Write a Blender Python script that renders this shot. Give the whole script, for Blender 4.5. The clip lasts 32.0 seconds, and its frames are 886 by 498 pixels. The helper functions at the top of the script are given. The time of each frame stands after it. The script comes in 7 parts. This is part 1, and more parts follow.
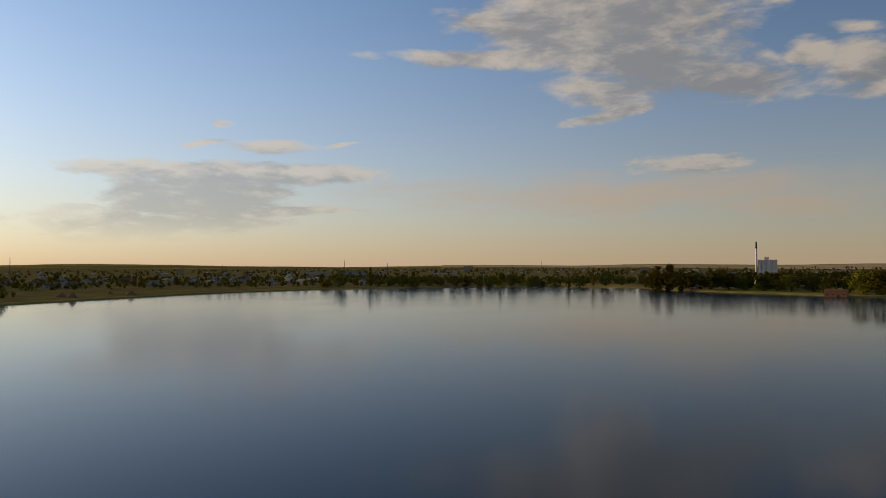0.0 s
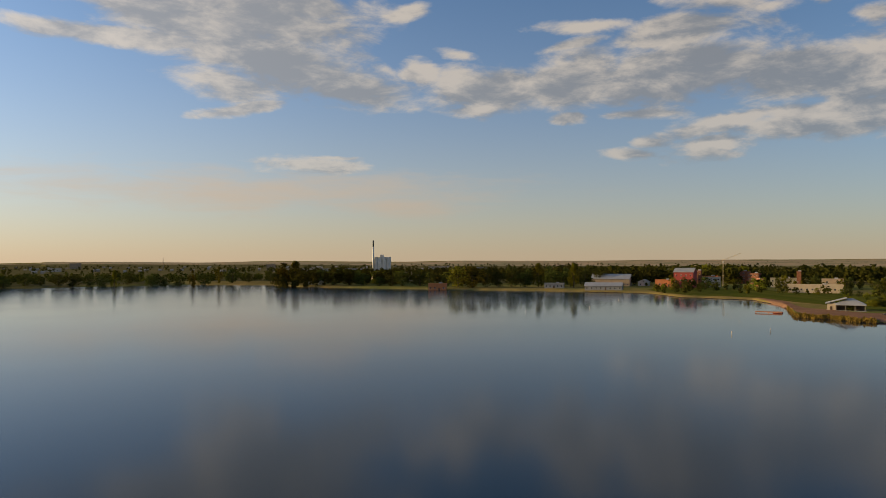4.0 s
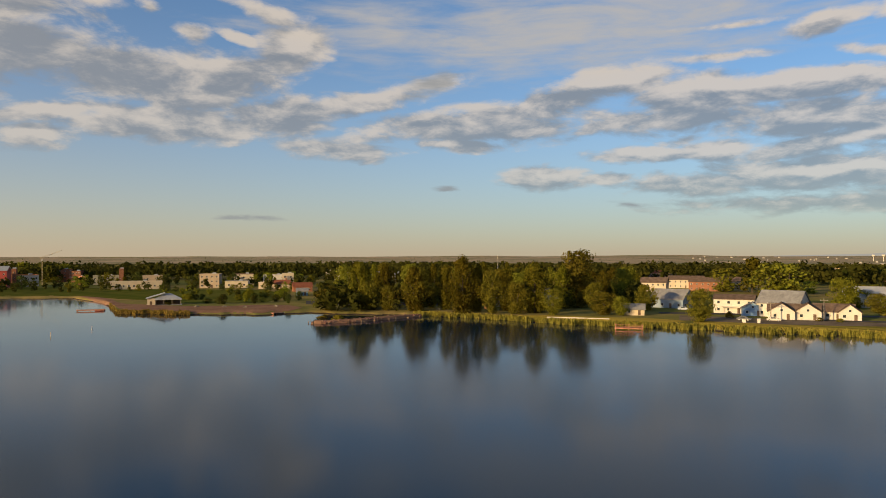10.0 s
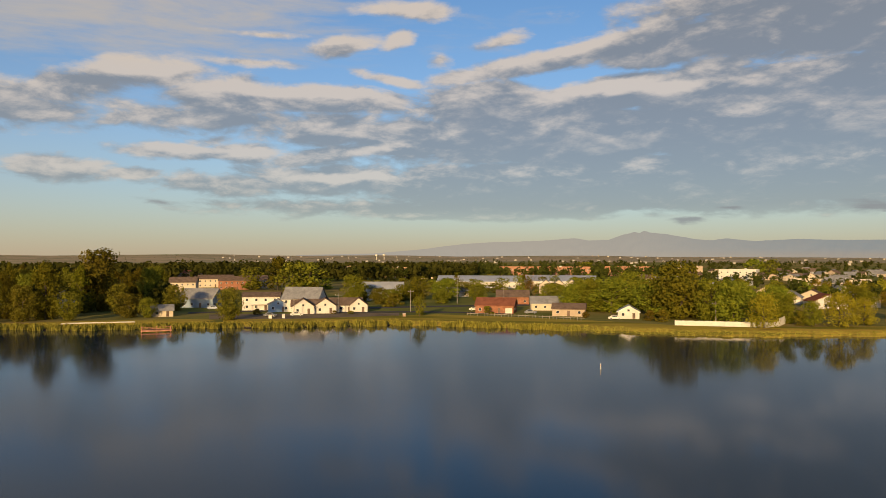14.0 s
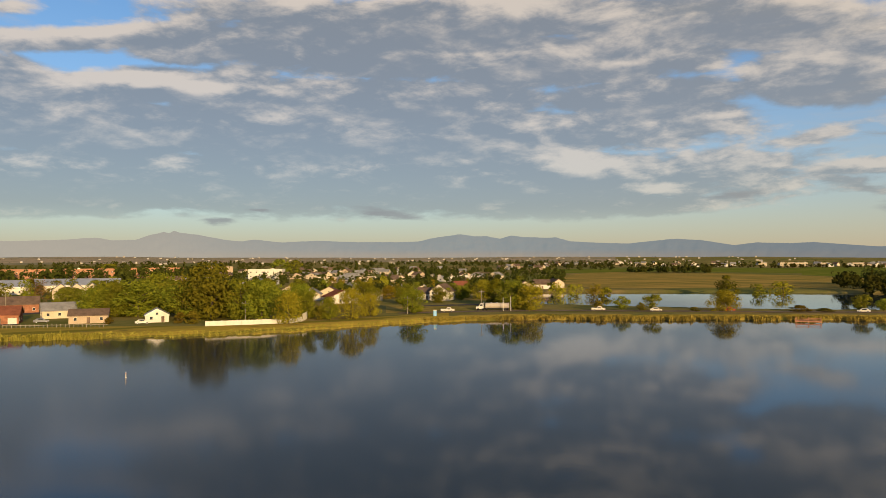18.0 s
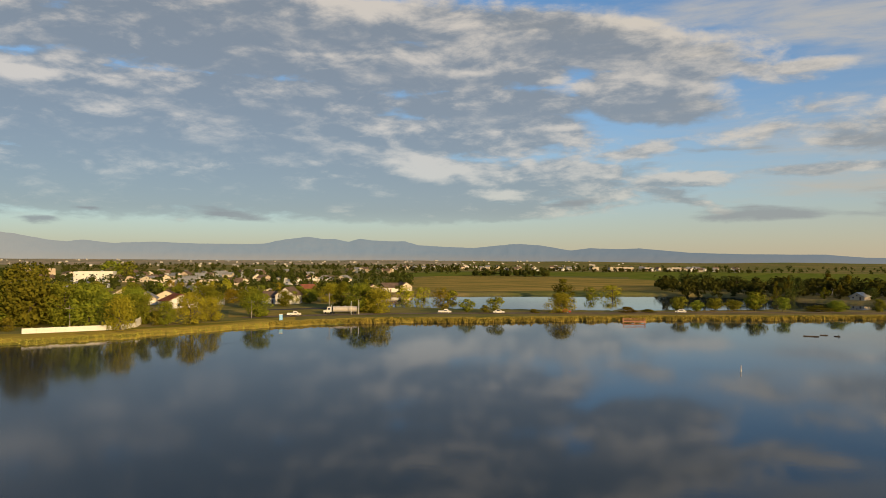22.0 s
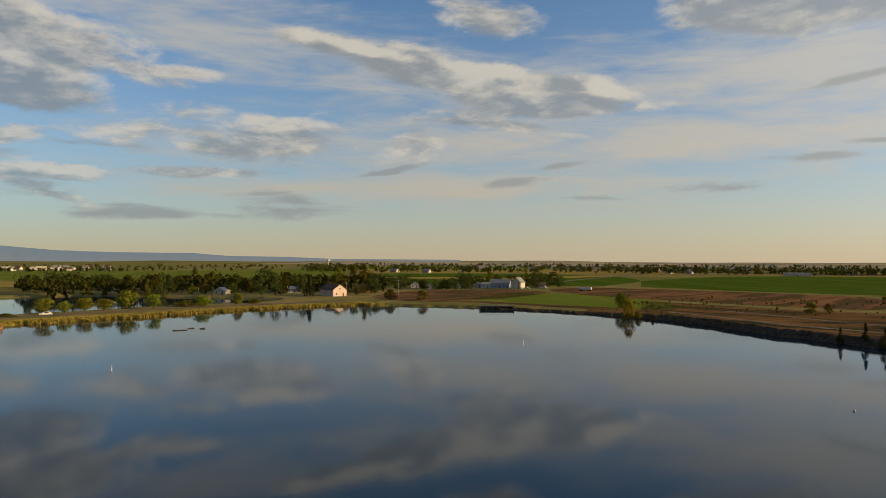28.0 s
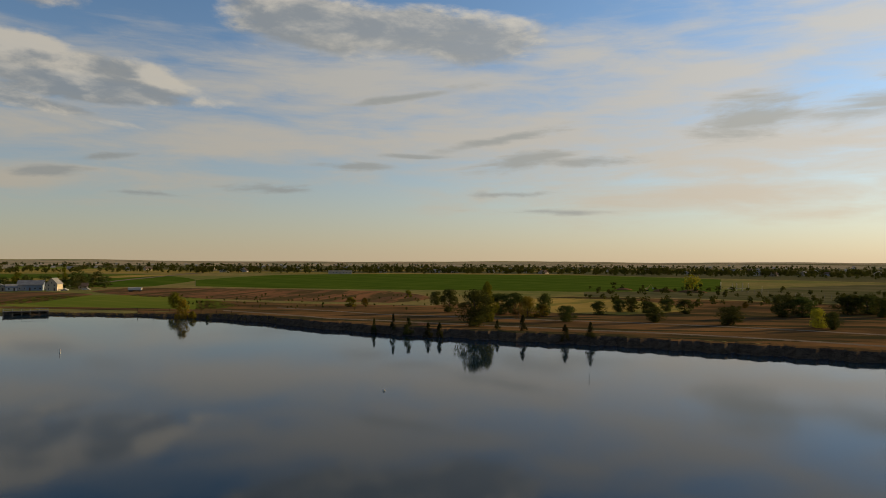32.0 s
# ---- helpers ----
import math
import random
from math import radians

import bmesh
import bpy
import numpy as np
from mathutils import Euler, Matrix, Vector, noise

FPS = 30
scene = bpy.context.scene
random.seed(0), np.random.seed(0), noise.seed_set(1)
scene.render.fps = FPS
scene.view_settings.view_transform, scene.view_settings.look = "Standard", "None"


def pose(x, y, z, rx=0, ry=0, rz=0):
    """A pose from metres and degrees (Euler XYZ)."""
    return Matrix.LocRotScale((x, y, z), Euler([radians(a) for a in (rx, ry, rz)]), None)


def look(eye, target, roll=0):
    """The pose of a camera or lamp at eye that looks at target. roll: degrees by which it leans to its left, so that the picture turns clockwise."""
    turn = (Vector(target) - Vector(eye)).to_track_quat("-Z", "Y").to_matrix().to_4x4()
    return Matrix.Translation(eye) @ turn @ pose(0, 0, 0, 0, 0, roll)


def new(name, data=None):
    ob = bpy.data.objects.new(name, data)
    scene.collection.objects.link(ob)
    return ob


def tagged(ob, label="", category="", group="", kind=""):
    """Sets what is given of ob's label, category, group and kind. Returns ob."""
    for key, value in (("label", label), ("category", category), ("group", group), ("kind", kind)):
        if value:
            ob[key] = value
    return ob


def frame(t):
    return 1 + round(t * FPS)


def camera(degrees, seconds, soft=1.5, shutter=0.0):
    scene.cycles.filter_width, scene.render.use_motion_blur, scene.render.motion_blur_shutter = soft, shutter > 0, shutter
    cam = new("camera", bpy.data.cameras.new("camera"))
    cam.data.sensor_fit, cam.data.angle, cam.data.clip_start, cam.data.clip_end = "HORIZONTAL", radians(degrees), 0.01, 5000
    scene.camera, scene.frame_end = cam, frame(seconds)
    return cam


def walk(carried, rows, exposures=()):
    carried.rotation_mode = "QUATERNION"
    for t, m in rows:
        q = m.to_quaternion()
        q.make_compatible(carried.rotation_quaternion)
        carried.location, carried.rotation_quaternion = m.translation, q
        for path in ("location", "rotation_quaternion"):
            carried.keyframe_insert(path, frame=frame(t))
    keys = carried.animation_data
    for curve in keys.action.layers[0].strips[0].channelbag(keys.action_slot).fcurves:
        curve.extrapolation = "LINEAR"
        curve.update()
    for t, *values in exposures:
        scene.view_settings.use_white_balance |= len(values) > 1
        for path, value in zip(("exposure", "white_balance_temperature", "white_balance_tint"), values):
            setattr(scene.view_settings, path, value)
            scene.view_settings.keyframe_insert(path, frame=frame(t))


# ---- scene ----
cam = camera(63.17, 32.0, soft=0.7)
EYE = (0, 0, 24)
# seconds, turn, tilt and lean of a camera that hovers and turns
PATH = [
    (0, -0.00, 1.23, 0.26),
    (0.5, -3.49, 1.19, 0.26),
    (1, -7.06, 1.16, 0.24),
    (1.5, -10.68, 1.10, 0.20),
    (2, -14.32, 1.06, 0.22),
    (2.5, -17.95, 1.01, 0.23),
    (4.5, -32.95, 0.84, 0.18),
    (5, -37.04, 0.81, 0.17),
    (5.5, -41.16, 0.76, 0.19),
    (6, -45.30, 0.74, 0.16),
    (6.5, -49.42, 0.71, 0.11),
    (7, -53.57, 0.67, 0.10),
    (7.5, -57.68, 0.66, 0.09),
    (8, -62.02, 0.64, 0.07),
    (8.5, -66.37, 0.61, 0.08),
    (9, -70.72, 0.57, 0.09),
    (9.5, -75.00, 0.57, 0.05),
    (10, -79.35, 0.56, 0.02),
    (10.5, -83.93, 0.56, 0.03),
    (11, -88.58, 0.55, 0.01),
    (11.5, -93.25, 0.52, -0.01),
    (12, -97.92, 0.47, -0.00),
    (12.5, -102.44, 0.48, -0.07),
    (13, -106.77, 0.50, -0.06),
    (13.5, -111.14, 0.50, -0.02),
    (14, -115.47, 0.51, -0.04),
    (14.5, -119.86, 0.51, -0.04),
    (16.5, -137.86, 0.52, 0.11),
    (17, -142.64, 0.54, 0.25),
    (17.5, -147.20, 0.54, 0.19),
    (18, -151.54, 0.54, 0.13),
    (18.5, -155.89, 0.54, 0.07),
    (19, -156.80, 0.60, -0.05),
    (19.5, -156.48, 0.64, -0.13),
    (20, -156.20, 0.70, -0.23),
    (20.5, -155.92, 0.75, -0.28),
    (21, -156.47, 0.78, -0.35),
    (21.5, -160.06, 0.81, -0.33),
    (22, -163.54, 0.82, -0.30),
    (22.5, -166.78, 0.83, -0.29),
    (23, -170.10, 0.84, -0.33),
    (23.5, -173.58, 0.82, -0.32),
    (24, -177.13, 0.81, -0.36),
    (24.5, -181.03, 0.81, -0.34),
    (25, -185.26, 0.82, -0.30),
    (25.5, -189.50, 0.84, -0.28),
    (27.5, -206.34, 0.87, -0.19),
    (28, -210.63, 0.87, -0.18),
    (28.5, -214.87, 0.87, -0.20),
    (29, -219.11, 0.86, -0.27),
    (29.5, -223.40, 0.88, -0.24),
    (30, -227.66, 0.90, -0.26),
    (30.5, -231.99, 0.92, -0.23),
    (31, -236.28, 0.91, -0.24),
    (31.5, -240.57, 0.93, -0.27),
    (32, -244.92, 0.92, -0.30),
]

walk(cam, [(t, pose(*EYE, 90 + tilt, lean, turn)) for t, turn, tilt, lean in PATH],
     exposures=[(0.0, 0.03, 6900, 11), (2.5, 0.2, 6800, 11), (5.0, 0.5, 6550, 9), (8.0, 0.6, 6500, 9), (13.0, 0.52, 6850, 12), (17.0, 0.62, 6850, 11), (20.0, 0.62, 6650, 9),
                (27.5, 0.55, 6450, 5), (30.0, 0.42, 6450, 5), (32.0, 0.3, 6500, 5)])

# bearings are degrees clockwise from +y, distances metres from the point below the hovering camera
SUN_BEARING, SUN_HEIGHT = -52.0, 10.5


def at(b, d, z=0.0):
    return Vector((d * math.sin(radians(b)), d * math.cos(radians(b)), z))


# ---------------------------------------------------------------- sky and sun
# patches of cloud: bearing, height, half width and half height in degrees, slope, density
EAST_CUMULUS = [
    (12.8, 18.5, 9.4, 2.45, -0.01, 0.9),
    (4.2, 16.0, 6.2, 0.67, -0.05, 0.8),
    (4.2, 18.9, 2.7, 0.73, 0.22, 0.6),
    (15.9, 15.2, 7.6, 1.89, -0.16, 0.85),
    (21.6, 13.5, 3.9, 1.35, -0.14, 0.9),
    (12.8, 13.3, 3.2, 1.20, -0.25, 0.7),
    (13.7, 11.6, 2.7, 0.43, 0.13, 0.8),
    (26.8, 14.7, 1.3, 0.73, -0.07, 0.8),
    (32.8, 13.4, 4.1, 1.79, 0.01, 0.9),
    (31.6, 11.9, 2.0, 0.57, -0.08, 0.6),
    (30.1, 15.9, 1.0, 0.36, -0.09, 0.5),
    (26.4, 18.9, 1.7, 0.47, 0.19, 0.5),
]
LOW_EAST_CUMULUS = [
    (18.6, 7.4, 3.5, 0.53, 0.03, 0.7),
    (20.3, 8.0, 1.8, 0.17, -0.02, 0.5),
    (-17.3, 10.8, 0.8, 0.19, -0.01, 0.6),
    (-18.0, 9.2, 1.4, 0.27, 0.20, 0.6),
    (-14.0, 9.2, 2.6, 0.48, 0.07, 0.7),
    (-8.2, 9.3, 0.8, 0.17, 0.16, 0.5),
]
SUN_STRATUS = [
    (-16.2, 7.1, 8.2, 0.79, 0.03, 1.3),
    (-19.0, 5.3, 6.1, 1.55, 0.05, 1.2),
    (-11.3, 4.3, 3.7, 0.37, 0.03, 1),
    (-22.8, 3.2, 6.3, 1.12, 0.04, 0.7),
]
SOUTH_CUMULUS = [
    (39.3, 13.9, 3.0, 1.86, -0.04, 0.9),
    (40.1, 17.7, 3.2, 0.44, 0.07, 0.6),
    (38.8, 16.4, 2.1, 0.36, 0.17, 0.6),
    (48.4, 16.6, 4.5, 1.16, 0.02, 0.8),
    (49.3, 14.3, 4.9, 1.95, 0.02, 0.95),
    (44.5, 13.4, 4.8, 1.35, -0.06, 0.7),
    (50.7, 18.3, 4.0, 0.57, -0.21, 0.6),
    (57.4, 17.8, 0.8, 0.37, -0.02, 0.6),
    (60.1, 16.4, 1.2, 0.58, -0.03, 0.7),
    (63.2, 16.3, 1.1, 0.41, -0.33, 0.6),
    (55.6, 13.5, 5.8, 1.92, -0.01, 0.9),
    (61.4, 12.8, 4.9, 1.79, 0.16, 0.95),
    (67.1, 15.6, 2.6, 1.47, 0.32, 0.95),
    (65.0, 18.3, 3.5, 0.52, -0.38, 0.5),
]
LOW_SOUTH_CUMULUS = [
    (57.9, 9.8, 8.4, 0.96, 0.04, 0.95),
    (50.7, 10.0, 3.4, 0.70, 0.09, 0.9),
    (49.8, 8.3, 2.7, 0.79, 0.11, 0.7),
    (43.6, 8.0, 2.2, 0.35, 0.07, 0.6),
    (45.8, 8.8, 1.1, 0.44, 0.02, 0.6),
    (39.3, 10.9, 1.3, 0.34, -0.05, 0.6),
    (44.9, 11.0, 2.2, 0.43, 0.03, 0.5),
    (66.7, 10.7, 4.3, 1.10, 0.16, 0.9),
    (72.5, 11.9, 4.4, 0.70, 0.13, 0.8),
    (70.9, 8.3, 3.5, 0.76, -0.04, 0.7),
    (77.6, 13.2, 2.3, 0.47, 0.26, 0.4),
    (80.1, 10.2, 6.1, 0.94, 0.04, 1),
    (82.9, 10.9, 3.1, 1.06, 0.01, 1),
    (81.2, 8.7, 2.8, 0.43, -0.02, 0.8),
]
SOUTHWEST_CUMULUS = [
    (72.8, 8.0, 1.9, 0.69, -0.03, 0.6),
    (83.6, 11.0, 11.2, 0.74, 0.09, 0.9),
    (82.8, 9.9, 7.2, 0.91, 0.01, 0.8),
    (92.5, 13.1, 3.5, 1.26, 0.23, 1),
    (89.0, 12.1, 4.7, 0.92, 0.15, 0.9),
    (98.7, 11.8, 4.9, 1.21, 0.01, 0.9),
    (105.4, 12.0, 5.8, 1.12, -0.01, 0.95),
    (98.7, 10.1, 7.6, 1.13, 0.01, 0.7),
    (107.2, 9.8, 4.5, 1.57, -0.01, 0.9),
    (79.3, 8.8, 1.5, 0.32, 0.06, 0.7),
    (90.7, 9.6, 1.7, 0.43, 0.13, 0.6),
]
LOW_SOUTHWEST_CUMULUS = [
    (95.1, 7.7, 3.1, 0.57, 0.02, 0.8),
    (100.5, 7.9, 2.7, 0.66, 0.00, 0.8),
    (98.2, 8.8, 1.8, 0.35, 0.11, 0.6),
    (106.8, 7.9, 4.9, 0.79, 0.09, 0.8),
    (107.6, 5.9, 6.7, 1.15, -0.01, 1),
    (98.7, 5.4, 4.5, 0.89, 0.01, 0.8),
    (106.3, 3.7, 7.6, 0.63, -0.00, 0.7),
    (87.3, 6.2, 2.9, 0.86, 0.03, 1),
    (92.0, 6.0, 2.2, 0.39, -0.08, 0.8),
]
HIGH_SOUTHWEST_CUMULUS = [
    (107.2, 16.0, 2.5, 0.62, 0.21, 0.9),
    (100.5, 14.5, 3.6, 0.30, 0.06, 0.6),
    (101.1, 16.6, 2.7, 0.29, -0.04, 0.5),
    (111.6, 13.6, 2.0, 0.38, -0.13, 0.8),
    (115.1, 15.3, 1.0, 0.53, -0.06, 0.5),
    (111.4, 16.7, 0.9, 0.53, 0.24, 0.5),
    (120.1, 16.7, 1.6, 0.67, 0.10, 0.6),
    (112.5, 18.8, 3.5, 0.56, -0.05, 0.7),
]
WEST_STRATUS = [
    (118.5, 11.6, 6.2, 1.37, 0.04, 1.35),
    (123.7, 9.2, 12.4, 2.25, -0.01, 1.65),
    (124.5, 5.5, 11.5, 2.07, -0.04, 1.75),
    (118.5, 3.6, 10.3, 0.60, -0.02, 1.45),
    (129.7, 12.3, 6.8, 1.38, 0.11, 1.45),
    (125.7, 15.4, 8.7, 0.85, 0.12, 1.35),
    (131.8, 15.4, 3.1, 1.24, 0.07, 1.35),
    (145.1, 5.9, 26.4, 2.21, 0.01, 1.75),
    (143.3, 9.4, 24.9, 1.95, 0.02, 1.75),
    (134.7, 12.2, 8.2, 1.15, 0.04, 1.35),
    (147.8, 11.9, 11.1, 1.55, -0.04, 1.55),
]
UPPER_WEST_STRATUS = [
    (134.7, 15.9, 8.2, 1.04, -0.04, 1.30),
    (147.8, 15.5, 11.5, 1.51, -0.03, 1.40),
    (152.3, 18.0, 17.5, 1.55, -0.00, 1.30),
    (161.2, 14.9, 10.8, 1.87, -0.04, 1.40),
    (167.6, 12.1, 7.0, 1.16, -0.06, 1.40),
    (171.2, 10.2, 4.0, 0.99, 0.04, 1.30),
    (173.6, 16.8, 11.5, 1.61, -0.11, 1.40),
    (179.2, 12.3, 4.6, 1.60, -0.22, 1.40),
    (180.9, 14.5, 3.4, 1.22, -0.14, 1.30),
]
WEST_CUMULUS = [
    (162.5, 6.9, 4.3, 1.48, -0.12, 1.30),
    (159.4, 4.0, 13.0, 0.80, -0.01, 1.30),
    (168.8, 5.1, 2.9, 0.68, 0.08, 1.00),
    (167.1, 4.1, 5.4, 0.56, -0.02, 1.10),
    (170.4, 7.0, 1.6, 0.46, 0.06, 0.80),
    (175.5, 7.2, 1.4, 0.53, -0.05, 0.90),
    (178.8, 8.3, 2.8, 0.51, 0.31, 0.90),
    (182.2, 6.1, 3.7, 0.54, -0.06, 0.90),
    (180.9, 5.2, 3.1, 0.47, -0.28, 0.80),
    (159.4, 9.6, 2.6, 0.56, 0.27, 1.00),
]
NORTHWEST_CUMULUS = [
    (183.2, 14.3, 4.8, 0.84, -0.14, 0.8),
    (189.6, 13.6, 2.5, 0.53, -0.07, 0.7),
    (181.4, 5.1, 1.6, 0.49, -0.01, 0.7),
    (187.5, 9.7, 2.5, 0.85, 0.16, 0.5),
    (190.9, 11.0, 1.6, 0.62, -0.06, 0.5),
    (195.7, 9.1, 5.0, 1.47, 0.10, 0.6),
    (197.6, 10.0, 4.1, 0.72, 0.03, 0.5),
    (191.7, 6.6, 4.9, 0.38, 0.07, 0.7),
]
NORTH_STRATUS = [
    (204.1, 16.2, 4.2, 0.84, -0.24, 1.1),
    (208.0, 15.2, 4.4, 1.19, -0.16, 1.2),
    (214.2, 13.6, 5.1, 1.41, -0.14, 1.2),
    (220.7, 13.0, 4.0, 1.19, -0.09, 1.2),
    (219.4, 11.7, 5.3, 0.56, -0.05, 0.9),
    (198.0, 8.8, 3.1, 1.23, -0.03, 0.7),
    (197.3, 10.6, 3.0, 0.49, -0.01, 0.6),
    (208.0, 9.5, 2.0, 1.32, 0.58, 0.5),
    (212.5, 11.0, 3.4, 0.42, -0.05, 0.6),
    (215.9, 10.7, 3.9, 0.38, -0.16, 0.5),
    (235.1, 17.8, 6.2, 1.47, 0.05, 1.2),
    (241.6, 17.8, 8.5, 1.44, -0.02, 1.3),
    (247.8, 16.9, 4.8, 1.09, -0.00, 1),
    (232.0, 19.1, 3.6, 1.13, -0.02, 1),
    (214.2, 18.7, 3.8, 0.95, -0.21, 0.7),
]
SUNLIT_SPOTS = [
    (162.5, 7.2, 3.9, 1.13, -0.12, 1),
    (168.0, 5.1, 2.5, 0.51, 0.08, 0.8),
    (132.7, 12.7, 8.0, 0.49, 0.05, 0.8),
    (165.9, 14.6, 3.4, 0.49, -0.06, 0.6),
    (173.2, 10.3, 2.3, 0.41, 0.03, 0.6),
    (92.5, 13.6, 3.1, 0.76, 0.23, 1),
    (102.3, 12.7, 8.9, 0.34, 0.00, 0.8),
    (106.8, 16.5, 2.2, 0.41, 0.21, 1),
    (125.7, 16.0, 8.7, 0.42, 0.11, 0.8),
    (129.4, 13.0, 7.2, 0.38, 0.10, 0.9),
    (107.6, 6.2, 5.3, 0.44, -0.01, 0.9),
    (101.4, 7.9, 2.7, 0.44, 0.00, 0.8),
]
SUNLIT_EDGES = [
    (110.3, 8.3, 2.6, 0.52, 0.18, 0.8),
    (79.3, 8.8, 1.5, 0.32, 0.06, 0.7),
    (95.1, 8.0, 2.7, 0.35, 0.02, 0.7),
    (49.8, 16.0, 6.7, 0.58, 0.02, 0.7),
    (51.6, 10.1, 3.1, 0.44, 0.01, 0.9),
    (67.5, 16.2, 1.7, 0.81, 0.31, 0.9),
    (32.0, 12.0, 1.9, 0.48, 0.08, 0.7),
    (37.6, 15.1, 1.7, 0.49, 0.07, 0.7),
    (49.8, 8.4, 2.2, 0.44, 0.01, 0.7),
    (205.6, 16.1, 3.5, 0.50, -0.24, 0.9),
    (212.9, 15.0, 4.2, 0.49, -0.13, 0.8),
    (223.4, 13.3, 1.8, 0.77, 0.02, 0.9),
]
VEIL = [
    (14.5, 5.4, 12.4, 0.98, -0.04, 0.55),
    (79.4, 16.4, 7.3, 1.50, -0.13, 0.5),
    (25.0, 4.4, 3.8, 0.55, 0.01, 0.5),
    (89.9, 17.5, 15.9, 1.80, 0.01, 0.6),
    (195.7, 16.2, 13.4, 2.32, -0.10, 0.5),
    (201.2, 5.5, 8.8, 0.79, 0.01, 0.6),
    (239.5, 13.5, 16.8, 2.51, -0.04, 0.8),
    (249.7, 9.6, 13.4, 2.44, 0.04, 0.8),
    (228.4, 9.0, 21.5, 2.20, -0.00, 0.6),
    (210.9, 5.6, 16.2, 0.85, -0.00, 0.6),
    (255.4, 15.6, 5.3, 1.30, 0.08, 0.6),
    (261.4, 13.8, 7.9, 3.14, 0.0, 0.8),
    (274.3, 16.2, 7.9, 3.14, 0.0, 0.8),
    (268.9, 8.4, 17.0, 2.69, 0.0, 0.7),
    (267.0, 5.0, 17.9, 1.08, 0.0, 0.6),
]
GREY_STREAKS = [
    (242.0, 12.7, 4.6, 0.38, 0.09, 0.8),
    (237.3, 7.3, 4.8, 0.31, 0.06, 0.8),
    (242.9, 8.2, 2.5, 0.26, 0.01, 0.8),
    (206.1, 6.9, 2.3, 0.21, 0.10, 0.8),
    (219.9, 7.3, 2.2, 0.26, 0.12, 0.7),
    (216.4, 6.1, 2.2, 0.26, 0.07, 0.5),
    (222.1, 4.8, 3.6, 0.18, 0.01, 0.7),
    (232.0, 5.4, 3.1, 0.31, -0.01, 0.7),
    (249.0, 9.4, 4.3, 0.41, 0.09, 0.7),
    (251.6, 8.0, 4.1, 0.57, 0.10, 0.7),
    (257.0, 7.8, 2.7, 0.35, 0.06, 0.6),
    (250.5, 5.3, 2.7, 0.25, 0.07, 0.6),
    (253.5, 3.9, 6.2, 0.20, -0.03, 0.5),
    (198.7, 4.4, 4.1, 0.47, -0.02, 0.5),
    (268.9, 10.6, 4.4, 1.0, 0.1, 0.6),
    (275.9, 11.0, 4.4, 1.0, 0.1, 0.6),
]
LOW_STREAKS = [
    (80.3, 5.2, 1.1, 0.16, -0.05, 0.6),
    (63.2, 2.9, 3.9, 0.18, -0.01, 0.5),
    (80.3, 5.3, 1.3, 0.17, 0.04, 0.6),
    (93.8, 3.9, 1.8, 0.22, -0.09, 0.5),
    (78.7, 13.8, 1.9, 0.47, 0.20, 0.4),
    (173.6, 4.5, 1.5, 0.25, 0.29, 0.5),
    (134.6, 2.7, 1.2, 0.17, 0.01, 0.7),
    (137.3, 3.5, 1.1, 0.17, 0.02, 0.7),
    (146.9, 3.4, 2.2, 0.27, -0.10, 0.7),
    (189.6, 3.5, 7.4, 0.43, -0.07, 0.7),
    (199.4, 3.8, 5.1, 0.48, -0.03, 0.6),
    (184.1, 8.3, 2.2, 0.35, 0.07, 0.4),
]


def nodes_of(tree):
    tree.nodes.clear()

    def node(kind, inputs=(), operation="", interpolation=""):
        n = tree.nodes.new(kind)
        if operation:
            n.operation = operation
        if interpolation:
            n.interpolation_type = interpolation
        for slot, value in dict(inputs).items():
            if isinstance(value, bpy.types.NodeSocket):
                tree.links.new(value, n.inputs[slot])
            else:
                n.inputs[slot].default_value = value
        return n

    def calc(op, a, b=0.0, c=0.0):
        return node("ShaderNodeMath", {0: a, 1: b, 2: c}, operation=op).outputs[0]

    def ramp(value, lo, hi, a=0.0, b=1.0):
        return node("ShaderNodeMapRange", {0: value, 1: lo, 2: hi, 3: a, 4: b}, interpolation="SMOOTHSTEP").outputs[0]

    def blend(f, a, b, how="MIX"):
        n = node("ShaderNodeMix")
        n.data_type, n.blend_type = "RGBA", how
        for i, v in ((0, f), (6, a), (7, b)):
            if isinstance(v, bpy.types.NodeSocket):
                tree.links.new(v, n.inputs[i])
            else:
                n.inputs[i].default_value = v if i == 0 else (*v, 1)
        return n.outputs[2]

    return node, calc, ramp, blend


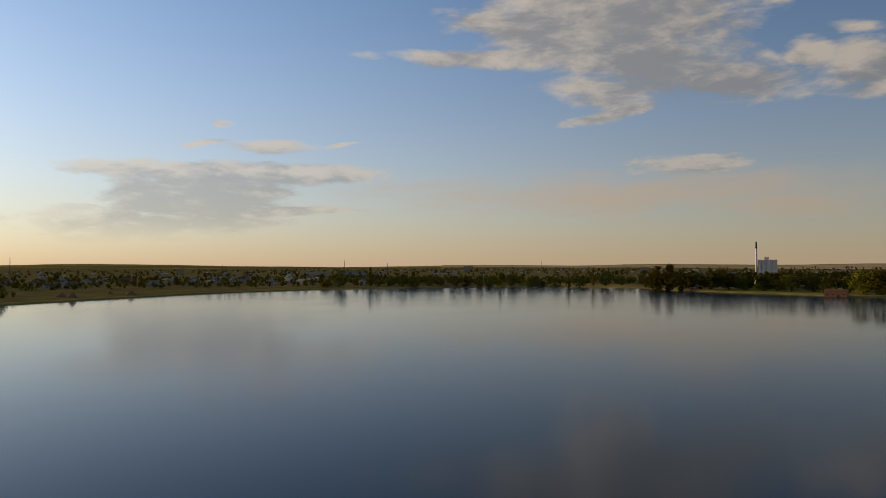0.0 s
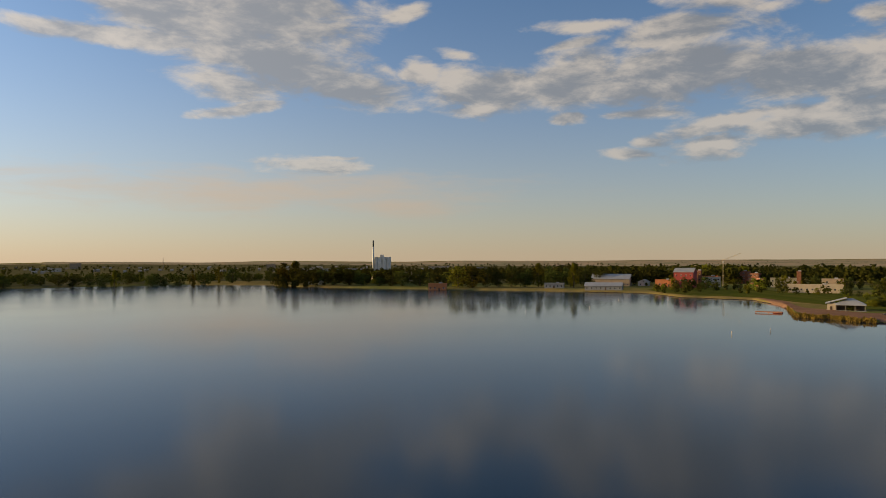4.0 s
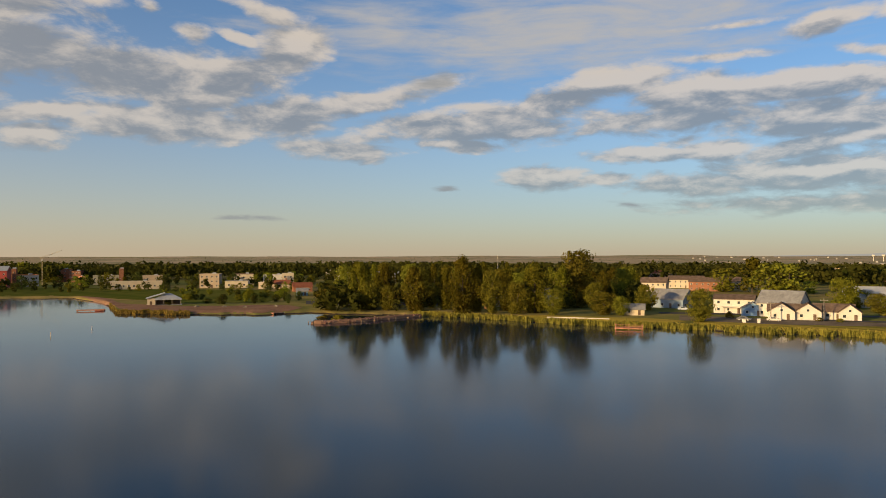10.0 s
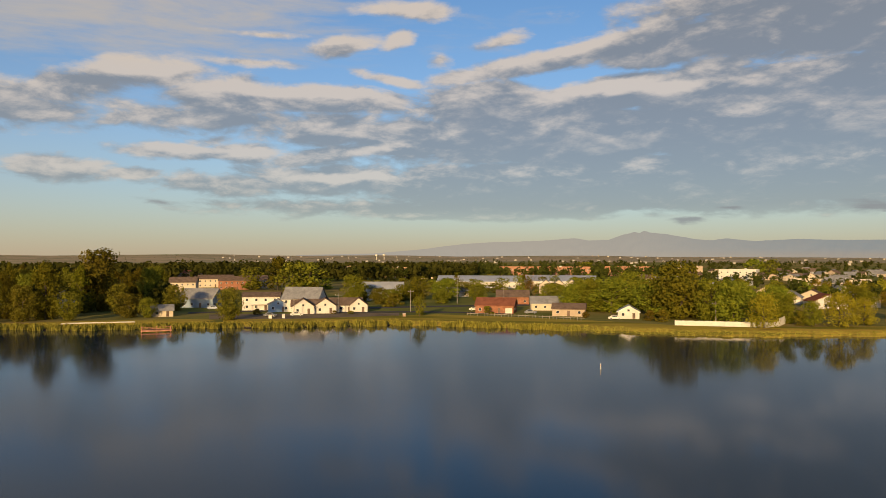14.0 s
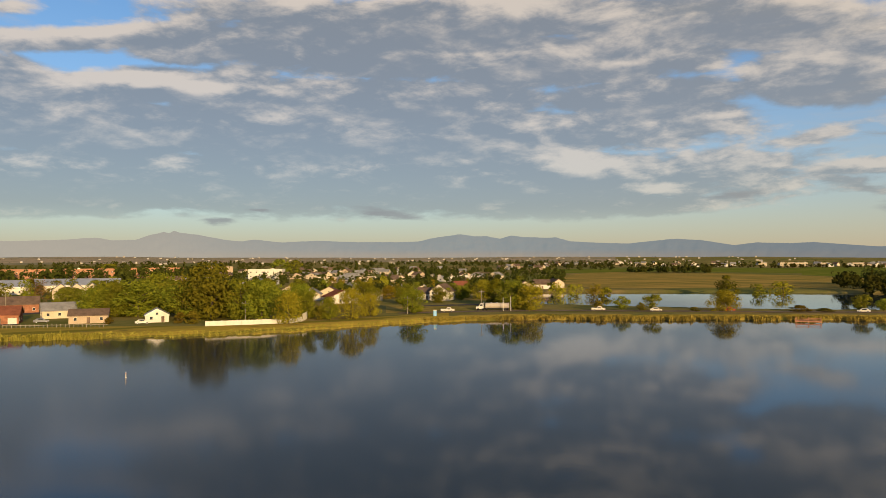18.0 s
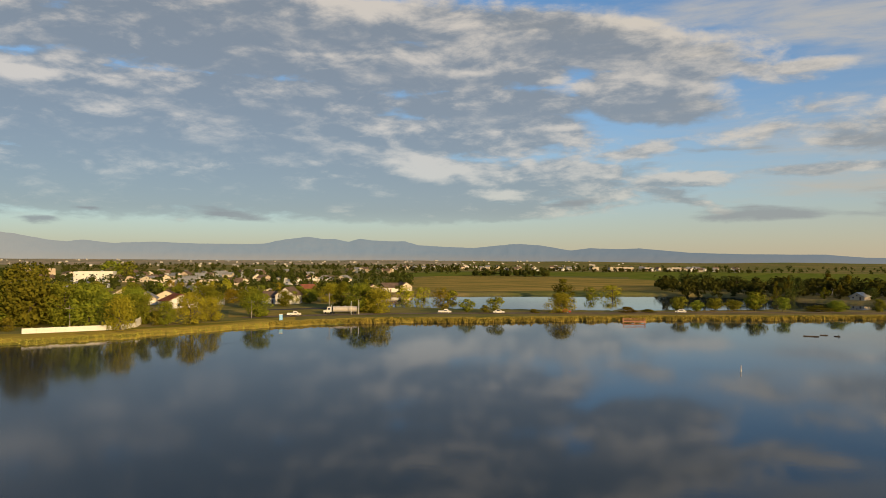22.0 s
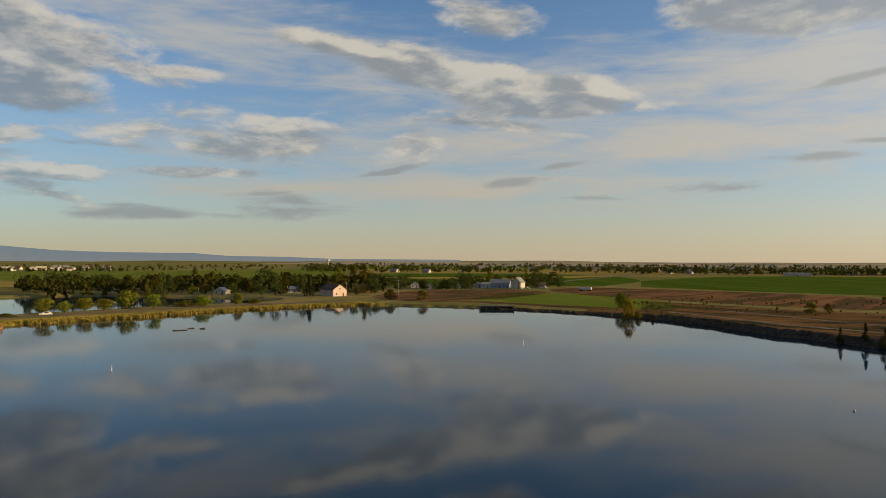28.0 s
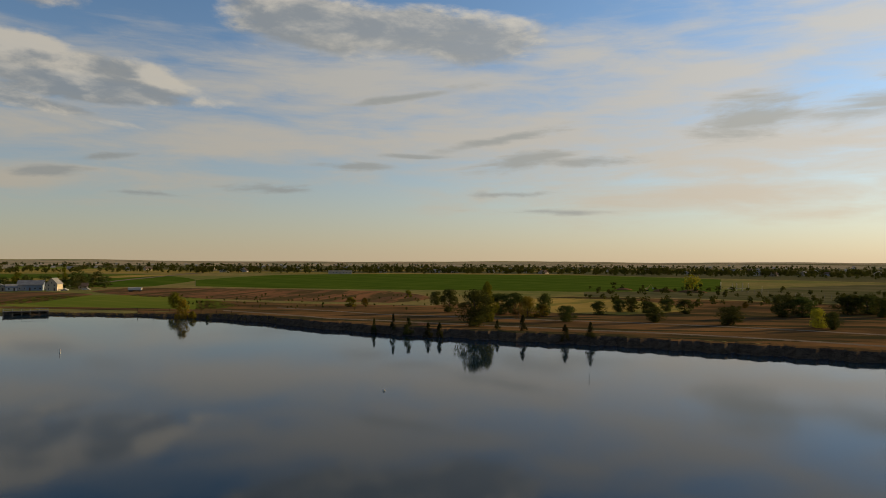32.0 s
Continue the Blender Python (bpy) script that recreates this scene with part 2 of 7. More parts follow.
def build_sky():
    world = bpy.data.worlds.new("sky")
    scene.world = world
    world.use_nodes = True
    node, calc, ramp, blend = nodes_of(world.node_tree)
    coord = node("ShaderNodeTexCoord").outputs["Generated"]
    way = node("ShaderNodeVectorMath", {0: coord}, operation="NORMALIZE").outputs[0]
    xyz = node("ShaderNodeSeparateXYZ", {0: way})
    x, y, z = xyz.outputs
    up = calc("MULTIPLY", calc("ARCSINE", z), 57.2958)
    b = calc("MULTIPLY", calc("ARCTAN2", x, y), 57.2958)
    b = calc("SUBTRACT", calc("FLOORED_MODULO", calc("ADD", b, 60.0), 360.0), 60.0)
    # a layer of cloud seen from below: it crowds together towards the horizon
    reach = calc("ADD", calc("MAXIMUM", z, 0.0), 0.3)
    layer = node("ShaderNodeCombineXYZ", {0: calc("DIVIDE", x, reach), 1: calc("DIVIDE", y, reach), 2: calc("MULTIPLY", z, 3.0)}).outputs[0]
    wisp = node("ShaderNodeTexNoise", {"Vector": layer, "Scale": 3.0, "Detail": 6.0, "Roughness": 0.6})
    puff = node("ShaderNodeTexNoise", {"Vector": layer, "Scale": 6.8, "Detail": 10.0, "Roughness": 0.6, "Distortion": 0.25})
    sunny = (math.sin(radians(SUN_BEARING)) * 0.04, math.cos(radians(SUN_BEARING)) * 0.04, 0.07)
    higher = node("ShaderNodeVectorMath", {0: layer, 1: sunny}, operation="ADD").outputs[0]
    puff_lit = node("ShaderNodeTexNoise", {"Vector": higher, "Scale": 6.8, "Detail": 7.0, "Roughness": 0.6, "Distortion": 0.25})
    comb = node("ShaderNodeVectorMath", {0: way, 1: (1.0, 1.0, 6.0)}, operation="MULTIPLY").outputs[0]
    fibre = node("ShaderNodeTexNoise", {"Vector": comb, "Scale": 7.0, "Detail": 8.0, "Roughness": 0.6, "Distortion": 0.3}).outputs[0]
    rgb = node("ShaderNodeSeparateColor", {0: wisp.outputs["Color"]})
    wb = calc("MULTIPLY_ADD", rgb.outputs[0], 4.4, calc("SUBTRACT", b, 2.2))
    wu = calc("MULTIPLY_ADD", rgb.outputs[1], 1.3, calc("SUBTRACT", up, 0.65))

    def cloudiness(lift, banks):
        kinds = {}
        total = None
        for bank in banks:
            for cb, cu, wide, high, slope, dense in bank:
                k = min((1.6, 3.2, 6.5, 13.0), key=lambda q: abs(math.log(q * high / wide)))
                s = min((-0.36, -0.17, 0.0, 0.17), key=lambda q: abs(q - slope))
                if (k, s) not in kinds:
                    kinds[k, s] = node("ShaderNodeCombineXYZ", {0: wb, 1: calc("MULTIPLY", calc("MULTIPLY_ADD", wb, -s, calc("ADD", wu, lift)), k), 2: 0.0}).outputs[0]
                far = node("ShaderNodeVectorMath", {0: kinds[k, s], 1: (cb, (cu - s * cb) * k, 0)}, operation="DISTANCE").outputs["Value"]
                one = calc("MULTIPLY_ADD", far, -dense / (1.42 * math.sqrt(wide * high * k)), dense)
                total = one if total is None else calc("SMOOTH_MAX", total, one, 0.1)
        return total

    solid_banks = (EAST_CUMULUS, LOW_EAST_CUMULUS, SUN_STRATUS, SOUTH_CUMULUS, LOW_SOUTH_CUMULUS, SOUTHWEST_CUMULUS, LOW_SOUTHWEST_CUMULUS, HIGH_SOUTHWEST_CUMULUS,
                   WEST_STRATUS, UPPER_WEST_STRATUS, WEST_CUMULUS, NORTHWEST_CUMULUS, NORTH_STRATUS)
    total = cloudiness(0.0, solid_banks)
    above = cloudiness(1.0, solid_banks)
    gauze = calc("MULTIPLY_ADD", calc("SUBTRACT", fibre, 0.5), 1.9, cloudiness(0.0, (VEIL,)))
    streak = calc("MULTIPLY_ADD", calc("SUBTRACT", fibre, 0.5), 2.2, cloudiness(0.0, (GREY_STREAKS, LOW_STREAKS)))
    # a thin scatter of cloud above the view, out to the zenith
    over = calc("SUBTRACT", ramp(up, 20.0, 40.0), 0.98)
    total = calc("MAXIMUM", total, over)
    total = calc("MAXIMUM", total, -0.5)
    grain = calc("SUBTRACT", puff.outputs[0], 0.5)
    thick = calc("MULTIPLY_ADD", grain, 2.5, calc("MINIMUM", calc("MULTIPLY", total, 1.5), calc("MULTIPLY", total, 2.4)))
    cover = ramp(thick, -0.15, 0.62)
    cover = calc("MULTIPLY", cover, ramp(up, 1.0, 4.0))
    rise = calc("SUBTRACT", puff_lit.outputs[0], puff.outputs[0])
    lump = calc("SUBTRACT", wisp.outputs[0], 0.5)
    # thick undersides are smooth and grey, tops and edges are broken and lit
    soft = ramp(above, 0.5, 1.4, 1.0, 0.62)
    rough = calc("MULTIPLY", calc("MULTIPLY_ADD", rise, 3.2, calc("MULTIPLY_ADD", grain, 0.5, calc("MULTIPLY", lump, 1.5))), soft)
    deep = calc("MULTIPLY", calc("MINIMUM", calc("MAXIMUM", above, -0.5), 0.7), 0.8)
    low = calc("MULTIPLY", ramp(up, 9.0, 3.0), 0.3)
    bright = ramp(cloudiness(0.0, (SUNLIT_SPOTS, SUNLIT_EDGES)), 0.0, 0.8)
    low = calc("MULTIPLY_ADD", bright, -1.15, low)
    shade = ramp(calc("ADD", calc("ADD", rough, deep), low), -0.5, 0.76)
    sunward = calc("MULTIPLY_ADD", calc("COSINE", calc("MULTIPLY", calc("SUBTRACT", b, SUN_BEARING), 0.0174533)), 0.5, 0.5)
    lit = blend(sunward, CLOUD_LIT, CLOUD_LIT_SUN)
    dark = blend(sunward, CLOUD_DARK, CLOUD_DARK_SUN)
    cloud = blend(shade, lit, dark)
    air = node("ShaderNodeTexSky")
    air.sky_type, air.sun_disc, air.sun_elevation, air.sun_rotation = "NISHITA", False, radians(SUN_HEIGHT), radians(SUN_BEARING)
    air.air_density, air.dust_density, air.ozone_density, air.altitude = 1.0, 0.6, 2.0, 1500.0
    sky = air.outputs[0]
    clear = blend(1.0, sky, blend(calc("POWER", sunward, 2.0), SKY_TINT, SKY_TINT_SUN), "MULTIPLY")
    clear = blend(calc("MULTIPLY", ramp(gauze, -0.35, 0.75), 0.85), clear, VEIL_COLOUR)
    haze = blend(sunward, HAZE_AWAY, HAZE_SUN)
    depth = calc("MULTIPLY_ADD", calc("POWER", sunward, 2.0), -HAZE_DEPTH_SUN, -HAZE_DEPTH)
    haze_on = calc("MULTIPLY", calc("POWER", 2.71828, calc("DIVIDE", calc("MAXIMUM", up, 0.0), depth)), 0.95)
    clear = blend(haze_on, clear, haze)
    veil = calc("MULTIPLY", cover, calc("SUBTRACT", 1.0, calc("MULTIPLY", haze_on, 0.6)))
    out = blend(calc("MULTIPLY", veil, 0.93), clear, cloud)
    out = blend(calc("MULTIPLY", ramp(streak, 0.0, 0.6), 0.8), out, blend(sunward, STREAK, STREAK_SUN))
    # the air round the sun is brighter
    glow = calc("MULTIPLY_ADD", calc("POWER", sunward, 4.0), 0.7 * SKY_STRENGTH, SKY_STRENGTH)
    back = node("ShaderNodeBackground", {"Color": out, "Strength": glow})
    node("ShaderNodeOutputWorld", {0: back.outputs[0]})


# colours of light before the sky's strength is applied
SKY_STRENGTH = 0.065
SKY_TINT, SKY_TINT_SUN, VEIL_COLOUR = (0.90, 1.36, 1.68), (1.16, 1.38, 1.56), (5.3, 5.0, 4.65)
CLOUD_LIT, CLOUD_LIT_SUN = (6.9, 6.05, 5.15), (6.2, 5.55, 4.75)
STREAK, STREAK_SUN = (2.7, 2.95, 3.2), (3.5, 3.4, 3.2)
CLOUD_DARK, CLOUD_DARK_SUN = (2.3, 2.52, 2.8), (3.4, 3.35, 3.35)
HAZE_AWAY, HAZE_SUN, HAZE_DEPTH, HAZE_DEPTH_SUN = (5.0, 4.12, 2.9), (5.9, 4.3, 2.85), 7.8, 2.2
build_sky()

sun = new("sun", bpy.data.lights.new("sun", "SUN"))
sun.data.energy, sun.data.angle, sun.data.color = 5.0, radians(0.6), (1.0, 0.72, 0.36)
sun.matrix_world = look(at(SUN_BEARING, 100, 100 * math.tan(radians(SUN_HEIGHT))), (0, 0, 0))


# ---------------------------------------------------------------- materials
def material(name, colour, rough=0.8, vary=0.25, size=4.0, fine=None, bump=0.0, metal=0.0, second=None, per_object=0.0, coat=0.0):
    """A painted, earthen or wooden surface: two colours mixed by coarse and fine noise, with some relief."""
    m = bpy.data.materials.new(name)
    m.use_nodes = True
    node, calc, ramp, blend = nodes_of(m.node_tree)
    where = node("ShaderNodeNewGeometry").outputs["Position"]
    coarse = node("ShaderNodeTexNoise", {"Vector": where, "Scale": 1.0 / size, "Detail": 4.0, "Roughness": 0.6})
    small = node("ShaderNodeTexNoise", {"Vector": where, "Scale": 1.0 / (fine or size / 12), "Detail": 3.0})
    other = second or tuple(c * (1 - vary * 1.6) for c in colour)
    amount = calc("MULTIPLY_ADD", small.outputs[0], 0.5, calc("MULTIPLY", coarse.outputs[0], 0.75))
    base = blend(ramp(amount, 0.4, 0.85), colour, other)
    if per_object:
        rnd = node("ShaderNodeObjectInfo").outputs["Random"]
        base = node("ShaderNodeHueSaturation", {"Color": base, "Hue": calc("MULTIPLY_ADD", rnd, per_object * 0.15, 0.5 - per_object * 0.075),
                                                "Value": calc("MULTIPLY_ADD", rnd, per_object, 1 - per_object / 2)}).outputs[0]
    bsdf = node("ShaderNodeBsdfPrincipled", {"Base Color": base, "Roughness": rough, "Metallic": metal, "Coat Weight": coat, "Specular IOR Level": 0.0 if rough > 0.84 else 0.4})
    if bump:
        relief = node("ShaderNodeBump", {"Height": small.outputs[0], "Strength": 0.7, "Distance": bump})
        m.node_tree.links.new(relief.outputs[0], bsdf.inputs["Normal"])
    node("ShaderNodeOutputMaterial", {0: bsdf.outputs[0]})
    return m


def foliage(name, colour, other, size=0.17):
    """Leaves: each clump its own green, some light through the blades."""
    m = bpy.data.materials.new(name)
    m.use_nodes = True
    node, calc, ramp, blend = nodes_of(m.node_tree)
    island = node("ShaderNodeNewGeometry").outputs["Random Per Island"]
    where = node("ShaderNodeTexCoord").outputs["Object"]
    patch = node("ShaderNodeTexNoise", {"Vector": where, "Scale": 1.0 / size, "Detail": 2.0}).outputs[0]
    rnd = node("ShaderNodeObjectInfo").outputs["Random"]
    base = blend(ramp(calc("MULTIPLY_ADD", island, 0.32, calc("MULTIPLY", patch, 0.75)), 0.3, 0.8), colour, other)
    base = node("ShaderNodeHueSaturation", {"Color": base, "Hue": calc("MULTIPLY_ADD", rnd, 0.05, 0.475),
                                            "Value": calc("MULTIPLY_ADD", rnd, 0.5, 0.75)}).outputs[0]
    leaf = node("ShaderNodeBsdfPrincipled", {"Base Color": base, "Roughness": 0.75, "Specular IOR Level": 0.0})
    thin = node("ShaderNodeBsdfTranslucent", {"Color": base})
    both = node("ShaderNodeMixShader", {0: 0.3, 1: leaf.outputs[0], 2: thin.outputs[0]})
    node("ShaderNodeOutputMaterial", {0: both.outputs[0]})
    return m


def water_material():
    m = bpy.data.materials.new("lake_water")
    m.use_nodes = True
    node, calc, ramp, blend = nodes_of(m.node_tree)
    where = node("ShaderNodeNewGeometry").outputs["Position"]
    swell = node("ShaderNodeTexNoise", {"Vector": where, "Scale": 0.022, "Detail": 3.0}).outputs[0]
    ripple = node("ShaderNodeTexNoise", {"Vector": where, "Scale": 0.9, "Detail": 3.0}).outputs[0]
    place = node("ShaderNodeSeparateXYZ", {0: where})
    # a light breeze ruffles the open middle of the lake, the lee of the banks lies calm
    breeze = calc("MULTIPLY_ADD", place.outputs[0], 0.8, calc("MULTIPLY", place.outputs[1], 0.6))
    middle = node("ShaderNodeVectorMath", {0: where}, operation="LENGTH").outputs["Value"]
    open_water = calc("MULTIPLY", ramp(breeze, -40.0, 70.0), ramp(middle, 330.0, 90.0, 0.012, 0.075))
    # the far south-eastern arm lies open to the wind
    arm = ramp(calc("MULTIPLY_ADD", place.outputs[0], 0.35, calc("MULTIPLY", place.outputs[1], 0.94)), 230.0, 520.0, 0.0, 0.07)
    open_water = calc("ADD", open_water, arm)
    rough = calc("ADD", ramp(swell, 0.35, 0.7, 0.0, 0.02), calc("ADD", open_water, 0.042))
    bump = node("ShaderNodeBump", {"Height": ripple, "Strength": 0.25, "Distance": 0.012})
    bsdf = node("ShaderNodeBsdfPrincipled", {"Base Color": (0.004, 0.016, 0.030, 1), "Roughness": rough, "IOR": 1.235, "Normal": bump.outputs[0]})
    node("ShaderNodeOutputMaterial", {0: bsdf.outputs[0]})
    return m


def ground_material():
    """Open country: dry grass, green growth and bare earth in drifts of many sizes."""
    m = bpy.data.materials.new("ground_cover")
    m.use_nodes = True
    node, calc, ramp, blend = nodes_of(m.node_tree)
    where = node("ShaderNodeNewGeometry").outputs["Position"]
    big = node("ShaderNodeTexNoise", {"Vector": where, "Scale": 0.004, "Detail": 5.0}).outputs[0]
    mid = node("ShaderNodeTexNoise", {"Vector": where, "Scale": 0.06, "Detail": 5.0, "Roughness": 0.65}).outputs[0]
    fine = node("ShaderNodeTexNoise", {"Vector": where, "Scale": 1.5, "Detail": 4.0}).outputs[0]
    grass = blend(ramp(mid, 0.35, 0.65), (0.180, 0.150, 0.045), (0.280, 0.195, 0.070))
    green = blend(ramp(mid, 0.3, 0.7), (0.115, 0.125, 0.030), (0.180, 0.168, 0.045))
    base = blend(ramp(big, 0.4, 0.6), grass, green)
    base = blend(calc("MULTIPLY", ramp(fine, 0.45, 0.75), 0.45), base, (0.12, 0.085, 0.045))
    relief = node("ShaderNodeBump", {"Height": fine, "Strength": 0.6, "Distance": 0.15})
    bsdf = node("ShaderNodeBsdfPrincipled", {"Base Color": base, "Roughness": 0.95, "Specular IOR Level": 0.0, "Normal": relief.outputs[0]})
    node("ShaderNodeOutputMaterial", {0: bsdf.outputs[0]})
    return m


def crop_material(name, colour, other, along, spacing=9.0, third=None, comb=0.6):
    """A field worked in strips along one bearing."""
    m = bpy.data.materials.new(name)
    m.use_nodes = True
    node, calc, ramp, blend = nodes_of(m.node_tree)
    where = node("ShaderNodeNewGeometry").outputs["Position"]
    turned = node("ShaderNodeMapping", {"Vector": where, "Rotation": (0, 0, radians(along))}).outputs[0]
    rows = node("ShaderNodeMapping", {"Vector": turned, "Scale": (1 / spacing, 0.002, 1)}).outputs[0]
    strip = node("ShaderNodeTexNoise", {"Vector": rows, "Scale": 1.0, "Detail": 3.0}).outputs[0]
    mid = node("ShaderNodeTexNoise", {"Vector": where, "Scale": 0.03, "Detail": 6.0}).outputs[0]
    base = blend(ramp(calc("MULTIPLY_ADD", strip, comb, calc("MULTIPLY", mid, 1.0 - comb)), 0.38, 0.62), colour, other)
    if third:
        wide = node("ShaderNodeMapping", {"Vector": turned, "Scale": (0.09, 0.012, 1)}).outputs[0]
        drift = node("ShaderNodeTexNoise", {"Vector": wide, "Scale": 1.0, "Detail": 6.0, "Roughness": 0.65}).outputs[0]
        base = blend(ramp(drift, 0.47, 0.57), base, third)
    bsdf = node("ShaderNodeBsdfPrincipled", {"Base Color": base, "Roughness": 0.95, "Specular IOR Level": 0.0})
    node("ShaderNodeOutputMaterial", {0: bsdf.outputs[0]})
    return m


def distance_material():
    """A backdrop of mountains tens of kilometres off, blue morning haze painted as glowing colour."""
    m = bpy.data.materials.new("hazed_far_range")
    m.use_nodes = True
    node, calc, ramp, blend = nodes_of(m.node_tree)
    where = node("ShaderNodeNewGeometry").outputs["Position"]
    place = node("ShaderNodeSeparateXYZ", {0: where})
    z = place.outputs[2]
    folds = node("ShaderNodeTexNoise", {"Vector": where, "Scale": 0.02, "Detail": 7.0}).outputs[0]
    # low haze painted in: paler towards the foot
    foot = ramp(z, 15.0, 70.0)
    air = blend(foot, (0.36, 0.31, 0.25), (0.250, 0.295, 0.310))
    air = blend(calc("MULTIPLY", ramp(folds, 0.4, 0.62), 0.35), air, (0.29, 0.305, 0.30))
    # the northern end gets the least painted haze
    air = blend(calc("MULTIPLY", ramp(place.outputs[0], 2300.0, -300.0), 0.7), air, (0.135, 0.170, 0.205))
    # the southern end gets the thickest painted morning haze
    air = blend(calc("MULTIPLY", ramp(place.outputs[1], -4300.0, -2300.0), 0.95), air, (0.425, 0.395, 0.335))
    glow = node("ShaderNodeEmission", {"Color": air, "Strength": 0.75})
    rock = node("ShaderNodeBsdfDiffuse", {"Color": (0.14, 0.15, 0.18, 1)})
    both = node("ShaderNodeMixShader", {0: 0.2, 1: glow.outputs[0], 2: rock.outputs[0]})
    node("ShaderNodeOutputMaterial", {0: both.outputs[0]})
    return m


WATER = water_material()
GROUND = ground_material()
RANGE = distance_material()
BARK = material("bark", (0.11, 0.085, 0.06), 0.9, 0.4, 0.8, bump=0.03)
LEAF = {
    "cottonwood": foliage("cottonwood_leaves", (0.072, 0.066, 0.006), (0.122, 0.102, 0.011)),
    "elm": foliage("elm_leaves", (0.098, 0.092, 0.010), (0.165, 0.143, 0.018)),
    "round": foliage("broad_leaves", (0.116, 0.124, 0.012), (0.192, 0.186, 0.018)),
    "willow": foliage("willow_leaves", (0.185, 0.155, 0.012), (0.280, 0.225, 0.022)),
    "bush": foliage("shrub_leaves", (0.108, 0.087, 0.010), (0.167, 0.129, 0.016)),
    # darker copy of the broad leaves, with backlit shade put into the colour
    "dark": foliage("shaded_leaves", (0.042, 0.050, 0.011), (0.078, 0.085, 0.019)),
    "conifer": foliage("juniper_needles", (0.026, 0.028, 0.008), (0.048, 0.044, 0.013), 0.2),
    "rusty": foliage("rusty_leaves", (0.130, 0.060, 0.022), (0.200, 0.105, 0.040)),
    "sapling": foliage("young_leaves", (0.125, 0.138, 0.013), (0.200, 0.190, 0.022)),
}
FAR_LEAF = foliage("far_woods", (0.034, 0.038, 0.007), (0.064, 0.064, 0.012), 14)
REED = foliage("reeds", (0.190, 0.150, 0.026), (0.300, 0.225, 0.042), 3)
SEDGE = foliage("sedge", (0.140, 0.115, 0.020), (0.225, 0.175, 0.034), 2)
DRY_REED = foliage("dry_reeds", (0.105, 0.072, 0.026), (0.180, 0.118, 0.042), 3)
GREEN_CROP = crop_material("green_crop", (0.052, 0.082, 0.009), (0.078, 0.106, 0.013), 25, 12)
DARK_CROP = crop_material("dark_crop", (0.112, 0.136, 0.018), (0.165, 0.166, 0.027), 12, 9)
TAN_FIELD = crop_material("tan_field", (0.370, 0.238, 0.060), (0.275, 0.190, 0.048), 100, 14, (0.19, 0.155, 0.036))
BROWN_FIELD = crop_material("brown_field", (0.230, 0.105, 0.045), (0.110, 0.062, 0.032), 70, 7, (0.085, 0.058, 0.024))
DRY_GRASS = crop_material("dry_grass", (0.205, 0.102, 0.038), (0.090, 0.053, 0.023), 165, 9, (0.050, 0.042, 0.018), 0.25)
LAWN = crop_material("lawn", (0.068, 0.080, 0.013), (0.110, 0.104, 0.020), 30, 6)
GOLD_GRASS = crop_material("golden_grass", (0.370, 0.255, 0.045), (0.280, 0.208, 0.036), 30, 6, (0.17, 0.145, 0.025))
# scrub and grass, colour darkened for the blades' shaded, backlit sides
BACKLIT_SCRUB = crop_material("backlit_scrubland", (0.080, 0.076, 0.030), (0.130, 0.108, 0.048), 20, 16)
# dry tan prairie, its colour paled to paint in distance haze
HAZED_PRAIRIE = crop_material("hazed_dry_prairie", (0.41, 0.295, 0.180), (0.20, 0.185, 0.100), 60, 200)
SAND = material("beach_sand", (0.256, 0.144, 0.088), 0.95, 0.2, 12, 1.0)
DIRT = material("dirt_road", (0.216, 0.160, 0.104), 0.95, 0.25, 10, 0.8)
ASPHALT = material("asphalt", (0.10, 0.09, 0.08), 0.9, 0.2, 12, 0.5)
ROCK = material("rubble_stone", (0.24, 0.14, 0.10), 0.9, 0.35, 1.5, per_object=0.4, bump=0.05)
DARK_ROCK = material("dam_riprap", (0.080, 0.058, 0.040), 0.95, 0.4, 2.0, 0.4, bump=0.1)
GLASS = material("window_glass", (0.03, 0.035, 0.04), 0.08, 0.1, 3)
WOOD = material("dock_timber", (0.42, 0.20, 0.12), 0.85, 0.3, 1.0)
GREY_WOOD = material("grey_timber", (0.28, 0.24, 0.19), 0.9, 0.3, 1.0)
STEEL = material("grey_steel", (0.42, 0.42, 0.42), 0.5, 0.2, 3, metal=0.5)
RUBBER = material("tyre_rubber", (0.02, 0.02, 0.02), 0.85, 0.1, 1)
PAINT = {}


def paint(r, g, b, rough=0.75, vary=0.12, size=3.0):
    key = (r, g, b, rough)
    if key not in PAINT:
        PAINT[key] = material("paint", (r, g, b), rough, vary, size)
    return PAINT[key]


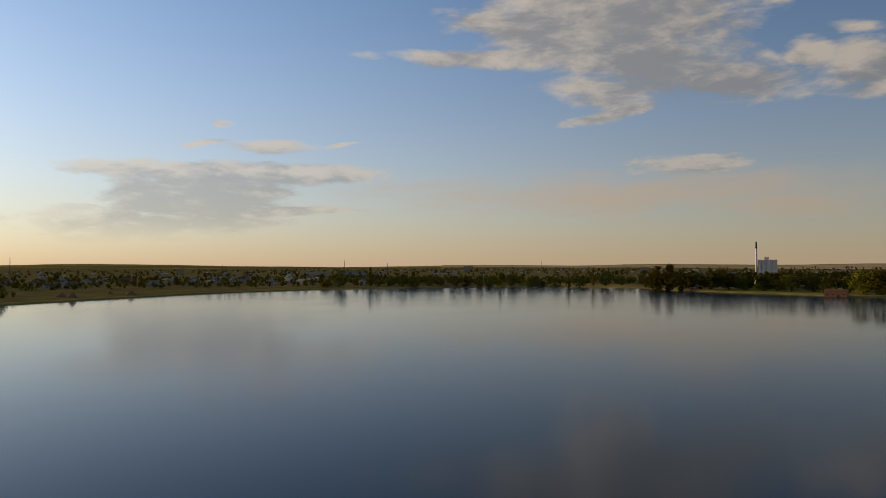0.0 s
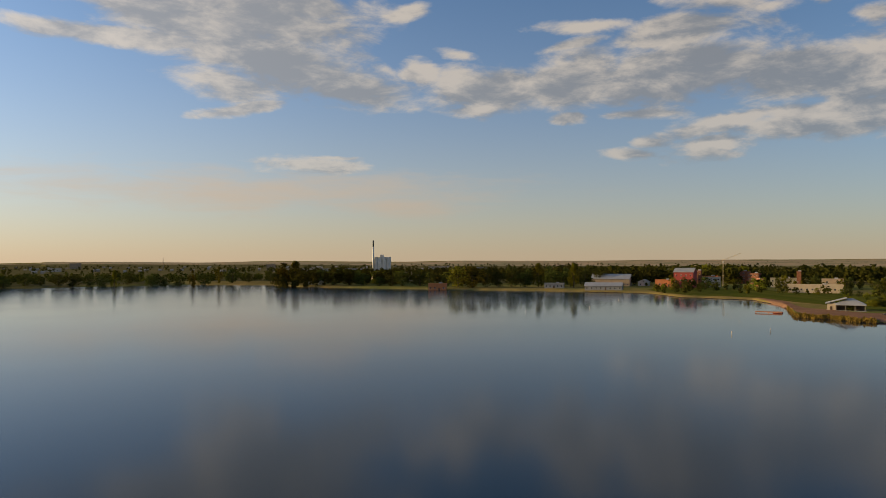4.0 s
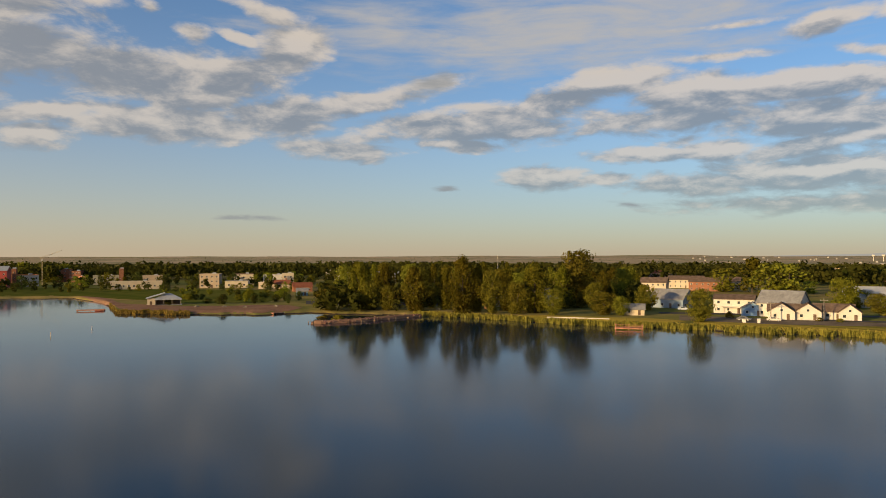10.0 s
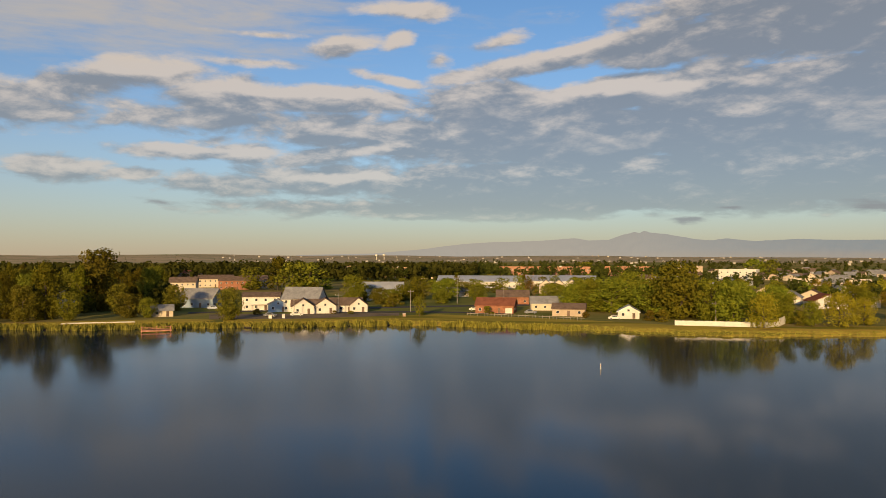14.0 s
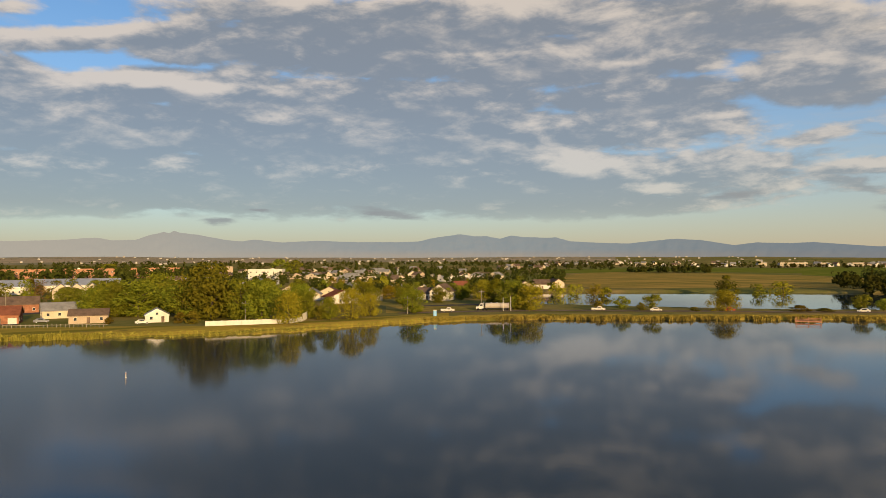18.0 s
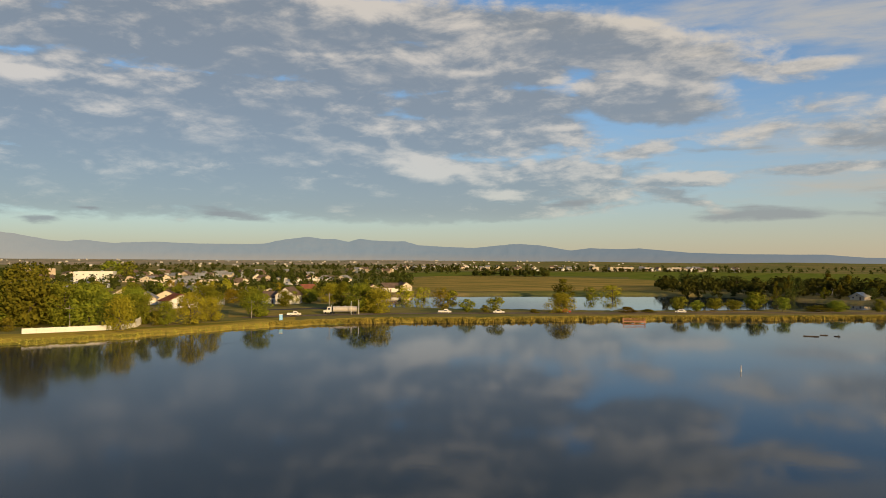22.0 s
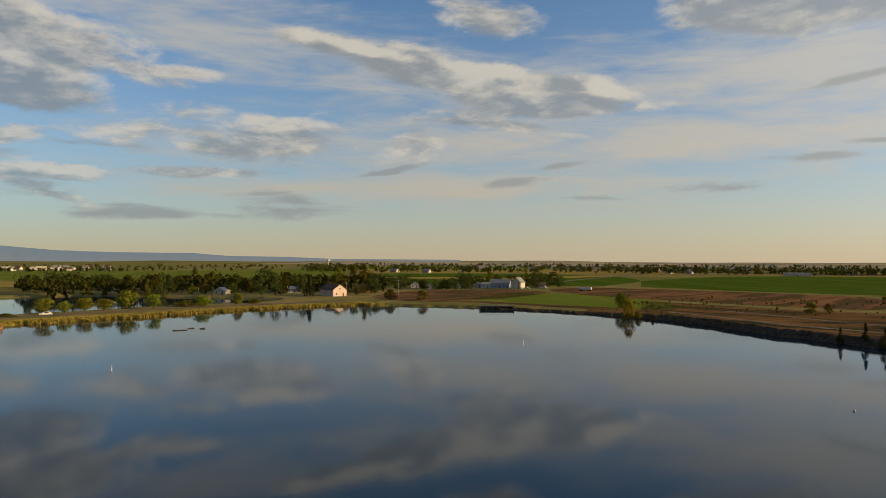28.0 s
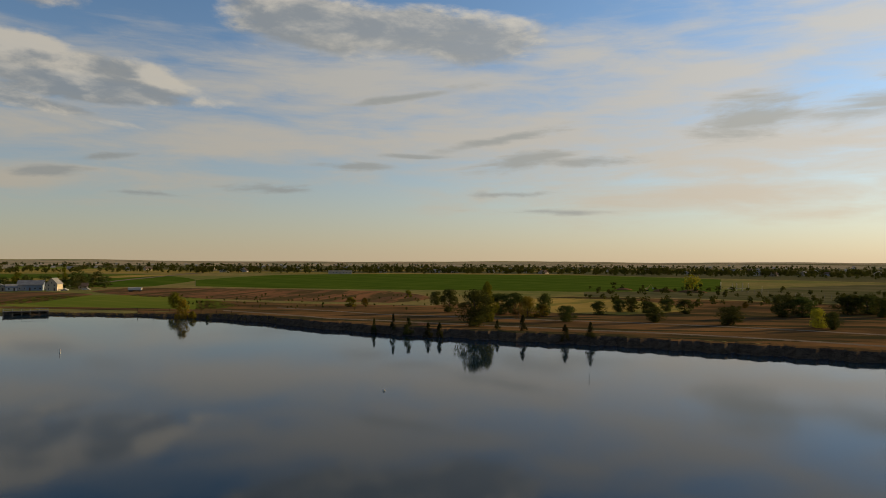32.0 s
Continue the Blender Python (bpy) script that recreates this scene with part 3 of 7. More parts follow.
# ---------------------------------------------------------------- mesh helpers
class Shape:
    """Collects the faces of one part."""

    def __init__(self):
        self.v, self.f = [], []

    def add(self, verts, faces):
        n = len(self.v)
        self.v += [tuple(p) for p in verts]
        self.f += [tuple(i + n for i in f) for f in faces]
        return self

    def box(self, x0, y0, z0, x1, y1, z1):
        return self.add([(x0, y0, z0), (x1, y0, z0), (x1, y1, z0), (x0, y1, z0), (x0, y0, z1), (x1, y0, z1), (x1, y1, z1), (x0, y1, z1)],
                        [(0, 3, 2, 1), (4, 5, 6, 7), (0, 1, 5, 4), (1, 2, 6, 5), (2, 3, 7, 6), (3, 0, 4, 7)])

    def tube(self, p, q, r0, r1, sides=8):
        p, q = Vector(p), Vector(q)
        turn = (q - p).to_track_quat("Z", "Y")
        ring = [Vector((math.cos(2 * math.pi * i / sides), math.sin(2 * math.pi * i / sides), 0)) for i in range(sides)]
        verts = [p + turn @ (c * r0) for c in ring] + [q + turn @ (c * r1) for c in ring]
        faces = [(i, (i + 1) % sides, sides + (i + 1) % sides, sides + i) for i in range(sides)]
        return self.add(verts, faces + [tuple(range(sides - 1, -1, -1)), tuple(range(sides, 2 * sides))])

    def lathe(self, rings, sides=16):
        """Rings of (radius, z) round the z axis."""
        verts = [(r * math.cos(2 * math.pi * i / sides), r * math.sin(2 * math.pi * i / sides), z) for r, z in rings for i in range(sides)]
        faces = [(k * sides + i, k * sides + (i + 1) % sides, (k + 1) * sides + (i + 1) % sides, (k + 1) * sides + i)
                 for k in range(len(rings) - 1) for i in range(sides)]
        return self.add(verts, faces + [tuple(range(sides - 1, -1, -1)), tuple(range((len(rings) - 1) * sides, len(rings) * sides))])

    def mesh(self, name, mat, smooth=False):
        me = bpy.data.meshes.new(name)
        me.from_pydata(self.v, [], self.f)
        me.materials.append(mat)
        if smooth:
            me.polygons.foreach_set("use_smooth", [True] * len(me.polygons))
        return me


def part(name, shape, mat, parent=None, label="", smooth=False, place=None):
    ob = new(name, shape.mesh(name, mat, smooth) if isinstance(shape, Shape) else shape)
    if parent:
        ob.parent = parent
    if place is not None:
        ob.matrix_basis = place
    if label:
        ob["label"] = label
    return ob


def thing(name, b, d, label, category, turn=0.0, z=None, group="", kind=""):
    """An Empty on the ground; its own -y looks at the hovering camera, then turns clockwise."""
    ob = new(name)
    ob.matrix_basis = pose(*at(b, d, land(b, d) if z is None else z), 0, 0, -b - turn)
    return tagged(ob, label, category, group, kind)


def solid(name, v, f, mat, smooth=False):
    me = bpy.data.meshes.new(name)
    me.vertices.add(len(v))
    me.vertices.foreach_set("co", np.asarray(v, dtype=np.float32).ravel())
    f = np.asarray(f, dtype=np.int32)
    n, k = f.shape
    me.loops.add(n * k)
    me.loops.foreach_set("vertex_index", f.ravel())
    me.polygons.add(n)
    me.polygons.foreach_set("loop_start", np.arange(0, n * k, k, dtype=np.int32))
    me.polygons.foreach_set("use_smooth", np.full(n, smooth))
    me.materials.append(mat)
    me.update(calc_edges=True)
    return me


# ---------------------------------------------------------------- lake, ground, mountains
# the shore as seen from the middle of the lake: bearing, distance
SHORE = [(-31.6, 520), (-24.6, 571), (-16.8, 652), (-9, 709), (3, 749), (9.6, 762), (16, 719), (18, 664), (22, 624), (29.3, 577), (41.5, 536),
         (44.7, 523), (47.4, 473), (52.3, 454), (54.3, 400), (55, 330), (59, 313), (65.3, 301), (68.5, 309), (72, 298), (77, 290), (82.3, 276),
         (88.8, 256), (96.5, 250), (103, 244), (112, 246), (120, 239), (126.8, 231), (134, 227), (140, 232), (148.6, 254), (157.5, 270),
         (166.4, 274), (175, 289), (188, 319), (196, 353), (204.2, 380), (211.4, 366), (220.2, 333), (226.6, 308), (230.7, 286), (234.5, 258),
         (241.2, 233), (250, 217), (265, 204), (276, 201), (292, 225), (308, 310), (319, 430), (328.4, 520)]
POND_NEAR = [(157, 372), (159.5, 346), (166, 336), (175, 336), (184, 356), (190, 384), (196, 400), (198, 425)]
POND_FAR = [(157, 380), (159.5, 470), (166, 481), (175, 500), (184, 528), (190, 488), (196, 450), (198, 430)]
_SB, _SD = np.array([p[0] for p in SHORE]), np.array([p[1] for p in SHORE], dtype=float)


def shore(b):
    b = (np.asarray(b, dtype=float) + 31.6) % 360 - 31.6
    wobble = 1.2 * np.sin(b * 2.1) + 0.8 * np.sin(b * 5.3 + 1) + 0.5 * np.sin(b * 11.7)
    return np.interp(b, _SB, _SD) + wobble


def edge(line, b):
    return np.interp(b, [p[0] for p in line], [p[1] for p in line])


def rise(b, d):
    """Low hills at the rim of the plain."""
    b = np.asarray(b, dtype=float) % 360
    k = 14 + 9 * np.exp(-((b - 100) / 45) ** 2) + 16 * np.exp(-((b - 335) / 9) ** 2) + 14 * np.exp(-((b - 276) / 11) ** 2)
    k = k + 1.1 * np.sin(b * 0.47) + 0.7 * np.sin(b * 0.83 + 2) + 0.3 * np.sin(b * 2.3) + 3 * np.sin(radians(1) * b * 9) + 2 * np.sin(radians(1) * b * 23 + 1)
    far = np.clip((np.asarray(d, dtype=float) - 2300) / 2400, 0, 1)
    return k * far ** 1.4 + 2.5 * far * np.sin(d / 170.0 + b / 6.0)


def height(b, d):
    b = np.asarray(b, dtype=float) % 360
    d = np.asarray(d, dtype=float)
    s = shore(b)
    o = d - s
    dam = np.clip(np.minimum((b - 222) / 8, (300 - b) / 10), 0, 1)
    bank = np.interp(o, [-40, -6, 0, 3.5, 9, 14], [-3, -0.9, 0.0, 0.75, 1.15, 1.3]) * (1 - dam) + \
        np.interp(o, [-40, -6, 0, 5, 8, 14], [-3, -1.2, 0.0, 2.1, 2.3, 1.3]) * dam
    near, far = edge(POND_NEAR, b), edge(POND_FAR, b)
    dip = np.clip(np.minimum(d - near, far - d) / 4 + 0.5, 0, 1) * ((b > 157) & (b < 198))
    return bank - dip * 2.2 + rise(b, d)


def land(b, d):
    return float(height(b, d)) - 0.03


def build_ground():
    nb = 1440
    bs = np.arange(nb) * 360.0 / nb
    off = np.concatenate([np.array([-38, -20, -8, -4, -2, -1, 0, 1, 2, 3, 4, 5, 6, 8, 10, 12, 15]), np.arange(19, 300, 5.0)])
    rings = len(off) + 60
    s = shore(bs)
    dd = np.empty((rings, nb))
    dd[:len(off)] = s[None] + off[:, None]
    tail = np.linspace(0, 1, 61)[1:] ** 2.2
    last = dd[len(off) - 1]
    dd[len(off):] = last[None] + (4850 - last)[None] * tail[:, None]
    bb = np.broadcast_to(bs, dd.shape)
    z = height(bb, dd)
    v = np.stack([dd * np.sin(np.radians(bb)), dd * np.cos(np.radians(bb)), z], -1).reshape(-1, 3)
    i = np.arange(rings - 1)[:, None] * nb
    j = np.arange(nb)[None]
    f = np.stack([i + j, i + nb + j, i + nb + (j + 1) % nb, i + (j + 1) % nb], -1).reshape(-1, 4)
    tagged(new("ground", solid("ground", v, f, GROUND, True)), "open plain of dry grass and green growth round the lake", "ground", kind="structure")


def build_water():
    bs = np.arange(720) / 2
    s = shore(bs) + 7
    v = [(0, 0, 0)] + [tuple(at(b, r)) for b, r in zip(bs, s)]
    f = [(0, 1 + (i + 1) % 720, 1 + i) for i in range(720)]
    tagged(new("lake_water", solid("lake_water", v, f, WATER)), "calm dark blue lake mirroring the cloudy sky", "water", kind="structure")
    bs = np.linspace(157, 198, 80)
    v = [tuple(at(b, edge(POND_NEAR, b) - 1)) for b in bs] + [tuple(at(b, edge(POND_FAR, b) + 1)) for b in bs]
    f = [(i, i + 80, i + 81, i + 1) for i in range(79)]
    tagged(new("pond_water", solid("pond_water", v, f, WATER)), "still pond behind the causeway road", "water", kind="structure")


def build_mountains():
    """A range along the western skyline: two crests of ridged noise."""
    def crest(name, b0, b1, d, tops, seed, label):
        n, m = 900, 14
        bs = np.linspace(b0, b1, n)
        top = np.interp(bs, [p[0] for p in tops], [p[1] for p in tops])
        rough = np.array([0.6 * noise.fractal(Vector((b * 0.5, seed, 0)), 1.0, 2.1, 6) + 0.5 * abs(noise.fractal(Vector((b * 1.3, seed, 5)), 0.9, 2.1, 6)) for b in bs])
        top = np.maximum(top + rough * 0.05 * np.clip(top, 0, 1.2), 0.02)
        v = []
        for k in range(m):
            q = k / (m - 1)
            for i, b in enumerate(bs):
                fold = noise.fractal(Vector((b * 1.3, q * 3, seed + 4)), 1.0, 2.0, 4) * 0.12 * math.sin(math.pi * q)
                h = 24 + d * math.tan(radians(top[i])) * (q + fold) - (1 - q) * 34
                v.append(at(b, d - 420 * (1 - q), h))
        f = [(k * n + i, k * n + i + 1, (k + 1) * n + i + 1, (k + 1) * n + i) for k in range(m - 1) for i in range(n - 1)]
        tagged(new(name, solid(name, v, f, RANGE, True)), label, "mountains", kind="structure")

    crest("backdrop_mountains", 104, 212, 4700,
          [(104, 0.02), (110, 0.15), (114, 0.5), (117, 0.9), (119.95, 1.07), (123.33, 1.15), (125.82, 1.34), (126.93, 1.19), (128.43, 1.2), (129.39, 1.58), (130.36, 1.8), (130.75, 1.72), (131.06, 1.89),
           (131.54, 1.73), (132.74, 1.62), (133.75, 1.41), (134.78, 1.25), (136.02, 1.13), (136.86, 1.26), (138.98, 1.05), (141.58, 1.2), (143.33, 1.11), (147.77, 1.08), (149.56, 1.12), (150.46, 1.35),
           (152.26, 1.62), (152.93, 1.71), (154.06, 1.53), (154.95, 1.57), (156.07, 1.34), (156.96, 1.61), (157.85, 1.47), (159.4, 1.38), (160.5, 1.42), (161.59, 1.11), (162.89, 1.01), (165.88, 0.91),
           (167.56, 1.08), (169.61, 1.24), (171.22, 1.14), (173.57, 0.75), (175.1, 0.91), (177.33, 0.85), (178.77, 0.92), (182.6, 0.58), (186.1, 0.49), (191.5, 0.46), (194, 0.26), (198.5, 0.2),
           (202.2, 0.05), (212, 0.02)], 3.0, "mountain range along the horizon, blue haze painted on")


build_ground()
build_water()
build_mountains()


def bank_strip(name, mat, b0, b1, o0, o1, label, category="bank", lift=0.06):
    """A strip that follows the shore, between two whole-metre distances from the waterline."""
    bs = np.arange(b0, b1 + 0.1, 0.25)
    off = [o for o in (-2, -1, 0, 1, 2, 3, 4, 5, 6, 8, 10, 12, 15) if o0 <= o <= o1]
    n, m = len(bs), len(off)
    v = []
    for o in off:
        d = shore(bs) + o
        v += [at(b, r, h + lift) for b, r, h in zip(bs, d, height(bs, d))]
    f = [(k * n + i, k * n + i + 1, (k + 1) * n + i + 1, (k + 1) * n + i)[::-1] for k in range(m - 1) for i in range(n - 1)]
    return tagged(new(name, solid(name, v, f, mat)), label, category, kind="structure")


def patch(name, mat, near, far, label, category="field", lift=0.06, taper=0.0):
    """A piece of ground cover between two lines of (bearing, distance)."""
    b0, b1 = max(near[0][0], far[0][0]), min(near[-1][0], far[-1][0])
    n, m = max(3, int((b1 - b0) * 2)), 12
    bs = np.linspace(b0, b1, n)
    lo = edge(near, bs) + np.array([noise.noise(Vector((b * 1.7, near[0][1], 0))) for b in bs]) * 1.6
    hi = edge(far, bs) + np.array([noise.noise(Vector((b * 1.7, far[0][1], 9))) for b in bs]) * 1.6
    if taper:
        q = np.clip(np.minimum(bs - b0, b1 - bs) / taper, 0.0, 1.0) ** 0.6
        lo, hi = lo + (hi - lo) * 0.4 * (1 - q), hi - (hi - lo) * 0.55 * (1 - q)
    v = []
    for k in range(m):
        d = lo + (hi - lo) * k / (m - 1)
        z = height(bs, d)
        v += [at(b, r, h + lift + 0.00004 * r) for b, r, h in zip(bs, d, z)]
    f = [(k * n + i, k * n + i + 1, (k + 1) * n + i + 1, (k + 1) * n + i)[::-1] for k in range(m - 1) for i in range(n - 1)]
    return tagged(new(name, solid(name, v, f, mat)), label, category, kind="structure")


# ---------------------------------------------------------------- fields, lawns and roads
patch("green_field", GREEN_CROP, [(226, 640), (232, 590), (240, 560), (255, 545), (266, 590)], [(226, 820), (232, 1100), (240, 1190), (255, 1180), (266, 1000)], "broad green crop field beyond the dam")
patch("green_field", GREEN_CROP, [(203, 700), (212, 640), (222, 640), (226, 660)], [(203, 1150), (212, 1200), (222, 1150), (226, 1050)], "green crop field behind the farmyard", taper=3.0)
patch("green_field", DARK_CROP, [(178, 900), (190, 760), (203, 760)], [(178, 1500), (190, 1500), (203, 1600)], "flat green fields beyond the tree belt")
patch("tan_field", TAN_FIELD, [(160, 520), (168, 515), (178, 560), (186, 580)], [(160, 900), (168, 1050), (178, 880), (186, 740)], "harvested tan field behind the pond", taper=3.0)
patch("green_field", DARK_CROP, [(160, 905), (168, 1055), (178, 1000)], [(160, 1200), (168, 1300), (178, 1400)], "strip of green field before the far houses")
patch("tan_field", TAN_FIELD, [(204, 1250), (220, 1250), (236, 1300)], [(204, 1700), (220, 1750), (236, 1600)], "pale stubble field in the distance")
patch("green_field", DARK_CROP, [(204, 1750), (220, 1800), (240, 1700)], [(204, 2600), (220, 2500), (240, 2300)], "distant green field")
patch("prairie", HAZED_PRAIRIE, [(-14, 4240), (8, 3610), (20, 3010), (36, 2510), (70, 2300), (100, 2200), (140, 2500), (165, 2600)], [(-14, 4400), (8, 4500), (38, 4600), (70, 4700), (100, 4700), (140, 4300), (165, 4250)], "tan prairie slope far behind the town, paled for haze")
patch("dirt_track", DIRT, [(213, 560), (216, 600), (220, 760), (223, 940), (226.5, 1240)], [(213, 568), (216, 616), (220, 790), (223, 985), (226.5, 1300)], "pale farm road between the green fields", "track", 0.16)
patch("tan_field", TAN_FIELD, [(206, 880), (216, 800), (226, 1100)], [(206, 960), (216, 930), (226, 1220)], "strip of dry stubble between green fields", lift=0.12, taper=4.0)
patch("tan_field", TAN_FIELD, [(232, 1180), (246, 1195), (258, 1160)], [(232, 1270), (246, 1300), (258, 1240)], "dry strip at the far edge of the crop", lift=0.14, taper=5.0)
patch("dry_grass_bank", DRY_GRASS, [(208, 392), (213, 385), (220, 352), (228, 318)], [(208, 402), (213, 398), (220, 368), (228, 336)], "dry orange grass along the north bank", "grass", 0.1, 2.0)
patch("brown_yard", BROWN_FIELD, [(205, 398), (210, 392), (215, 420), (219, 470)], [(205, 500), (210, 540), (215, 560), (219, 560)], "bare brown farmyard earth", taper=3.0)
patch("green_field", DARK_CROP, [(212.5, 400), (216, 372), (222, 352), (229, 330)], [(212.5, 440), (216, 500), (222, 490), (229, 420)], "dark green plot by the lake", taper=3.0)
patch("brown_field", BROWN_FIELD, [(219, 500), (226, 440), (234, 400), (244, 380)], [(219, 630), (226, 600), (234, 560), (244, 510)], "ploughed brown earth strip", taper=3.0)
patch("dry_grass_bank", DRY_GRASS, [(226, 320), (234, 272), (244, 243), (255, 228), (277, 216), (290, 232)], [(226, 420), (234, 380), (244, 360), (255, 470), (277, 440), (290, 380)], "dry brown grass on the dam side", "grass")
patch("dirt_track", DIRT, [(228, 330), (236, 280), (246, 254), (256, 240), (278, 226)], [(228, 336), (236, 285), (246, 258), (256, 244), (278, 230)], "dirt track along the dam", "track", 0.12)
patch("dirt_track", DIRT, [(232, 345), (240, 300), (252, 278), (278, 262)], [(232, 350), (240, 304), (252, 282), (278, 266)], "dirt track below the dam", "track", 0.12)
patch("shore_grass", BACKLIT_SCRUB, [(-32, 528), (-20, 625), (-9, 716), (8, 766)], [(-32, 690), (-20, 760), (-9, 860), (8, 880)], "green and brown grass on the far bank, colour darkened as backlit", "grass")
patch("lawn", LAWN, [(44.8, 530), (47.6, 482), (52.3, 464), (55, 420), (60, 368), (67, 362)], [(44.8, 590), (47.6, 590), (52.3, 600), (55, 535), (60, 520), (67, 490)], "mown park lawn behind the beach", "lawn", taper=1.5)
patch("beach", SAND, [(52.5, 456), (54.5, 385), (55.3, 332), (59, 316), (65.3, 304), (68.3, 312)], [(52.5, 466), (54.5, 425), (55.3, 375), (59, 349), (63, 342), (65.3, 346), (68.3, 338)], "reddish sand beach of the park", "beach", 0.1, 1.2)
patch("car_park", ASPHALT, [(68.6, 345), (73, 332), (79, 330)], [(68.6, 372), (73, 356), (79, 348)], "small asphalt car park behind the trees", "car park")
patch("shore_lawn", GOLD_GRASS, [(85, 272), (90, 262), (98, 258)], [(85, 280), (90, 276), (98, 270)], "dry golden grass behind the sedge", "grass", 0.08, 2.0)
patch("shore_lawn", GOLD_GRASS, [(98.5, 257), (104, 252), (112, 254)], [(98.5, 266), (104, 262), (112, 269)], "olive grass strip before the gravel yard", "grass", 0.08)
patch("gravel_lot", DIRT, [(97.5, 268), (104, 263), (112, 270)], [(97.5, 290), (104, 284), (112, 285)], "pale gravel yard before the white houses", "yard")
patch("street", ASPHALT, [(96, 296), (104, 300), (118, 320), (124, 330)], [(96, 303), (104, 307), (118, 329), (124, 340)], "grey town street behind the shore houses", "street", 0.1)
patch("street", ASPHALT, [(107, 285), (113, 286), (121, 278)], [(107, 290), (113, 293), (121, 285)], "shore road past the houses", "street", 0.12)
patch("shore_lawn", GOLD_GRASS, [(109, 256), (115, 254), (124, 246), (133, 236), (142, 247), (152, 269)], [(109, 268), (115, 277), (124, 262), (133, 247), (142, 256), (152, 285)], "olive grass bank above the shore", "grass")
patch("dirt_road", DIRT, [(148, 282), (154, 290), (160, 296), (168, 301), (176, 312), (186, 336), (196, 370), (203, 392)], [(148, 288), (154, 297), (160, 304), (168, 309), (176, 319), (186, 343), (196, 377), (203, 398)], "dirt road along the causeway", "road", 0.12)
patch("street", ASPHALT, [(150, 322), (154, 330), (158, 318)], [(150, 329), (154, 338), (158, 325)], "residential street", "street", 0.1)
patch("tan_field", TAN_FIELD, [(147, 287), (152, 297), (157, 306)], [(147, 330), (152, 320), (157, 318)], "trampled tan grass lot behind the shore road", "grass", 0.08)

patch("scrubland", BACKLIT_SCRUB, [(-34, 692), (-20, 762), (-9, 862), (8, 882), (20, 760), (36, 700), (46, 1000), (58, 2290)], [(-34, 4300), (-20, 4300), (-9, 4200), (8, 3600), (20, 3000), (36, 2500), (46, 2400), (58, 2300)], "scrubby plain, backlit shade put into its dark colour", "scrubland", 0.08)
patch("far_farmland", BACKLIT_SCRUB, [(206, 2700), (216, 2300), (226, 1500), (240, 1260), (255, 1220), (266, 1050), (285, 900)], [(206, 2705), (211, 3600), (218, 4300), (240, 4300), (255, 4300), (266, 4300), (285, 4300)], "dark far farmland with trees", "farmland", 0.08)
patch("far_plain", HAZED_PRAIRIE, [(196, 2650), (225, 2620), (250, 2560), (285, 2500)], [(196, 4500), (225, 4600), (250, 4600), (285, 4500)], "dry plain at the far edge of the farmland, paled for haze", "farmland", 0.3, 14.0)
patch("tan_field", TAN_FIELD, [(228, 1560), (243, 1500), (256, 1560)], [(228, 1720), (243, 1660), (256, 1700)], "pale field strip among far trees", lift=0.2, taper=5.0)
patch("tan_field", TAN_FIELD, [(240, 1950), (256, 1900), (270, 1960)], [(240, 2150), (256, 2120), (270, 2140)], "pale field strip among far trees", lift=0.25, taper=6.0)
patch("tan_field", TAN_FIELD, [(247, 352), (254, 318), (264, 312)], [(247, 420), (254, 445), (264, 432)], "sunlit golden dry grass between dark bushes", lift=0.16, taper=5.0)
patch("dark_scrub", BACKLIT_SCRUB, [(256, 475), (266, 470), (277, 445), (292, 400)], [(256, 540), (266, 585), (277, 900), (292, 900)], "dark scrub behind the dry grass", "scrubland", 0.05)
bank_strip("riprap_bank", DARK_ROCK, 214, 300, -2, 5, "dark stony bank of the dam at the waterline")
bank_strip("wet_edge", DARK_ROCK, 40, 112, -1, 1, "thin dark strip along the waterline")
bank_strip("dry_bank", DRY_GRASS, 222, 300, 5, 15, "brown grass crest of the dam")
bank_strip("grass_bank", GOLD_GRASS, 112, 150, 0, 12, "yellow-green grass bank at the lake")
bank_strip("grass_bank", GOLD_GRASS, 150, 206, 0, 12, "tawny green grass bank of the causeway")


# ---------------------------------------------------------------- trees
def leaf_cloud(rng, centres, radii, per, size, flat=0.8):
    """Small leaf quads on the shells of clumps."""
    n = len(centres) * per
    c = np.repeat(np.asarray(centres), per, 0)
    r = np.repeat(np.asarray(radii), per, 0)
    u = rng.normal(size=(n, 3))
    u /= np.linalg.norm(u, axis=1)[:, None]
    p = c + u * (r * rng.uniform(0.7, 1.06, n))[:, None] * np.array([1, 1, flat])
    a = u + rng.normal(size=(n, 3)) * 0.3
    a /= np.linalg.norm(a, axis=1)[:, None]
    t = np.cross(a, rng.normal(size=(n, 3)))
    t /= np.linalg.norm(t, axis=1)[:, None] + 1e-9
    w = np.cross(a, t)
    s = (size * rng.uniform(0.6, 1.3, n))[:, None]
    v = np.stack([p - t * s, p + w * s * 0.6, p + t * s, p - w * s * 0.6], 1).reshape(-1, 3)
    return v, np.arange(len(v)).reshape(-1, 4)


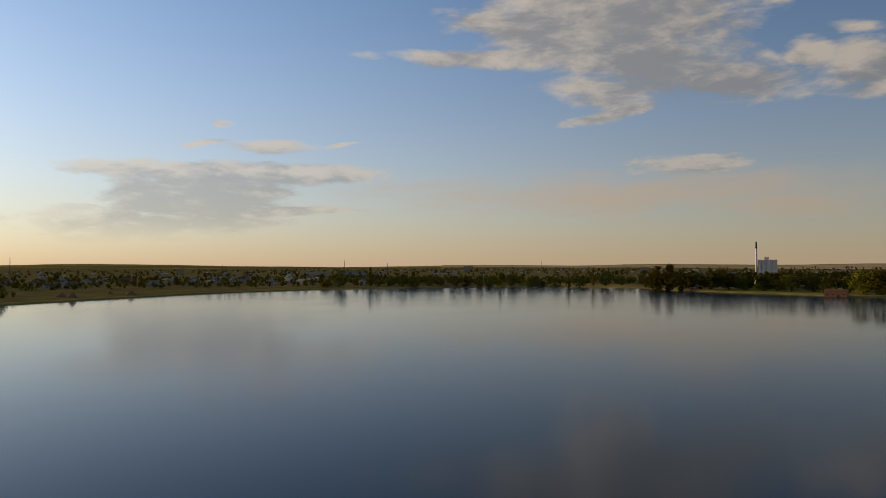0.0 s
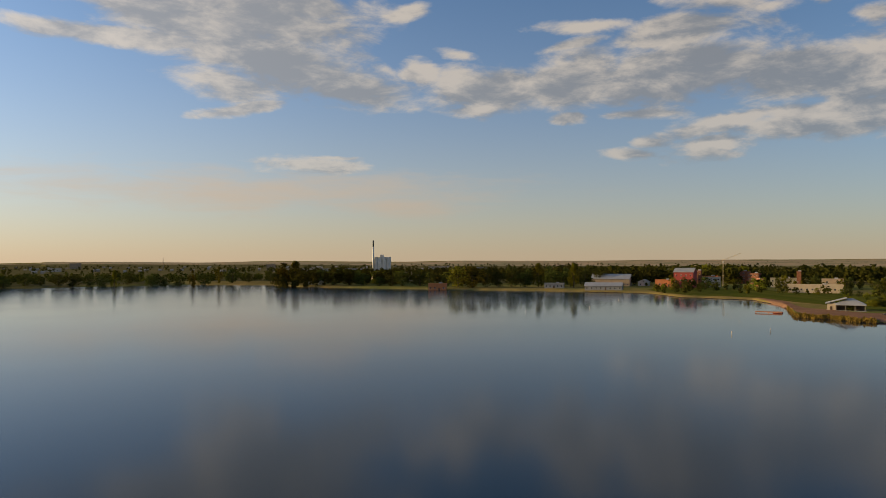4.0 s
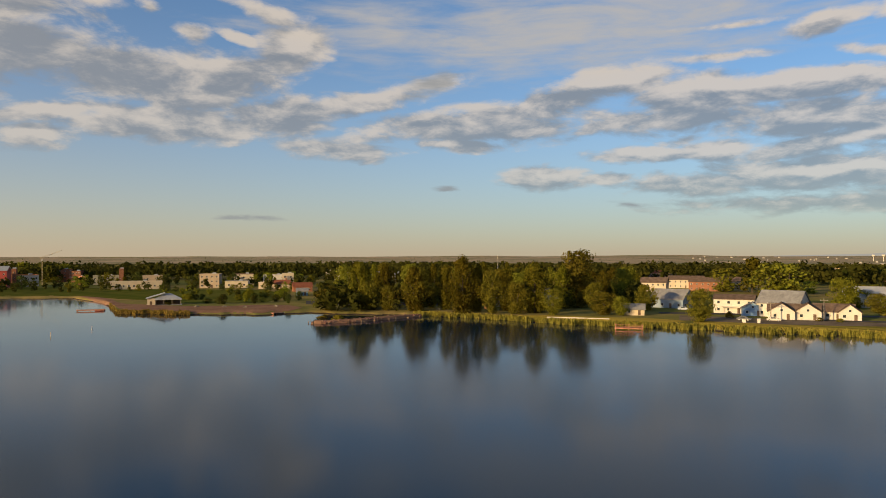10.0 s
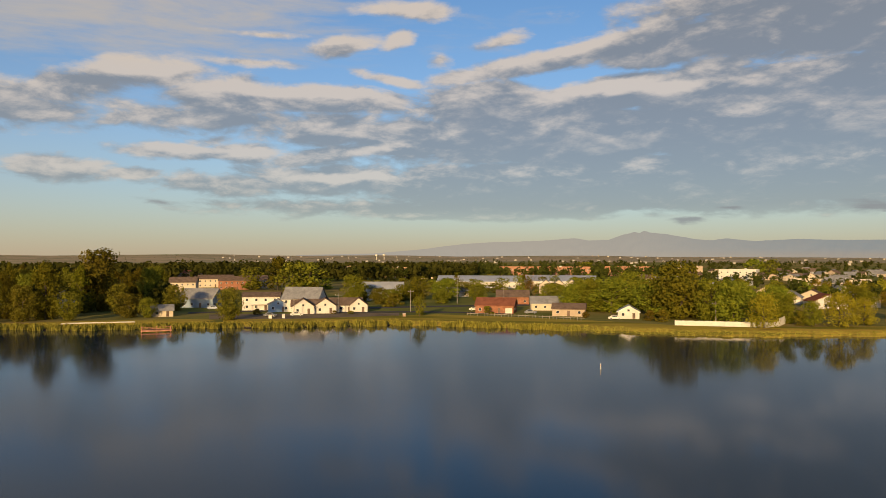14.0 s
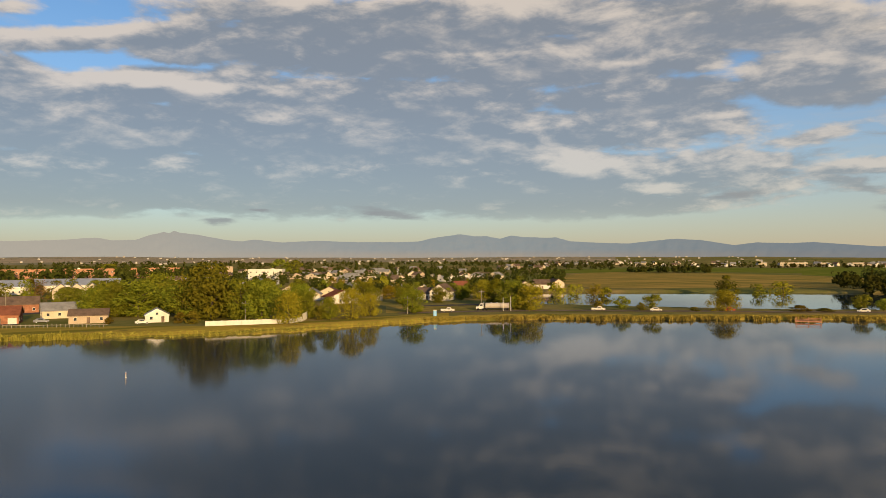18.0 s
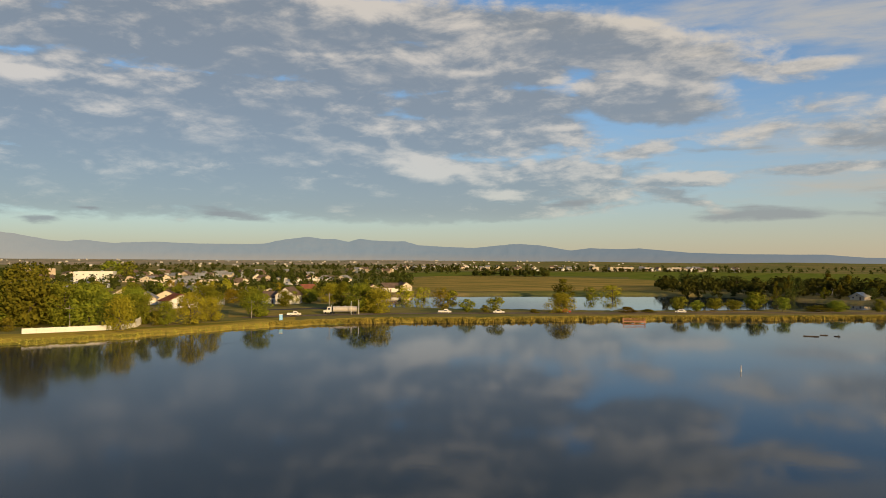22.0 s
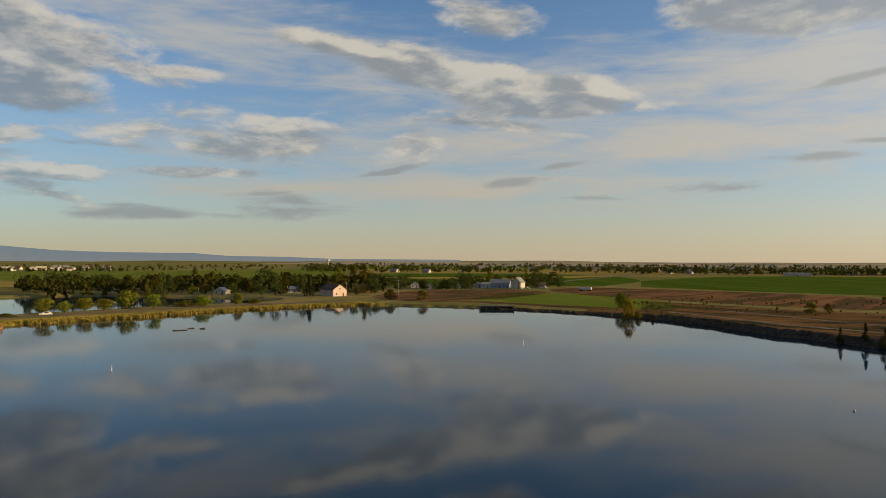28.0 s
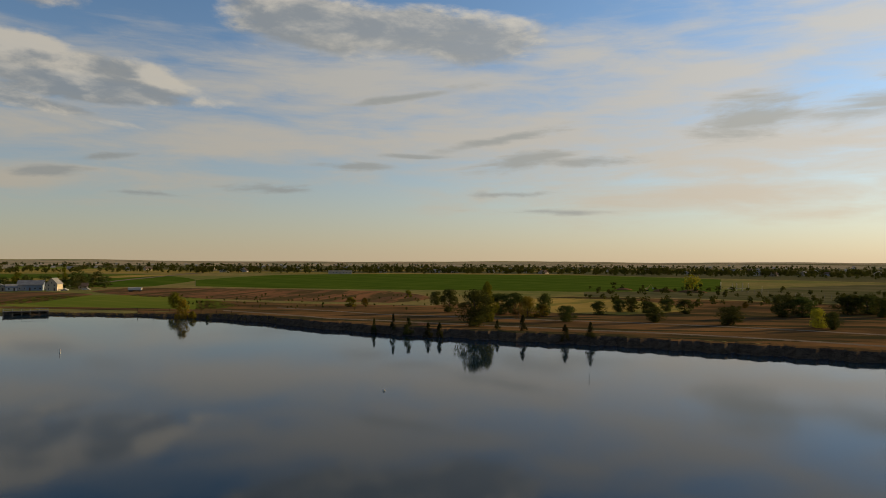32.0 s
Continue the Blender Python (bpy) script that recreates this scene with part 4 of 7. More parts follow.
def crown_plan(kind, rng, count):
    """Clump centres and radii in a crown one high and one wide; z from 0 (ground) to 1."""
    c, r = [], []
    while len(c) < count:
        z = rng.uniform(0.05, 1)
        if kind == "cottonwood":
            wide = 0.5 * min(1, (z + 0.05) / 0.3) ** 0.7 * (1 - max(0, z - 0.5) / 0.55) ** 0.55 if z < 1.04 else 0
            wide *= 0.8 + 0.25 * math.sin(z * 17 + count)
        elif kind == "willow":
            wide = 0.5 * (1 - abs(z - 0.42) ** 2.2 * 2.0) * (1 if z > 0.1 else 0.8)
        elif kind == "conifer":
            wide = 0.5 * (1 - z) ** 0.75 + 0.03
        elif kind == "bush":
            wide = 0.5 * math.sqrt(max(0, 1 - z * z))
        elif kind == "sapling":
            wide = 0.5 * math.sqrt(max(0, 1 - ((z - 0.62) / 0.42) ** 2)) if 0.2 < z < 1.04 else 0
        else:
            wide = 0.5 * math.sqrt(max(0, 1 - ((z - 0.55) / 0.5) ** 2)) if z > 0.08 else 0
        if wide <= 0.01:
            continue
        a, q = rng.uniform(0, 2 * math.pi), math.sqrt(rng.uniform(0.12, 1))
        rad = rng.uniform(0.11, 0.21) * (0.75 if kind in ("conifer", "cottonwood") else 1)
        q = max(0, q * wide - rad * 0.55)
        c.append((q * math.cos(a), q * math.sin(a), min(z, 1 - rad * 0.5)))
        r.append(rad)
    return c, r


TREE_MESH = {}
TREE_LABEL = {"cottonwood": ("cottonwood", "tall cottonwood with an uneven deep green crown"), "elm": ("tree", "broad shady tree with a deep olive crown"), "rusty": ("tree", "half-bare tree with thin russet foliage"), "round": ("tree", "broad leafy tree with a rounded green crown"),
              "willow": ("tree", "yellow-green willow with loose hanging foliage"), "bush": ("shrub", "low dense green shrub"), "dark": ("tree", "rounded tree, its leaf colour darkened as if backlit"),
              "conifer": ("juniper", "dark narrow juniper on dry grass"), "sapling": ("tree", "small young tree with a light green crown")}


def tree_mesh(kind, near, variant):
    key = (kind, near, variant)
    if key not in TREE_MESH:
        rng = np.random.default_rng(1000 + len(TREE_MESH) * 7)
        big = {"cottonwood": (70, 66, 0.024), "elm": (60, 70, 0.027), "rusty": (40, 26, 0.022), "round": (56, 74, 0.028), "dark": (60, 66, 0.027), "willow": (56, 60, 0.027), "bush": (34, 34, 0.05), "conifer": (60, 30, 0.032), "sapling": (36, 34, 0.042)}[kind]
        count, per, size = big if near else (big[0] // 2, 24, big[2] * 1.75)
        c, r = crown_plan(kind, rng, count)
        v, f = leaf_cloud(rng, c, r, per, size, 1.25 if kind in ("willow", "cottonwood") else 0.9)
        v[:, 2] = np.maximum(v[:, 2], 0.01)
        crown = solid("crown", v, f, LEAF[kind])
        t = Shape()
        if kind != "bush":
            t.tube((0, 0, -0.03), (0.01, 0, 0.3), 0.026, 0.018)
            t.tube((0.01, 0, 0.29), (0, 0.01, 0.75), 0.018, 0.005)
            t.f.append((8, 16, 17))
            for k in range(6):
                a = k * 2.4 + variant
                z = 0.2 + 0.07 * k
                n = len(t.v)
                t.tube((0.005, 0, z), (0.3 * math.cos(a), 0.3 * math.sin(a), z + 0.22), 0.011, 0.003, 5)
                t.f.append((8 + k, n, n + 1))
        else:
            for k in range(5):
                a = k * 1.3
                n = len(t.v)
                t.tube((0, 0, -0.02), (0.25 * math.cos(a), 0.25 * math.sin(a), 0.5), 0.02, 0.006, 5)
                if n:
                    t.f.append((0, n, n + 1))
        TREE_MESH[key] = crown, t.mesh("trunk", BARK)
    return TREE_MESH[key]


TREES = [0]


def tree(kind, b, d, h, w, label=""):
    TREES[0] += 1
    crown, trunk = tree_mesh(kind, d < 420, TREES[0] % (3 if d < 420 else 2))
    name, text = TREE_LABEL[kind]
    ob = thing({"bush": "shrub", "conifer": "juniper_tree"}.get(kind, name if name != "tree" else kind.replace("round", "broadleaf") + "_tree"), b, d, label or text, name, turn=TREES[0] * 77.0)
    ob.scale = (w * 1.3, w * 1.3, h * 1.03)
    part("trunk", trunk, BARK, ob)
    part("crown", crown, None, ob)
    return ob


# far shore
tree("dark", -8.17, 754, 15.2, 16.4)
tree("bush", -9.22, 739, 5.7, 8.0)
tree("cottonwood", -5.78, 785, 18.4, 9.8)
tree("dark", -5.20, 743, 11.6, 8.1)
tree("dark", -4.22, 760, 10.1, 10.7)
tree("dark", -3.24, 738, 12.1, 12.7)
tree("dark", -2.34, 736, 9.8, 11.5)
tree("dark", -1.09, 752, 10.0, 13.0)
tree("dark", -0.19, 770, 9.0, 9.7)
tree("dark", 0.93, 748, 10.5, 11.7)
tree("dark", 1.83, 746, 11.1, 14.0)
tree("dark", 2.95, 745, 11.6, 10.5)
tree("dark", 3.76, 744, 10.5, 11.6)
tree("cottonwood", 4.52, 743, 14.5, 9.3)
tree("dark", 5.41, 762, 12.5, 11.9)
tree("dark", 6.96, 742, 11.5, 10.4)
tree("dark", 7.84, 741, 9.8, 13.8)
tree("dark", 8.94, 741, 10.3, 10.3)
tree("cottonwood", 9.86, 742, 16.0, 8.0)
tree("dark", 10.69, 742, 11.4, 11.4)
tree("cottonwood", 11.77, 762, 15.8, 8.2)
tree("dark", 12.75, 762, 14.0, 15.2)
tree("dark", 13.90, 784, 9.5, 11.9)
tree("dark", 15.58, 766, 15.0, 9.3)
tree("cottonwood", 16.61, 731, 18.7, 16.5)
tree("cottonwood", 17.44, 732, 19.7, 18.6)
tree("dark", 18.25, 717, 11.7, 10.7)
tree("dark", 19.45, 688, 13.2, 15.3)
tree("dark", 20.44, 675, 14.9, 17.9)
tree("dark", 21.62, 664, 13.5, 16.5)
tree("dark", 22.58, 653, 12.8, 14.2)
tree("dark", 23.98, 644, 7.4, 11.1)
tree("dark", 25.02, 635, 11.7, 13.5)
tree("dark", 25.75, 626, 12.8, 12.4)
tree("dark", 27.19, 631, 14.1, 17.6)
tree("dark", 27.97, 611, 11.4, 10.2)
tree("dark", 29.28, 633, 11.4, 11.5)
tree("elm", 30.20, 592, 16.1, 18.8)
tree("elm", 31.38, 588, 16.1, 17.9)
tree("dark", 32.53, 596, 15.5, 10.9)
tree("dark", 33.38, 594, 14.6, 11.8)
tree("dark", 34.46, 603, 15.8, 13.0)
tree("dark", 35.55, 600, 14.4, 13.0)
tree("cottonwood", 36.56, 597, 17.6, 12.0)
tree("dark", 37.61, 620, 15.9, 13.5)
tree("cottonwood", 39.29, 592, 18.0, 12.0)
tree("dark", 38.50, 618, 14.9, 13.5)
tree("dark", 40.18, 602, 14.1, 14.1)
tree("dark", 41.21, 640, 14.5, 13.0)
tree("sapling", 45.47, 521, 5.3, 3.7)
tree("sapling", 45.96, 521, 5.3, 3.7)
tree("sapling", 46.68, 540, 3.4, 3.4)
tree("sapling", 51.91, 503, 5.5, 5.1)
tree("round", 49.15, 729, 16.5, 14.8)
tree("round", 50.71, 711, 13.3, 12.2)
tree("round", 51.60, 729, 14.8, 13.6)

# park
tree("sapling", 58.29, 437, 4.0, 3.0)
tree("sapling", 59.46, 441, 4.4, 3.1)
tree("sapling", 60.45, 439, 4.1, 3.1)
tree("sapling", 61.41, 438, 3.4, 3.4)
tree("sapling", 62.86, 430, 4.7, 4.0)
tree("round", 64.28, 404, 4.7, 5.0)
tree("round", 65.61, 420, 3.6, 6.6)
tree("round", 66.95, 413, 4.5, 5.8)

# grove
tree("elm", 70.31, 310, 9.7, 8.8)
tree("bush", 71.07, 270, 4.4, 6.3)
tree("bush", 69.86, 283, 2.7, 5.8)
tree("cottonwood", 72.78, 310, 18.7, 12.6)
tree("elm", 73.58, 307, 11.5, 8.7)
tree("elm", 75.02, 304, 9.7, 8.1)
tree("cottonwood", 77.02, 299, 17.0, 10.7)
tree("elm", 77.21, 301, 16.8, 10.7)
tree("elm", 78.41, 315, 8.2, 6.5)
tree("cottonwood", 79.64, 305, 17.0, 9.4)
tree("cottonwood", 80.90, 289, 20.8, 13.0)
tree("cottonwood", 82.18, 294, 18.0, 8.4)
tree("elm", 83.23, 286, 15.6, 7.8)
tree("cottonwood", 84.26, 300, 12.2, 7.4)
tree("elm", 85.22, 285, 11.6, 9.5)
tree("cottonwood", 86.60, 290, 18.8, 13.2)
tree("elm", 87.99, 280, 9.5, 7.5)
tree("elm", 89.94, 324, 23.4, 17.0)
tree("cottonwood", 88.80, 316, 17.0, 9.4)
tree("elm", 91.27, 306, 10.9, 7.4)
tree("elm", 91.94, 285, 8.2, 9.1)
tree("elm", 93.21, 283, 6.9, 5.6)
tree("elm", 95.09, 314, 9.9, 8.2)
tree("elm", 93.80, 406, 9.0, 9.3)
tree("elm", 98.92, 263, 10.6, 8.2)
tree("elm", 103.68, 461, 17.3, 19.5)
tree("elm", 105.02, 460, 17.0, 18.0)
tree("cottonwood", 102.56, 484, 19.7, 18.9)
tree("round", 100.56, 485, 14.0, 16.6)
tree("round", 108.39, 341, 12.8, 9.6)
tree("bush", 111.61, 320, 5.5, 9.0)
tree("round", 113.52, 370, 11.2, 11.5)
tree("round", 115.73, 368, 10.3, 12.0)
tree("sapling", 113.61, 268, 7.1, 4.2)
tree("rusty", 122.4, 372, 11.5, 8.5)
tree("rusty", 250.9, 285, 5.5, 5.0)
tree("round", 121.53, 457, 9.7, 8.3)
tree("round", 118.34, 472, 6.2, 9.4)

# houses shore, big round trees
tree("round", 126.84, 309, 12.6, 13.0)
tree("round", 128.62, 293, 13.1, 16.2)
tree("round", 130.03, 321, 15.0, 13.5)
tree("round", 131.67, 278, 12.6, 13.0)
tree("round", 133.72, 271, 19.2, 18.0)
tree("round", 135.85, 265, 13.8, 12.0)
tree("round", 137.43, 260, 13.1, 13.5)
tree("willow", 139.45, 247, 10.0, 8.5)
tree("round", 141.10, 267, 9.4, 6.4)
tree("round", 142.57, 260, 7.7, 5.5)
tree("willow", 144.26, 263, 10.1, 10.1)
tree("willow", 145.77, 274, 8.0, 7.2)
tree("round", 149.13, 285, 8.8, 8.8)
tree("cottonwood", 155.73, 338, 11.1, 11.7)
tree("round", 156.99, 310, 11.6, 12.1)
tree("willow", 158.42, 303, 10.0, 11.9)
tree("willow", 154.74, 378, 9.2, 10.7)
tree("round", 138.82, 802, 18.5, 21.5)
tree("round", 139.85, 798, 17.9, 20.3)
tree("round", 126.72, 875, 14.2, 21.4)

# causeway and pond
tree("sapling", 165.45, 307, 5.5, 6.7)
tree("bush", 166.85, 308, 3.1, 4.3)
tree("sapling", 167.72, 309, 6.4, 6.7)
tree("bush", 163.69, 306, 3.6, 4.3)
tree("cottonwood", 173.02, 469, 11.7, 14.8)
tree("willow", 172.81, 313, 7.8, 10.9)
tree("round", 175.15, 475, 7.1, 9.2)
tree("willow", 176.79, 488, 7.9, 14.4)
tree("bush", 170.72, 310, 1.6, 4.7)
tree("bush", 177.85, 323, 2.4, 7.1)
tree("bush", 179.40, 326, 1.4, 6.1)
tree("sapling", 181.66, 339, 6.3, 6.8)
tree("sapling", 182.94, 340, 4.8, 5.3)
tree("sapling", 184.22, 344, 5.7, 6.7)
tree("sapling", 185.45, 348, 5.0, 6.2)
tree("sapling", 186.95, 357, 8.2, 8.2)
tree("willow", 160.66, 430, 8.1, 10.1)
tree("willow", 162.00, 431, 7.4, 10.1)
tree("willow", 163.33, 432, 7.4, 9.4)
tree("bush", 164.31, 440, 5.8, 8.2)
tree("sapling", 181.59, 365, 4.7, 7.0)
tree("sapling", 182.99, 349, 4.1, 5.8)
tree("sapling", 184.23, 353, 4.7, 6.4)
tree("sapling", 185.51, 354, 4.5, 7.0)
tree("sapling", 186.88, 358, 6.9, 6.7)
tree("sapling", 188.79, 354, 6.2, 6.7)
tree("round", 192.27, 368, 4.9, 7.7)
tree("round", 194.73, 382, 5.5, 4.6)
tree("bush", 191.06, 366, 2.7, 10.8)
tree("bush", 195.98, 386, 2.0, 8.8)

# north woods
tree("dark", 182.34, 623, 13.8, 15.5)
tree("dark", 183.50, 606, 11.8, 14.4)
tree("dark", 184.58, 602, 10.2, 14.4)
tree("dark", 185.68, 576, 10.6, 13.1)
tree("dark", 186.79, 572, 7.8, 13.9)
tree("dark", 188.12, 567, 8.6, 14.8)
tree("dark", 189.48, 563, 9.0, 14.8)
tree("dark", 190.34, 629, 8.3, 11.1)
tree("cottonwood", 191.65, 600, 12.9, 13.4)
tree("dark", 192.87, 597, 10.7, 14.3)
tree("dark", 193.48, 552, 5.8, 10.8)
tree("dark", 194.30, 572, 8.6, 12.9)
tree("conifer", 200.16, 451, 12.5, 6.3)
tree("dark", 196.81, 578, 14.5, 13.2)
tree("dark", 197.66, 565, 12.1, 13.0)
tree("dark", 198.74, 543, 10.0, 12.5)
tree("cottonwood", 202.43, 560, 15.6, 13.0)
tree("cottonwood", 203.54, 582, 16.3, 11.8)
tree("cottonwood", 204.42, 549, 18.4, 11.1)
tree("dark", 203.40, 606, 7.5, 11.3)
tree("dark", 206.43, 632, 7.9, 16.8)
tree("dark", 207.54, 606, 6.6, 11.4)
tree("bush", 206.43, 415, 5.2, 7.1)
tree("bush", 208.98, 410, 5.1, 7.7)
tree("dark", 212.25, 636, 11.0, 15.0)
tree("dark", 213.38, 652, 7.7, 12.3)
tree("cottonwood", 214.41, 639, 11.0, 13.0)
tree("dark", 216.06, 672, 8.4, 12.6)
tree("cottonwood", 217.17, 645, 14.1, 9.0)
tree("dark", 218.05, 633, 11.8, 14.8)
tree("dark", 219.02, 635, 11.8, 15.8)
tree("dark", 219.81, 624, 8.7, 10.6)
tree("round", 224.46, 357, 7.0, 5.4)
tree("willow", 225.05, 310, 8.0, 5.2)
tree("bush", 225.81, 308, 3.3, 3.3)
tree("conifer", 226.85, 300, 2.7, 2.7)

# dam side
tree("conifer", 239.49, 240, 4.7, 1.9)
tree("conifer", 241.00, 236, 5.2, 2.0)
tree("conifer", 242.21, 231, 5.4, 3.3)
tree("conifer", 243.78, 225, 5.1, 2.8)
tree("conifer", 244.68, 224, 4.7, 2.5)
tree("dark", 247.46, 250, 11.7, 11.3)
tree("cottonwood", 248.44, 269, 13.4, 7.2)
tree("dark", 245.43, 317, 9.4, 7.0)
tree("dark", 244.40, 369, 6.4, 5.8)
tree("dark", 249.46, 306, 8.4, 10.1)
tree("dark", 250.66, 307, 8.6, 8.6)
tree("willow", 251.64, 293, 7.7, 6.4)
tree("dark", 252.96, 300, 8.8, 5.6)
tree("conifer", 251.25, 228, 5.3, 2.8)
tree("bush", 252.79, 294, 5.0, 5.9)
tree("dark", 254.67, 274, 5.7, 6.8)
tree("conifer", 254.55, 214, 4.9, 3.0)
tree("conifer", 256.50, 214, 4.3, 2.6)
tree("conifer", 249.25, 231, 3.2, 2.2)
tree("bush", 238.72, 363, 3.7, 3.4)
tree("bush", 237.62, 351, 4.6, 6.0)
tree("bush", 242.15, 447, 4.2, 4.2)
tree("dark", 257.14, 315, 5.3, 6.3)
tree("dark", 258.63, 332, 5.5, 6.1)
tree("dark", 259.56, 334, 5.8, 5.6)
tree("dark", 260.73, 329, 4.9, 6.4)
tree("dark", 261.35, 281, 5.3, 6.8)
tree("dark", 262.17, 343, 5.4, 6.2)
tree("dark", 263.47, 331, 5.9, 6.9)
tree("dark", 266.55, 279, 6.1, 8.5)
tree("willow", 263.99, 636, 10.8, 15.1)
tree("bush", 267.71, 385, 3.1, 3.3)
tree("dark", 270.14, 329, 8.6, 9.8)
tree("dark", 271.41, 333, 7.9, 9.8)
tree("willow", 272.41, 282, 6.1, 5.9)
tree("dark", 273.35, 277, 5.7, 5.0)
tree("dark", 274.22, 362, 8.2, 10.9)
tree("dark", 275.40, 367, 7.9, 12.4)
tree("dark", 276.29, 352, 7.5, 8.5)



for k in range(9):
    tree("round", 22.6 + k * 0.4, 690 + 12 * (k % 3), 10 + 1.5 * (k % 2), 9)
# second row of the grove and town trees
rng = random.Random(21)
for k in range(55):
    tree(rng.choice(("cottonwood", "cottonwood", "elm", "elm")), rng.uniform(71, 94.5), rng.uniform(345, 430), rng.uniform(12, 18), rng.uniform(7, 11))
for k in range(55):
    tree(rng.choice(("cottonwood", "elm", "round")), rng.uniform(103, 134), rng.uniform(335, 500), rng.uniform(5, 9), rng.uniform(7, 11))
for k in range(60):
    tree(rng.choice(("round", "round", "willow")), rng.uniform(133, 158), rng.uniform(340, 520), rng.uniform(5, 8.5), rng.uniform(5, 8))
for k in range(24):
    tree("round", rng.uniform(124, 141), rng.uniform(275, 340), rng.uniform(8, 12), rng.uniform(8, 12))

# park and street trees between the beach and the town
for k in range(30):
    tree(rng.choice(("round", "dark", "dark")), rng.uniform(57.8, 68.6), rng.uniform(352, 420), rng.uniform(2.2, 4.6), rng.uniform(2.4, 4.2), "small dark rounded park tree on the lawn")
for k in range(46):
    tree(rng.choice(("round", "dark", "dark", "cottonwood")), rng.uniform(46, 69.5), rng.uniform(548, 640), rng.uniform(5, 10), rng.uniform(5, 9), "dark street tree between town buildings")
for k in range(16):
    tree(rng.choice(("round", "dark")), rng.uniform(56, 69.5), rng.uniform(490, 520), rng.uniform(3, 5.5), rng.uniform(3.5, 6), "dark street tree between town buildings")
for k in range(16):
    tree(rng.choice(("round", "dark", "cottonwood")), rng.uniform(115, 128), rng.uniform(470, 575), rng.uniform(6, 9), rng.uniform(7, 11), "dark street tree between town buildings")
# trees round the farm houses
for k in range(42):
    tree(rng.choice(("dark", "dark", "cottonwood")), rng.uniform(188, 206), rng.uniform(468, 540), rng.uniform(6, 13), rng.uniform(5, 9), "dark farmyard tree beside the houses")
for k in range(18):
    tree("dark", rng.uniform(207, 214.5), rng.uniform(548, 572), rng.uniform(3.5, 8), rng.uniform(5, 8), "dark farmyard tree beside the houses")
    tree("dark", rng.uniform(206, 219.5), rng.uniform(590, 640), rng.uniform(5, 11), rng.uniform(6, 9), "dark farmyard tree beside the houses")

# ---------------------------------------------------------------- far woods, hedges and reeds (stuff)
def woods(name, count, b0, b1, d0, d1, h0, h1, label, seed, per=34):
    """Many far trees in one sheet of foliage, each a heap of clumps."""
    rng = np.random.default_rng(seed)
    V, Fc, n = [], [], 0
    for k in range(count):
        b, d, h = rng.uniform(b0, b1), rng.uniform(d0, d1), rng.uniform(h0, h1)
        w = h * rng.uniform(0.7, 1.25)
        m = 8
        z = rng.uniform(0.25, 0.85, m) * h
        a = rng.uniform(0, 6.28, m)
        q = rng.uniform(0, 0.33, m) * w
        c = np.stack([q * np.cos(a), q * np.sin(a), z], 1)
        v, f = leaf_cloud(rng, c, rng.uniform(0.18, 0.3, m) * w, per // 4, 0.13 * h)
        v[:, 2] = np.clip(v[:, 2], -0.2, None)
        V.append(v + np.array(at(b, d, land(b, d))))
        Fc.append(f + n)
        n += len(v)
    return tagged(new(name, solid(name, np.concatenate(V), np.concatenate(Fc), FAR_LEAF)), label, "woods", kind="stuff")


woods("far_woods", 700, -33, -4, 740, 1300, 4, 7, "dark scattered trees between far houses", 1)
woods("far_woods", 900, -33, 42, 1200, 2900, 5, 10, "hazy dark tree lines in the distance", 2)
woods("far_woods", 260, -6, 24, 770, 950, 6, 11, "dark trees behind the far shore", 3)
woods("far_woods", 480, 16, 46, 640, 950, 9, 15, "dark wood behind the lakeside houses", 4)
woods("town_woods", 720, 38, 84, 700, 1000, 11, 17, "dense dark town trees", 5)
woods("town_woods", 792, 70, 118, 580, 950, 11, 17, "dense dark town trees", 6)
woods("town_woods", 360, 104, 135, 640, 1000, 9, 14, "dark trees among the schools and sheds", 7)
woods("far_woods", 480, 118, 165, 1000, 2400, 6, 12, "green trees over the far suburb", 8)
woods("suburb_trees", 620, 132, 161, 400, 1100, 4, 9, "green garden trees between houses", 9)
woods("far_woods", 320, 158, 205, 1350, 2300, 5, 11, "far tree lines beyond the fields", 10)
woods("tree_belt", 340, 180, 206, 500, 640, 6, 12, "dark belt of trees behind the pond", 11)
woods("tree_belt", 80, 166, 172, 960, 1010, 7, 10, "straight belt of trees on the far field edge", 12)
woods("far_woods", 1300, 200, 279, 1230, 2900, 6, 12, "far farm trees on the northern plain", 13)
woods("scrub", 130, 224, 250, 330, 470, 0.8, 2.0, "low scrub along the ditch", 14)
woods("farm_trees", 680, 226, 282, 1215, 1560, 6, 11, "dark trees and hedges round the farmsteads beyond the crop", 44)
woods("farm_trees", 110, 200, 226, 1260, 1500, 6, 11, "dark tree lines beyond the green fields", 45)
woods("scrub", 165, 256, 290, 370, 620, 2, 6, "dark scrub and junipers in dry grass", 15)
woods("far_woods", 240, 258, 300, 1120, 1500, 5, 10, "dark trees round far farmsteads", 16)
woods("town_trees", 70, 44, 71, 480, 640, 4, 9, "garden and street trees in the town", 31)
woods("grove_undergrowth", 210, 70, 95, 300, 430, 5, 12, "dense shaded trees behind the town shore", 32)
woods("far_woods", 320, 278, 330, 560, 1600, 5, 9, "dark trees on the sunrise side", 17)

woods("horizon_trees", 420, 38, 170, 2500, 4500, 3, 6, "tiny trees along the far horizon", 33, 12)

woods("far_woods", 160, 158, 187, 1330, 1480, 6, 9, "hedges before the far subdivision", 34)


